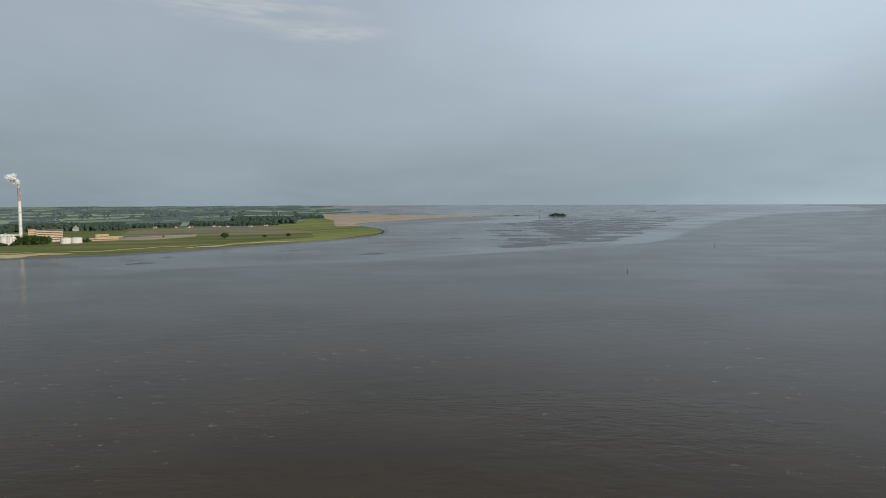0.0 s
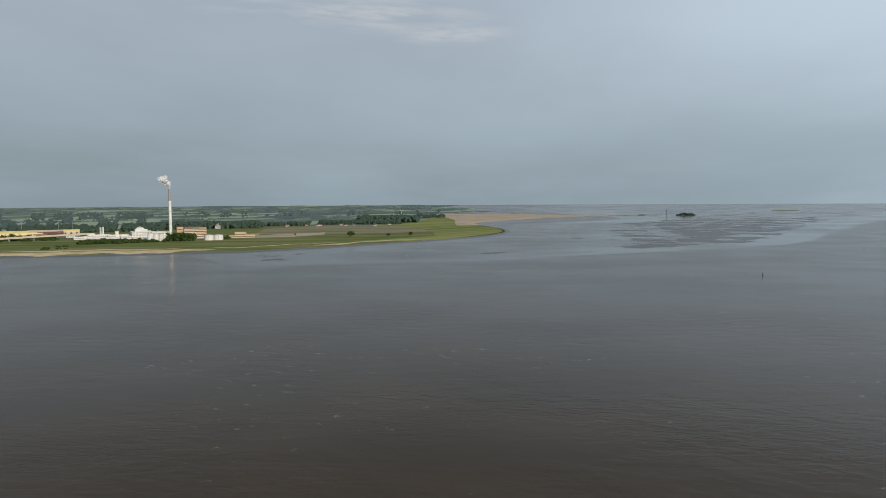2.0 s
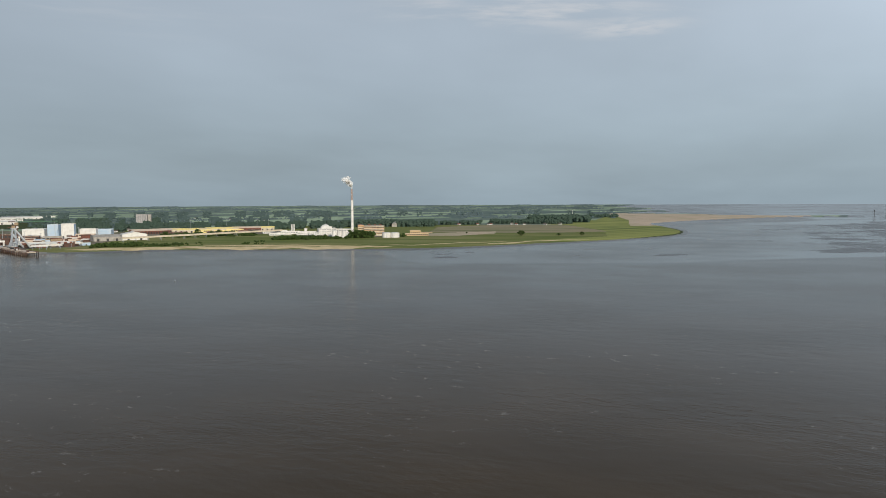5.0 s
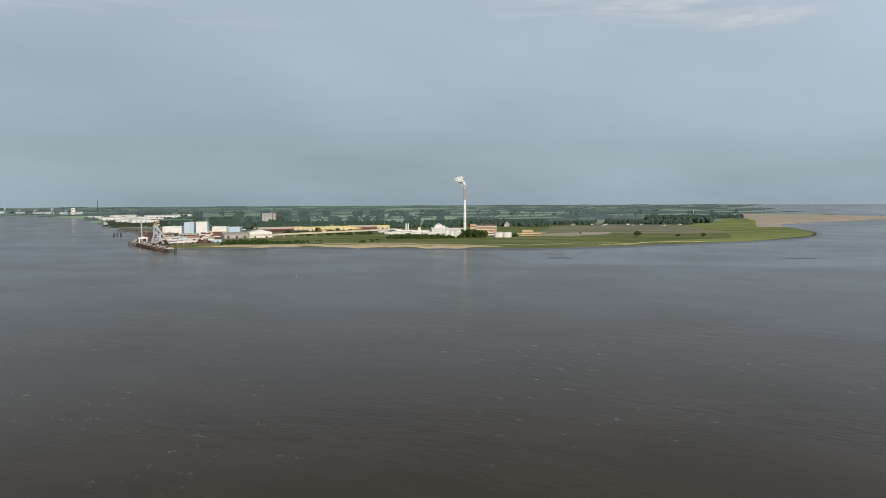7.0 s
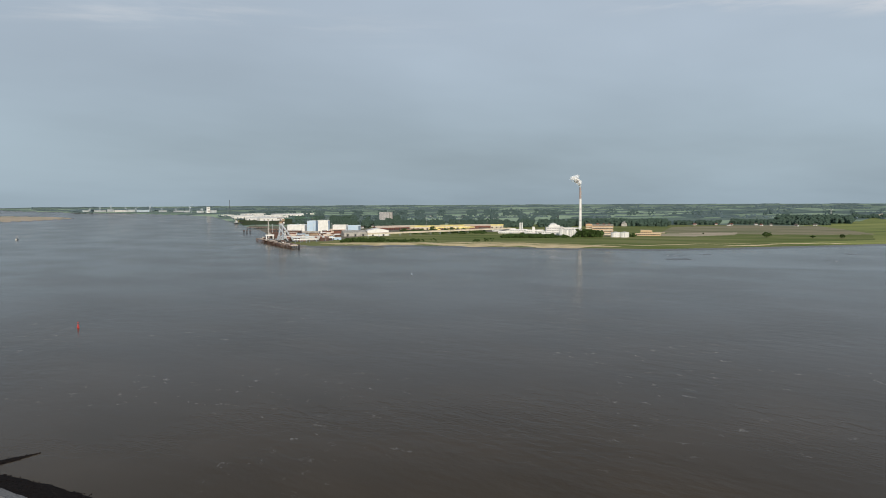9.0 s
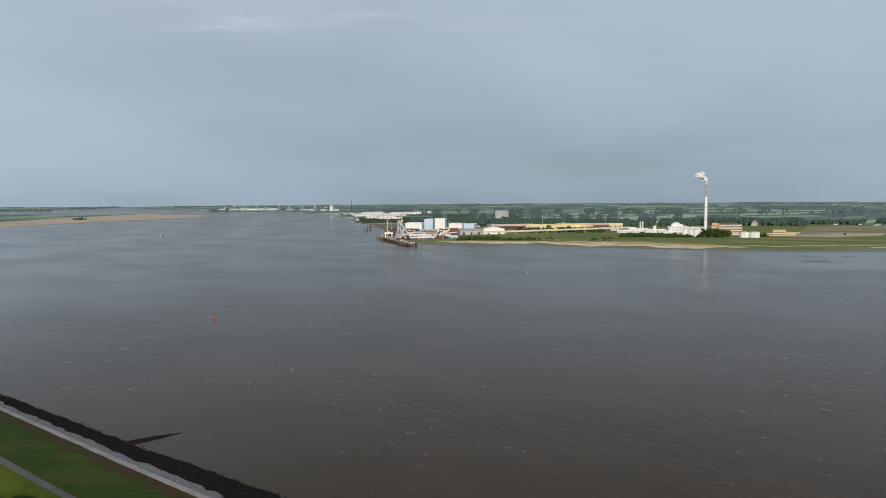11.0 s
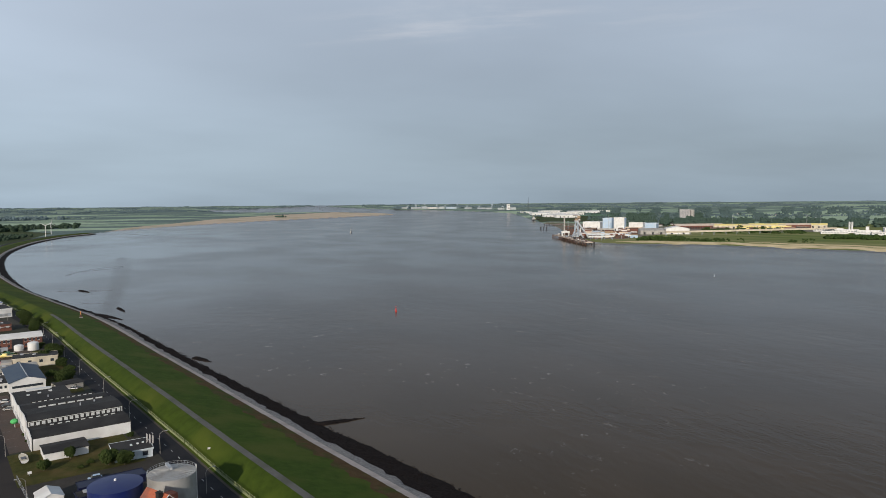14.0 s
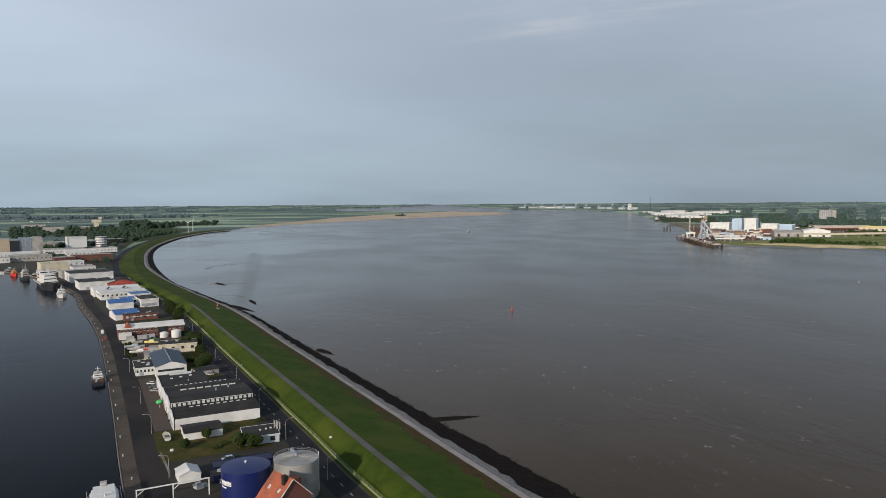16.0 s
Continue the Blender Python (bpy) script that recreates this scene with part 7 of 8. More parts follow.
part("frame_edge", Solid().box(-0.6, -0.8, 0, 1.2, -0.1, 26).box(32.8, -0.8, 0, 34.6, -0.1, 26).box(-0.6, -0.8, 24.6, 34.6, -0.1, 26), white_metal, wb)
cy = thing("round_tower", at(-1540, -334, 0), "round white office tower with dark window rings", "tower")
for k in range(5):
    part("storey", Solid().cyl(0, 0, k * 4.6, k * 4.6 + 3.0, 11, n=32), white_metal, cy)
    part("window_ring", Solid().cyl(0, 0, k * 4.6 + 3.0, (k + 1) * 4.6, 10.4, n=32), pane_m, cy)
part("roof", Solid().cyl(0, 0, 23, 24, 11.2, n=32), white_metal, cy)
for i, (x, y, w2, d2, h2, m2, lab) in enumerate(((-1385, -395, 120, 50, 8, white_metal, "long low white market hall"), (-1330, -345, 50, 40, 7, white_metal, "white hall with a shallow roof"), (-1225, -400, 60, 40, 9, conc_m, "grey harbour shed near the cutters"), (-1300, -470, 90, 40, 8, white_metal, "long white hall on the quay"), (-1190, -450, 60, 30, 8, wall_white, "white quay building with windows"),
                                             (-1600, -470, 120, 50, 10, conc_m, "grey warehouse behind the docks"), (-1700, -420, 100, 40, 9, roof_dark, "dark-roofed warehouse behind the docks"), (-1090, -300, 40, 26, 8, wall_white, "white harbour office near the quay"))):
    box_house("harbour_hall", local(x, y, 108 + i), w2, d2, h2, m2, m2 if i % 2 else conc_m, lab, 1, 6, 2, seed=20 + i)
for i, (x, y, h2, w2) in enumerate(((-2450, -700, 16, 60), (-2900, -900, 12, 80))):
    box_house("far_building", local(x, y, 104), w2, 20, h2, conc_m, conc_m, "pale building among the trees upstream", 1, 6, 0, seed=52 + i)
wt = thing("mill_tower", at(-2760, -612, 102), "cream mill tower with a broad flat head", "tower")
part("stem", Solid().box(-8, -6, 0, 8, 6, 22), cream_m, wt)
part("head", Solid().box(-15, -8, 22.01, 17, 8, 32), cream_m, wt)
part("turret", Solid().box(8, -5, 34.01, 18, 5, 42), cream_m, wt)
part("low_wing", Solid().box(-60, -6, 0, -8.1, 6, 9), conc_m, wt)

# ---- tanks, house and yard by the road ----
def big_tank(name, x, y, r, h, mat, label, ribs):
    t = thing(name, at(x, y, 100), label, "tank")
    part("shell", Solid().cyl(0, 0, 0, h, r, n=64), mat, t)
    part("roof", Solid().cone(0, 0, h + 0.01, h + r * 0.14, r + 0.05, 64), mat, t)
    part("foundation", Solid().cyl(0, 0, -0.02, 0.15, r + 0.12, n=48), roof_dark, t)
    for z in np.linspace(h / 5, h, 5):
        part("shell_ring", Solid().cyl(0, 0, z - 0.06, z + 0.02, r + 0.07, n=64, cap=False), mat, t)
    if ribs:
        for i in range(28):
            a = i * 2 * math.pi / 28
            part("roof_rib", Solid().tube((0.9 * math.cos(a), 0.9 * math.sin(a), h + r * 0.125), (r * math.cos(a), r * math.sin(a), h + 0.06), 0.07, 4), mat, t)
        rail_ = Solid()
        for i in range(40):
            a, b = i * 2 * math.pi / 40, (i + 1) * 2 * math.pi / 40
            p, q = (r * math.cos(a), r * math.sin(a)), (r * math.cos(b), r * math.sin(b))
            rail_.tube((*p, h), (*p, h + 1.05), 0.035, 4)
            for z in (0.55, 1.05):
                rail_.tube((*p, h + z), (*q, h + z), 0.03, 4)
        part("railing", rail_, grey_metal, t)
        part("vent", Solid().cyl(0, 0, h + r * 0.13, h + r * 0.13 + 0.7, 0.5, n=12), grey_metal, t)
        part("walkway", Solid().box(-0.5, 0, h + 0.2, 0.5, r - 0.2, h + 0.9), grey_metal, t)
        part("ladder", Solid().box(r + 0.05, -0.3, 0, r + 0.3, 0.3, h + 1), white_metal, t)
    else:
        part("vent", Solid().cyl(0, 0, h + r * 0.13, h + r * 0.13 + 0.6, 0.35, n=10), white_metal, t)
        # unreadable white lettering, as bars
        for k, wd in enumerate((0.5, 0.5, 0.6, 0.5, 0.5, 0.5)):
            a0 = radians(-170 + 6.3 * k)
            a1 = a0 + wd * 0.2
            v = [((r + 0.05) * math.cos(q), (r + 0.05) * math.sin(q), z) for z in (h - 4.0, h - 2.5 - 0.15 * (k % 2)) for q in (a0, (a0 + a1) / 2, a1)]
            part("letter_bar", Solid().add(v, [(0, 1, 4, 3), (1, 2, 5, 4)]), wall_white, t)
        a0, a1 = radians(-168), radians(-148)
        v = [((r + 0.05) * math.cos(q), (r + 0.05) * math.sin(q), z) for z in (h - 4.9, h - 4.5) for q in (a0, (a0 + a1) / 2, a1)]
        part("letter_bar", Solid().add(v, [(0, 1, 4, 3), (1, 2, 5, 4)]), wall_white, t)
    return t


big_tank("grey_tank", -218.5, 6.3, 6.9, 11.7, tank_grey, "large grey steel storage tank with a ribbed roof", True)
big_tank("blue_tank", -224.0, -9.2, 7.6, 8.8, navy_m, "large navy-blue storage tank with white lettering bars", False)


def red_house():
    t = thing("red_roof_house", near(14.8, -109.0, 20), "house with a steep orange-red tiled roof", "house")
    part("wall", Solid().house(0, 0, 12.6, 9, 0, 6.6, 12.8, "y"), brick_m, t)
    rf = part("roof", Solid().gable(0, 0, 12.6, 9, 6.6, 12.8, 0.45, 0.25, "y"), tile_m, t)
    # courses of tiles on both slopes
    for k in range(1, 15):
        f = k / 15
        for sx in (1, -1):
            x = 6.3 - sx * (6.6 * f)
            z = 13.07 - (13.07 - 6.5) * f
            part("tile_course", Solid().tube((x, -0.42, z), (x, 9.42, z), 0.06, 4), tile_m, rf)
    part("verge_board", Solid().tube((-0.4, -0.5, 6.4), (6.3, -0.5, 13.0), 0.13, 4).tube((13.0, -0.5, 6.4), (6.3, -0.5, 13.0), 0.13, 4), wall_white, t)
    part("dormer", Solid().box(8.6, 3.2, 8.2, 11.6, 6.4, 11.0), tile_m, t)
    part("dormer_window", Solid().box(11.6, 3.6, 9.0, 11.68, 6.0, 10.6), pane_m, t)
    ch = part("chimney", Solid().box(4.3, 1.2, 9.6, 5.6, 2.6, 13.6), roof_dark, t)
    part("cap", Solid().box(4.2, 1.1, 13.6, 5.7, 2.7, 13.8), roof_dark, ch)
    for y in (1.6, 6.4):
        part("roof_window", Solid().add([(2.6, y, 9.42), (2.6, y + 0.9, 9.42), (3.5, y + 0.9, 10.30), (3.5, y, 10.30)], [(0, 1, 2, 3)]), skylight_m, t)
    for x in (3.0, 8.2):
        part("window", Solid().box(x, -0.07, 1.2, x + 1.4, 0.05, 2.8), pane_m, t)


red_house()
box_house("navy_container_row", near(6.5, -60), 19.5, 5.5, 2.5, navy_dark, navy_dark, "row of navy-blue containers behind the tank", 0, 3, 0, doors=2)
box_house("navy_container_row", near(5, -68, 4), 9, 5, 2.6, navy_dark, roof_dark, "navy-blue plant container beside the tank", 0, 3, 1, doors=1)
tent = thing("marquee", near(-5.2, -62.5, 2), "small white frame tent in the yard", "tent")
part("canopy", Solid().gable(0, 0, 7, 8, 2.6, 4.0, 0.2, 0.08, "y"), wall_white, tent)
part("side", Solid().house(0.05, 0.05, 6.95, 7.95, 0, 2.6, 3.95, "y"), wall_white, tent)
gan = thing("height_gauge_portal", near(-18.6, -75), "white steel height portal over the quay road", "portal")
part("beam", Solid().box(-0.2, -0.15, 5.25, 21.2, 0.15, 5.6), white_metal, gan)
for x in (0.0, 10.4, 21.0):
    part("post", Solid().box(x - 0.16, -0.16, 0, x + 0.16, 0.16, 5.25), white_metal, gan)
part("brace", Solid().tube((0, 0, 3.6), (2.2, 0, 5.2), 0.12).tube((10.4, 0, 3.6), (12.4, 0, 5.2), 0.12), white_metal, gan)
mach = thing("pallet_stack", near(-0.5, -70, 20), "grey machine parts stacked in the yard", "machinery")
for x, y, z, a, b, c in ((0, 0, 0, 2.4, 3, 1.2), (0.3, 0.5, 1.22, 1.4, 1.2, 0.8), (2.8, 0.3, 0, 1.2, 2, 0.9)):
    part("crate", Solid().box(x, y, z, x + a, y + b, z + c), grey_metal, mach)


def patch(name, x0, y0, x1, y1, z, mat, label, cat):
    s = Solid().add([(x0, y0, z), (x1, y0, z), (x1, y1, z), (x0, y1, z)], [(0, 1, 2, 3)])
    ob = part(name, s, mat)
    ob.matrix_basis = NEAR
    return tagged(ob, label, cat, kind="structure")


patch("yard_setts", -10.5, -2, 0, 92, 0.03, cobble_m, "reddish paved yard in front of the warehouses", "pavement")
bay_paint = surface("worn_bay_paint", (0.12, 0.10, 0.09), (0.19, 0.165, 0.15), 1.5, 0.85, c3=(0.08, 0.065, 0.055), scale3=0.5)
setts = bpy.data.objects["yard_setts"]
for y in (6, 17, 28, 46, 57, 68):
    part("bay_line", Solid().box(-9.8, y, 0.034, -3.4, y + 0.16, 0.046), bay_paint, setts)
patch("lawn", -8.5, -40, 31, -4, 0.05, yard_grass, "patchy green lawn round the site office", "lawn")
patch("lawn", 16, 76, 31, 150, 0.05, yard_grass, "grass strip behind the road", "lawn")
patch("lawn", 22.0, 150, 33, 200, 0.05, yard_grass, "grass strip behind the road", "lawn")
patch("works_yard", -7.5, -86, 30, -41, 0.035, ground_m, "dark asphalt tank yard", "pavement")
patch("boatyard_ground", -8, 150, 22, 214, 0.04, cobble_m, "weedy reddish boatyard ground", "pavement")

for i, (x, y, r, h) in enumerate(((9.7, -21.4, 2.0, 4.6), (0.4, -28.3, 2.2, 3.8), (19.3, -36.5, 3.4, 5.6), (23.9, -39.5, 3.0, 5.0), (14.5, -31, 1.3, 1.6), (11, -34, 1.1, 1.3), (32.5, -10, 1.6, 2.0), (24, 97.8, 3.6, 5.4), (27, 104, 3.2, 5), (21, 90, 2.6, 3.6), (22, 118, 3.0, 4), (30, 140, 3.0, 4), (24.5, 160, 4.5, 7), (28, 168, 3.6, 6), (35, 296, 4.6, 7.5), (33, 285, 4.2, 7), (31.5, 275, 3.6, 6),
                                  (30, 306, 4, 7), (33, 330, 5, 8), (32, 350, 4.5, 7), (26, 230, 2.6, 4), (29, 224, 2.2, 3.4), (12, 190, 1.6, 2), (-6.5, 150, 1.8, 2.4), (-6.8, 185, 1.3, 3.4), (-0.5, 8, 1.0, 1.4), (-0.8, 18, 0.9, 1.2))):
    bush("yard_tree" if h > 2.5 else "yard_shrub", near(x, y), r, h, "leafy green tree in the yard" if h > 2.5 else "low green shrub in the yard", 100 + i, leaf_near, True, 1100 if i < 6 else 600)
for i, (x, y, r, h) in enumerate(((-1160, -245, 7, 11), (-1135, -255, 6, 10), (-1120, -235, 7, 11), (-1240, -330, 8, 11), (-1265, -350, 8, 12), (-1290, -362, 8, 11), (-1010, -215, 6, 9), (-960, -200, 6, 9), (-1130, -310, 5, 8), (-1420, -330, 9, 12), (-1450, -310, 9, 12), (-1560, -350, 10, 13), (-1620, -380, 10, 13))):
    bush("dock_tree", at(x, y, 0), r, h, "broad dark green tree among harbour sheds", 300 + i, leaf_far, True, 200)


# ---- lamps, fence, kerb things ----
def street_lamp():
    t = thing("street_lamp", near(38.9, -81.9), "tall grey street lamp with a curved arm", "street lamp", "street lamps")
    part("pole", Solid().tube((0, 0, 0), (0, 0, 6.6), 0.085, 8, 0.055), conc_m, t)
    arm, pts = Solid(), [(0.0, 6.6), (0.15, 7.3), (0.6, 7.85), (1.3, 8.1), (2.3, 8.2)]
    for a, b in zip(pts, pts[1:]):
        arm.tube((a[0], 0, a[1]), (b[0], 0, b[1]), 0.05, 6)
    part("arm", arm, conc_m, t)
    part("lamp_head", Solid().box(2.2, -0.16, 8.08, 3.1, 0.16, 8.3, 0.08), grey_metal, t)
    return t


lamp = street_lamp()
for x, y in ((36.9, -36), (37.6, 14), (37.2, 64), (35.0, 115), (35.0, 165), (35.0, 212), (36, 262)):
    copy_thing(lamp, near(x, y))
for x, y in ((-8.9, -3.9), (-9.8, 43.3), (-10.8, 109.8), (-11, 160), (-7.5, -55)):
    copy_thing(lamp, near(x, y, 180))
for i in range(10):
    copy_thing(lamp, at(*(beside(72.6)[np.argmin(np.abs(DIKE[:, 0] + 640 + 46 * i))]), 108))

# fence at the foot of the dike: a pale low wall with posts and mesh
fl = DIKE + INLAND * foot_d[:, None]
fence = thing("dike_fence", pose(0, 0, 0), "long pale green fence at the foot of the dike", "fence")
mesh_panel, mesh_post = None, None
i = int(np.argmin(np.abs(DIKE[:, 0] + 150)))
while DIKE[i, 0] > -960:
    p, q = fl[i], fl[i + 1]
    d = q - p
    rz = math.degrees(math.atan2(d[1], d[0]))
    L = float(np.hypot(*d)) + 0.02
    if mesh_panel is None:
        s = Solid().box(0, -0.06, 0, L, 0.06, 0.9)
        for k in range(8):
            s.box(k * L / 8 + 0.2, -0.02, 0.9, k * L / 8 + 0.26, 0.02, 1.75)
        s.box(0, -0.03, 1.7, L, 0.03, 1.78)
        o = part("panel", s, fence_m, fence)
        mesh_panel = o.data
        o2 = part("post", Solid().box(-0.09, -0.09, 0, 0.09, 0.09, 1.95), fence_m, fence)
        mesh_post = o2.data
    else:
        o, o2 = new("panel", mesh_panel), new("post", mesh_post)
        o.parent = o2.parent = fence
    o.matrix_basis = o2.matrix_basis = pose(p[0], p[1], 4.02, 0, 0, rz)
    i += 1

# centre dashes on the road
road = bpy.data.objects["road"]
dash_mesh = None
i, k = int(np.argmin(np.abs(DIKE[:, 0] + 140))), 0.0
cl = DIKE + INLAND * (foot_d + 6.3)[:, None]
seg = np.concatenate([[0], np.cumsum(np.hypot(*np.diff(cl, axis=0).T))])
for s0 in np.arange(seg[i], seg[i] + 560, 8.6):
    p = np.array([np.interp(s0, seg, cl[:, c]) for c in (0, 1)])
    q = np.array([np.interp(s0 + 3, seg, cl[:, c]) for c in (0, 1)])
    if dash_mesh is None:
        o = part("dash", Solid().box(0, -0.075, 0, 2.2, 0.075, 0.012), paint_m, road)
        dash_mesh = o.data
    else:
        o = new("dash", dash_mesh)
        o.parent = road
    o.matrix_basis = pose(p[0], p[1], 4.104, 0, 0, math.degrees(math.atan2(q[1] - p[1], q[0] - p[0])))

bol = thing("bollard", at(-244.4, -46.6, 0), "pale painted quay bollard", "bollard", "quay bollards")
part("body", Solid().cyl(0, 0, 0, 0.65, 0.28, 0.24, 14), conc_m, bol)
part("cap", Solid().cyl(0, 0, 0.65, 0.85, 0.38, 0.34, 14), conc_m, bol)
for j in range(1, 26):
    k = int(np.argmin(np.abs(QUAY[:, 0] + 244 + 23.5 * j)))
    p = QUAY[k] + QIN[k] * 1.7
    copy_thing(bol, at(p[0], p[1], 0))
# timber fenders on the quay face
fen = thing("quay_fender", at(-250, -52, 0, 0), "dark timber fender on the quay wall", "fender", "quay fenders")
part("beam", Solid().box(-0.18, -0.25, 2.5, 0.18, 0.05, 4.0), dark_m, fen)
for j in range(0, 110):
    k = int(np.argmin(np.abs(QUAY[:, 0] + 215 + 6.4 * j)))
    p, d = QUAY[k], qt[k]
    m = at(p[0], p[1], math.degrees(math.atan2(d[1], d[0])) + 180, 0)
    if j:
        copy_thing(fen, m)
    else:
        fen.matrix_basis = m


def car(name, m, paint, label, L=4.3, Hh=1.45, van=False):
    """A car: sills and body, tapered glasshouse, wheels with rims, lights. Nose towards +y."""
    t = thing(name, m, label, "van" if van else "car")
    w = 0.88
    k = 0.52 if not van else 0.62
    part("body", Solid().box(-w, -L / 2, 0.3, w, L / 2, Hh * k, 0.18), paint, t)
    y0, y1 = (-L * 0.42, L * 0.22) if not van else (-L * 0.48, L * 0.30)
    g = part("cabin", Solid().add([(-w * .95, y0, Hh * k), (w * .95, y0, Hh * k), (w * .95, y1 + .35, Hh * k), (-w * .95, y1 + .35, Hh * k), (-w * .78, y0 + .25, Hh), (w * .78, y0 + .25, Hh), (w * .78, y1 - .2, Hh), (-w * .78, y1 - .2, Hh)],
                                  [(0, 1, 5, 4), (1, 2, 6, 5), (2, 3, 7, 6), (3, 0, 4, 7), (4, 5, 6, 7)]), paint if van else pane_m, t)
    part("roof", Solid().box(-w * .76, y0 + .28, Hh + 0.005, w * .76, y1 - .22, Hh + 0.05, 0.1), paint, g)
    if van:
        part("windscreen", Solid().add([(-w * .8, y1 + .36, Hh * k + .03), (w * .8, y1 + .36, Hh * k + .03), (w * .68, y1 - .14, Hh - .05), (-w * .68, y1 - .14, Hh - .05)], [(0, 1, 2, 3)]), pane_m, g)
    for x in (-w, w):
        for y in (-L * .3, L * .3):
            wl = part("wheel", Solid().tube((x - 0.1, y, 0.32), (x + 0.1, y, 0.32), 0.32, 14), rubber_m, t)
            part("rim", Solid().tube((x - 0.11, y, 0.32), (x + 0.11, y, 0.32), 0.18, 10), grey_metal, wl)
    for x in (-w * .7, w * .7):
        part("headlight", Solid().box(x - .14, L / 2 - .02, .55, x + .14, L / 2 + .02, .7), skylight_m, t)
        part("tail_light", Solid().box(x - .14, -L / 2 - .02, .55, x + .14, -L / 2 + .02, .7), red_m, t)
    return t


car("van", at(-530, -116.5, 105, 4.06), white_metal, "white delivery van parked on the quay", 5.6, 2.5, True)
car("car", at(-506, -109.5, 105, 4.06), red_m, "red car parked on the quay", 4.4, 1.7)
car("car", near(-2.6, 78, 60, 0.04), white_metal, "white car parked by the warehouses")
car("car", near(-2.4, 70, 64, 0.04), dark_m, "black car parked by the warehouses")
car("car", near(-2.2, 63, 62, 0.04), conc_m, "silver car parked by the warehouses")
car("car", near(13, -47.5, 88, 0.05), blue_m, "blue car parked in the tank yard")
for x, y, m2 in ((13, 86, white_metal), (24, 88, conc_m), (27, 84, white_metal), (17, 222 - 9, white_metal), (9, 302, white_metal), (14, 306, white_metal), (18, 300, conc_m)):
    car("car", near(x, y, 40 + x, 0.05), m2, "pale car parked between the sheds")
gt = thing("covered_stack", near(-2.2, 38.5), "green tarpaulin over a stack beside the warehouse", "stack")
part("tarpaulin", Solid().blob((0, 0, 1.0), 1.5, random.Random(4), 0.12, 0.75), tarp_green, gt)
part("pallet", Solid().box(-1.2, -1.2, 0, 1.2, 1.2, 0.3), bark_m, gt)
sc = thing("scrap_heap", near(-1.5, 33), "heap of grey scrap beside the warehouse", "heap")
r4 = random.Random(9)
for i in range(7):
    part("piece", Solid().box(r4.uniform(-1.2, 0.6), r4.uniform(-1.4, 0.8), 0, r4.uniform(0.7, 1.5), r4.uniform(0.9, 1.8), r4.uniform(0.4, 1.1)), (rust_m, grey_metal, conc_m)[i % 3], sc)
for k, (x, y) in enumerate(((35.2, -30.5), (35.9, -31.8), (36.5, -33.2))):
    fp = thing("flagpole", near(x - 1.5, y), "white flagpole with a hanging banner", "flagpole", "flagpoles at the office")
    part("pole", Solid().tube((0, 0, 0), (0, 0, 6.8), 0.07), white_metal, fp)
    part("banner", Solid().box(0.05, -0.02, 3.6, 0.5, 0.02, 6.4), conc_m, fp)
sg = thing("yard_sign", near(-4.1, -30.6), "small white sign board at the gate", "sign")
part("board", Solid().box(-0.6, -0.04, 0.7, 0.6, 0.04, 1.6), white_metal, sg)
part("post", Solid().box(-0.05, -0.03, 0, 0.05, 0.05, 0.8), grey_metal, sg)
gf = thing("gate_fence", near(-8, -33), "grey mesh gate fence beside the quay road", "fence")
for k in range(9):
    part("post", Solid().tube((0.12 * k, -2.6 * k, 0), (0.12 * k, -2.6 * k, 2.0), 0.05), grey_metal, gf)
part("rail", Solid().tube((0, 0, 1.95), (0.96, -20.8, 1.95), 0.04).tube((0, 0, 1.0), (0.96, -20.8, 1.0), 0.03).tube((0, 0, 0.15), (0.96, -20.8, 0.15), 0.03), grey_metal, gf)
dm = thing("dike_beacon", at(-619, -45, 105, 5.4), "small orange-brown beacon hut on the dike", "beacon")
part("plinth", Solid().box(-1.3, -1.3, -0.8, 1.3, 1.3, 0.5), conc_m, dm)
part("hut", Solid().box(-0.8, -0.8, 0.5, 0.8, 0.8, 2.4, 0.2), rust_m, dm)
part("lantern", Solid().cyl(0, 0, 2.4, 5.4, 0.3, 0.22, 12), orange_m, dm)
for x, y in ((-212.5, 36.0), (-262, 20.5), (-606, -52)):
    bx = thing("marker_board", at(x, y, 103, 5.0), "small white marker board on a post", "sign", "marker boards on the dike")
    part("post", Solid().tube((0, 0, -0.6), (0, 0, 1.4), 0.06), conc_m, bx)
    part("board", Solid().box(-0.5, -0.05, 1.2, 0.5, 0.05, 1.9), white_metal, bx)

# yachts laid up along the far end of the quay
mr = random.Random(31)
for i in range(16):
    k = int(np.argmin(np.abs(QUAY[:, 0] + 985 + 12 * i)))
    p = QUAY[k] + QIN[k] * (4 + 8 * (i % 3))
    L = mr.uniform(9, 15)
    boat("laid_up_boat", at(p[0], p[1], mr.uniform(-30, 30) + 70, 4.35), L, L * 0.3, (white_metal, wall_white, conc_m, white_metal, blue_m)[i % 5], "pale yacht laid up on the dock edge", mast=mr.choice((0, 0, 9)))
    t = thing("keel_block", at(p[0], p[1], 70), "timber keel blocks under a boat", "support", "keel blocks")
    part("block", Solid().box(-0.6, -L * .2, 0, 0.6, L * .2, 0.6), bark_m, t)
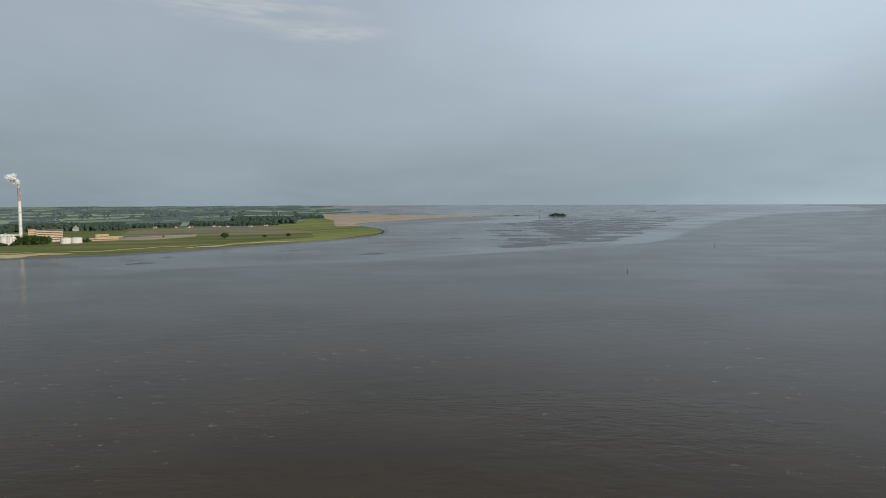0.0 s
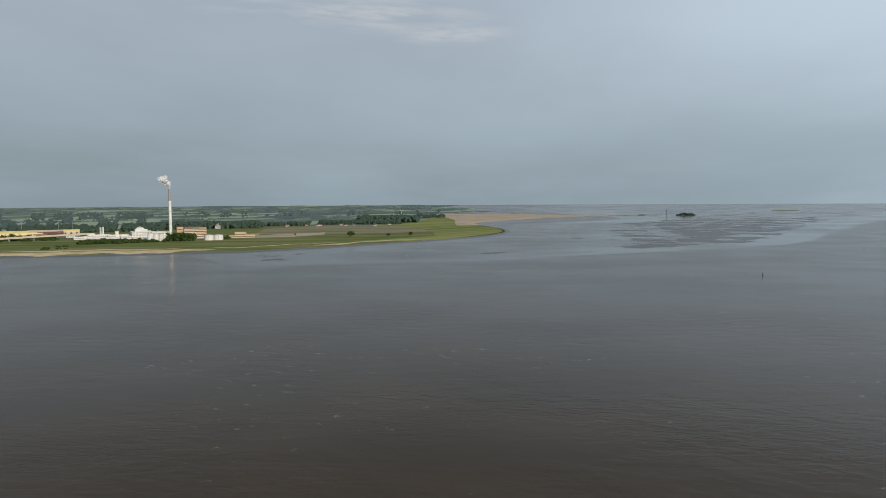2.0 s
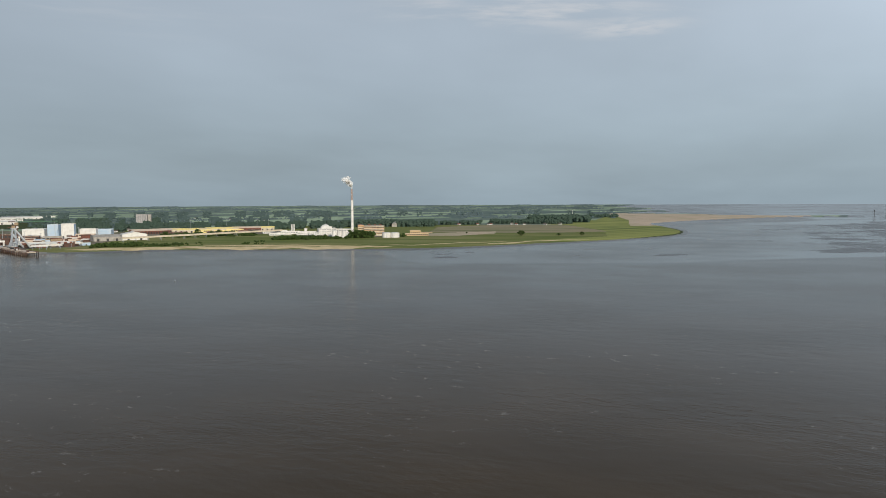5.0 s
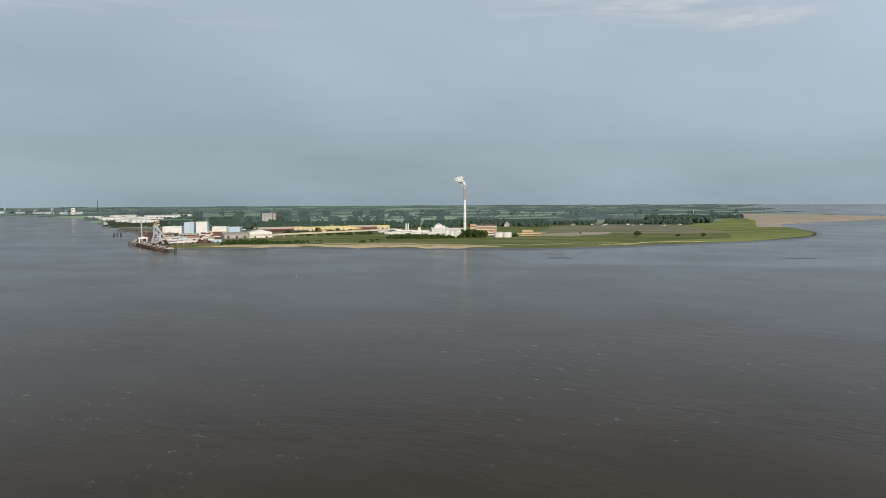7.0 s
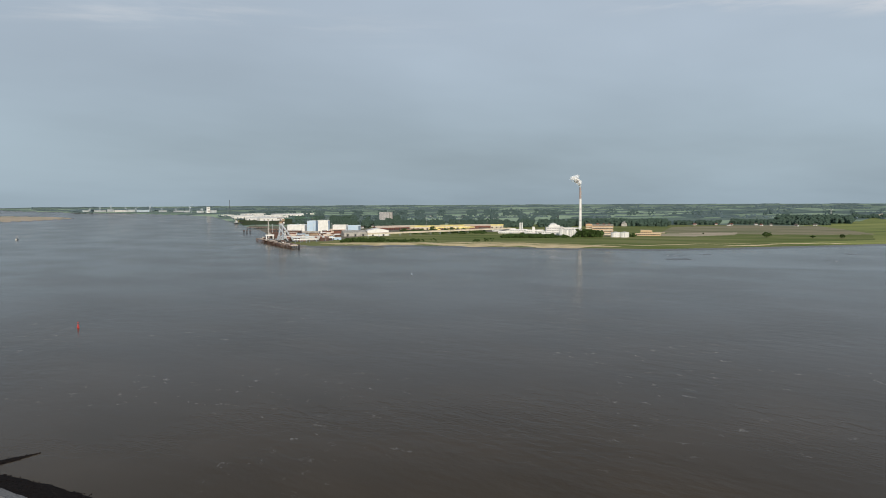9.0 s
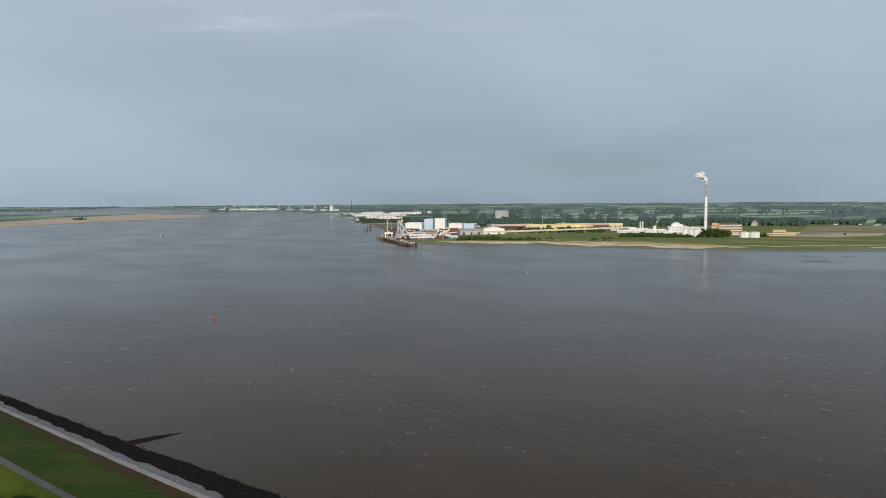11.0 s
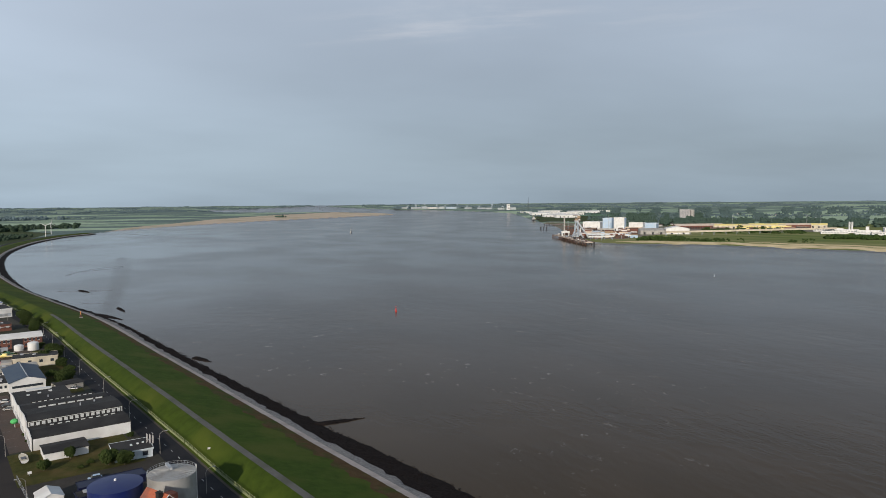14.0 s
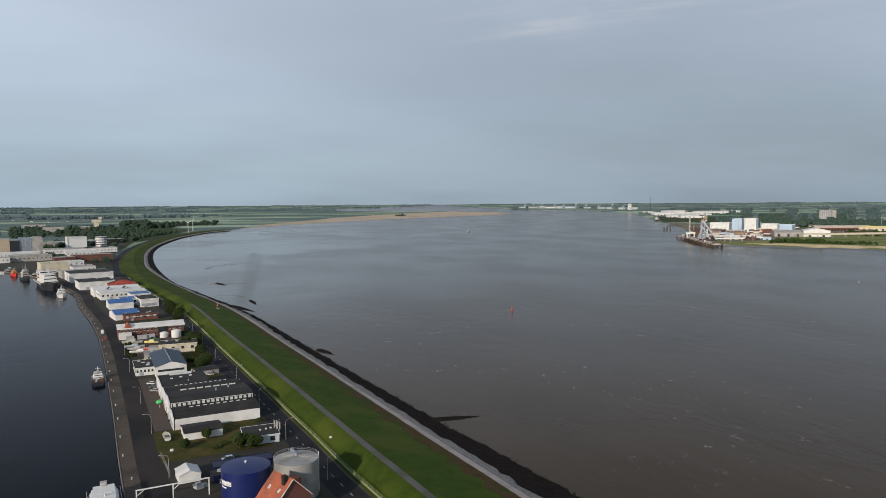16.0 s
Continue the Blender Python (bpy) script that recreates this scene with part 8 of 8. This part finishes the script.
for i, (x, y, r, h) in enumerate(((30.5, 166, 4.6, 6.5), (33.5, 178, 4.2, 6.0), (31.5, 189, 4.0, 5.5), (27.0, 108, 4.8, 5.0), (31.0, 150, 3.2, 3.6), (32, 128, 3.0, 3.2))):
    bush("garden_bush", near(x, y), r, h, "dark dense bush on the lawn beside the road", 300 + i, leaf_near, True, 700)

for i, (x, y, r, h) in enumerate(((-9.2, 152, 1.4, 2.0), (-9.0, 158, 1.2, 1.6), (-9.3, 164, 1.5, 2.4), (-9.0, 171, 1.2, 1.8), (-9.4, 183, 1.4, 2.6), (-9.2, 190, 1.2, 2.0), (-9.0, 198, 1.3, 1.8), (8, 203, 1.6, 1.8), (11, 201, 1.3, 1.4), (27, 206, 2.4, 3.2), (29, 212, 2.2, 3.0), (26, 217, 1.8, 2.4))):
    bush("boatyard_bush", near(x, y), r, h, "ragged dark green bush along the boatyard", 420 + i, leaf_near, True, 260)

# ---- ships in the dock ----
tw = ship("stern_trawler", at(-851, -241, 23, 2.9), 80, 18, dark_m, white_metal, "large trawler with black hull and white superstructure at the quay", 6.5, 10, 0.22, 0.6, 1)
part("fore_mast", Solid().tube((16, 0, 6), (16, 0, 24), 0.35, 8, 0.2).tube((16, -4, 17), (16, 4, 17), 0.15), white_metal, tw)
part("derrick", Solid().tube((16, 0, 9), (30, 0, 17), 0.25, 6), white_metal, tw)
part("bridge", Solid().box(2, -8.2, 16.3, 9, 8.2, 19, 0.4), white_metal, tw)
part("bridge_window", Solid().box(8.9, -7.8, 17.3, 9.1, 7.8, 18.4), pane_m, tw)
part("radar_mast", Solid().tube((4, 0, 19), (4, 0, 27), 0.3, 8, 0.15).tube((4, -2.4, 24), (4, 2.4, 24), 0.12), white_metal, tw)
part("lifeboat", Solid().blob((-6, -8.6, 11.5), 1.6, random.Random(2), 0.05, 0.6).blob((-6, 8.6, 11.5), 1.6, random.Random(3), 0.05, 0.6), orange_m, tw)
part("waist_band", Solid().box(-39, -9.15, 5.6, 22, -9.0, 6.6).box(-39, 9.0, 5.6, 22, 9.15, 6.6), white_metal, tw)
part("stern_gantry", Solid().box(-34, -6, 6, -32, -4.8, 16).box(-34, 4.8, 6, -32, 6, 16).box(-34.2, -6.2, 16, -31.8, 6.2, 17.6), white_metal, tw)
ship("pilot_cutter", at(-764, -204, 19, 2.9), 26, 9, white_metal, white_metal, "small white pilot cutter at the quay", 2.6, 5, 0.22, 0.45)
ship("harbour_tug", at(-948, -293, 27, 2.9), 30, 9, dark_m, conc_m, "dark harbour tug with grey wheelhouse", 3.2, 8, 0.35, 0.4)
ship("red_workboat", at(-1002, -322, 30, 2.9), 18, 7, red_m, orange_m, "bright red workboat at the quay", 3.0, 4.5, 0.3, 0.4)
wk = ship("workboat", at(-390, -88.6, 194, 2.9), 18, 6.4, dark_m, white_metal, "dark workboat with a white wheelhouse moored alongside", 2.0, 3.2, 0.52, 0.28, mast=1.7)
for x, y, w2, h2, m2 in ((-5.5, -1.2, 1.6, 1.0, rust_m), (-3.2, 0.6, 1.2, 1.3, grey_metal), (-6.6, 1.2, 1.0, 0.8, conc_m), (-1.8, -1.4, 1.0, 0.9, orange_m)):
    part("deck_gear", Solid().box(x, y - w2 / 2, 1.62, x + w2, y + w2 / 2, 1.62 + h2, 0.1), m2, wk)
ship("patrol_boat", at(-219, -49.3, 14, 2.9), 30, 10, conc_m, white_metal, "pale grey patrol boat with a broad wheelhouse", 2.6, 3.4, 0.08, 0.5, mast=1.25)
for i, (x, y) in enumerate(((-1048, -372), (-1062, -384), (-1080, -394), (-1095, -410), (-1030, -352))):
    ship("fishing_cutter", at(x, y, 40 + 9 * i, 2.9), 20, 6, (dark_m, white_metal, rust_m)[i % 3], white_metal, "fishing cutter moored among others", 2.6, 5, 0.2, 0.35)
mo = thing("mooring_platform", at(-512, -184, 12, 2.9), "dark timber mooring platform in the dock", "platform")
part("deck", Solid().box(-22, -9, 2.6, 14, 0, 3.6), dark_m, mo)
for x in (-20, -12, -4, 4, 12):
    part("pile", Solid().cyl(x, -1, -2, 4.4, 0.5, n=8), dark_m, mo)
    part("outer_pile", Solid().cyl(x, -8, -2, 4.4, 0.5, n=8), dark_m, mo)


# ---- groynes and loose rock on the foreshore ----
def groyne(p, q, w, label, sd):
    r = random.Random(sd)
    t = thing("groyne", pose(p[0], p[1], 0), label, "groyne")
    d = Vector((q[0] - p[0], q[1] - p[1], 0))
    nrm = Vector((-d.y, d.x, 0)).normalized()
    ridge, m = Solid(), 14
    for i in range(m + 1):
        k = i / m
        h = (0.85 * (1 - k) ** 0.6 + 0.12) * (1 + 0.25 * noise.noise((i * 0.7, sd, 0.0)))
        half = w * 0.5 * (0.45 + 0.9 * math.sin(math.pi * min(1.0, 0.25 + 0.75 * k)) ** 0.8) * (1 + 0.3 * noise.noise((i * 0.5, sd, 3.0)))
        half *= min(1.0, 2.4 * (1.02 - k))
        c = d * k
        ridge.v += [tuple(c + nrm * (half * q) + Vector((0, 0, z))) for q, z in ((-1, -0.3), (-0.55, h * 0.6), (0, h), (0.55, h * 0.6), (1, -0.3))]
    ridge.f = [(5 * i + j, 5 * i + j + 1, 5 * i + j + 6, 5 * i + j + 5) for i in range(m) for j in range(4)]
    ridge.smooth = [True] * len(ridge.f)
    part("ridge", ridge, rubble_m, t)
    vs, fs = ICO_SMALL
    for i in range(int(d.length * 2.5)):
        k = r.random()
        c = d * k + nrm * r.gauss(0, w * 0.22 * (1.05 - 0.7 * k))
        z = r.uniform(0.15, 0.4)
        part("rock", Solid().add([(c.x + z * x * r.uniform(.7, 1.3), c.y + z * y * r.uniform(.7, 1.3), 0.45 * (1 - k) + 0.2 + 0.6 * z * w2) for x, y, w2 in vs], fs), rubble_m, t)


groyne((-292, 66), (-291.5, 88.5), 4.5, "dark rock spur running into the river", 1)
groyne((-452, 29), (-436, 37), 5, "low patch of dark rocks off the dike", 2)
groyne((-668, -36), (-628, -15), 7, "dark rock spur in the bay", 3)
groyne((-862, -62), (-838, -52), 6, "low patch of dark rocks in the bay", 4)
groyne((-700, -20), (-672, -14), 4, "thin line of dark rocks in the bay", 5)
rocks = Solid()
r6 = random.Random(12)
for i in range(5200):
    k = r6.randint(int(np.argmin(np.abs(DIKE[:, 0] + 150))), int(np.argmin(np.abs(DIKE[:, 0] + 620))))
    d = r6.uniform(-0.4, float(stone_out[k]) + 1.0) + r6.gauss(0, 0.7)
    p = DIKE[k] + INLAND[k] * d + tang[k] * r6.uniform(-2, 2)
    z = 0.1 + 1.35 * max(0.0, d) / float(stone_out[k])
    q = r6.uniform(0.12, 0.32)
    vs, fs = ICO_SMALL
    rocks.add([(p[0] + q * x * r6.uniform(.6, 1.3), p[1] + q * y * r6.uniform(.6, 1.3), z + q * w2 * 0.7) for x, y, w2 in vs], fs)
tagged(part("foreshore_rocks", rocks, rubble_m), "dark wet boulders strewn along the dike toe", "rocks", kind="stuff")
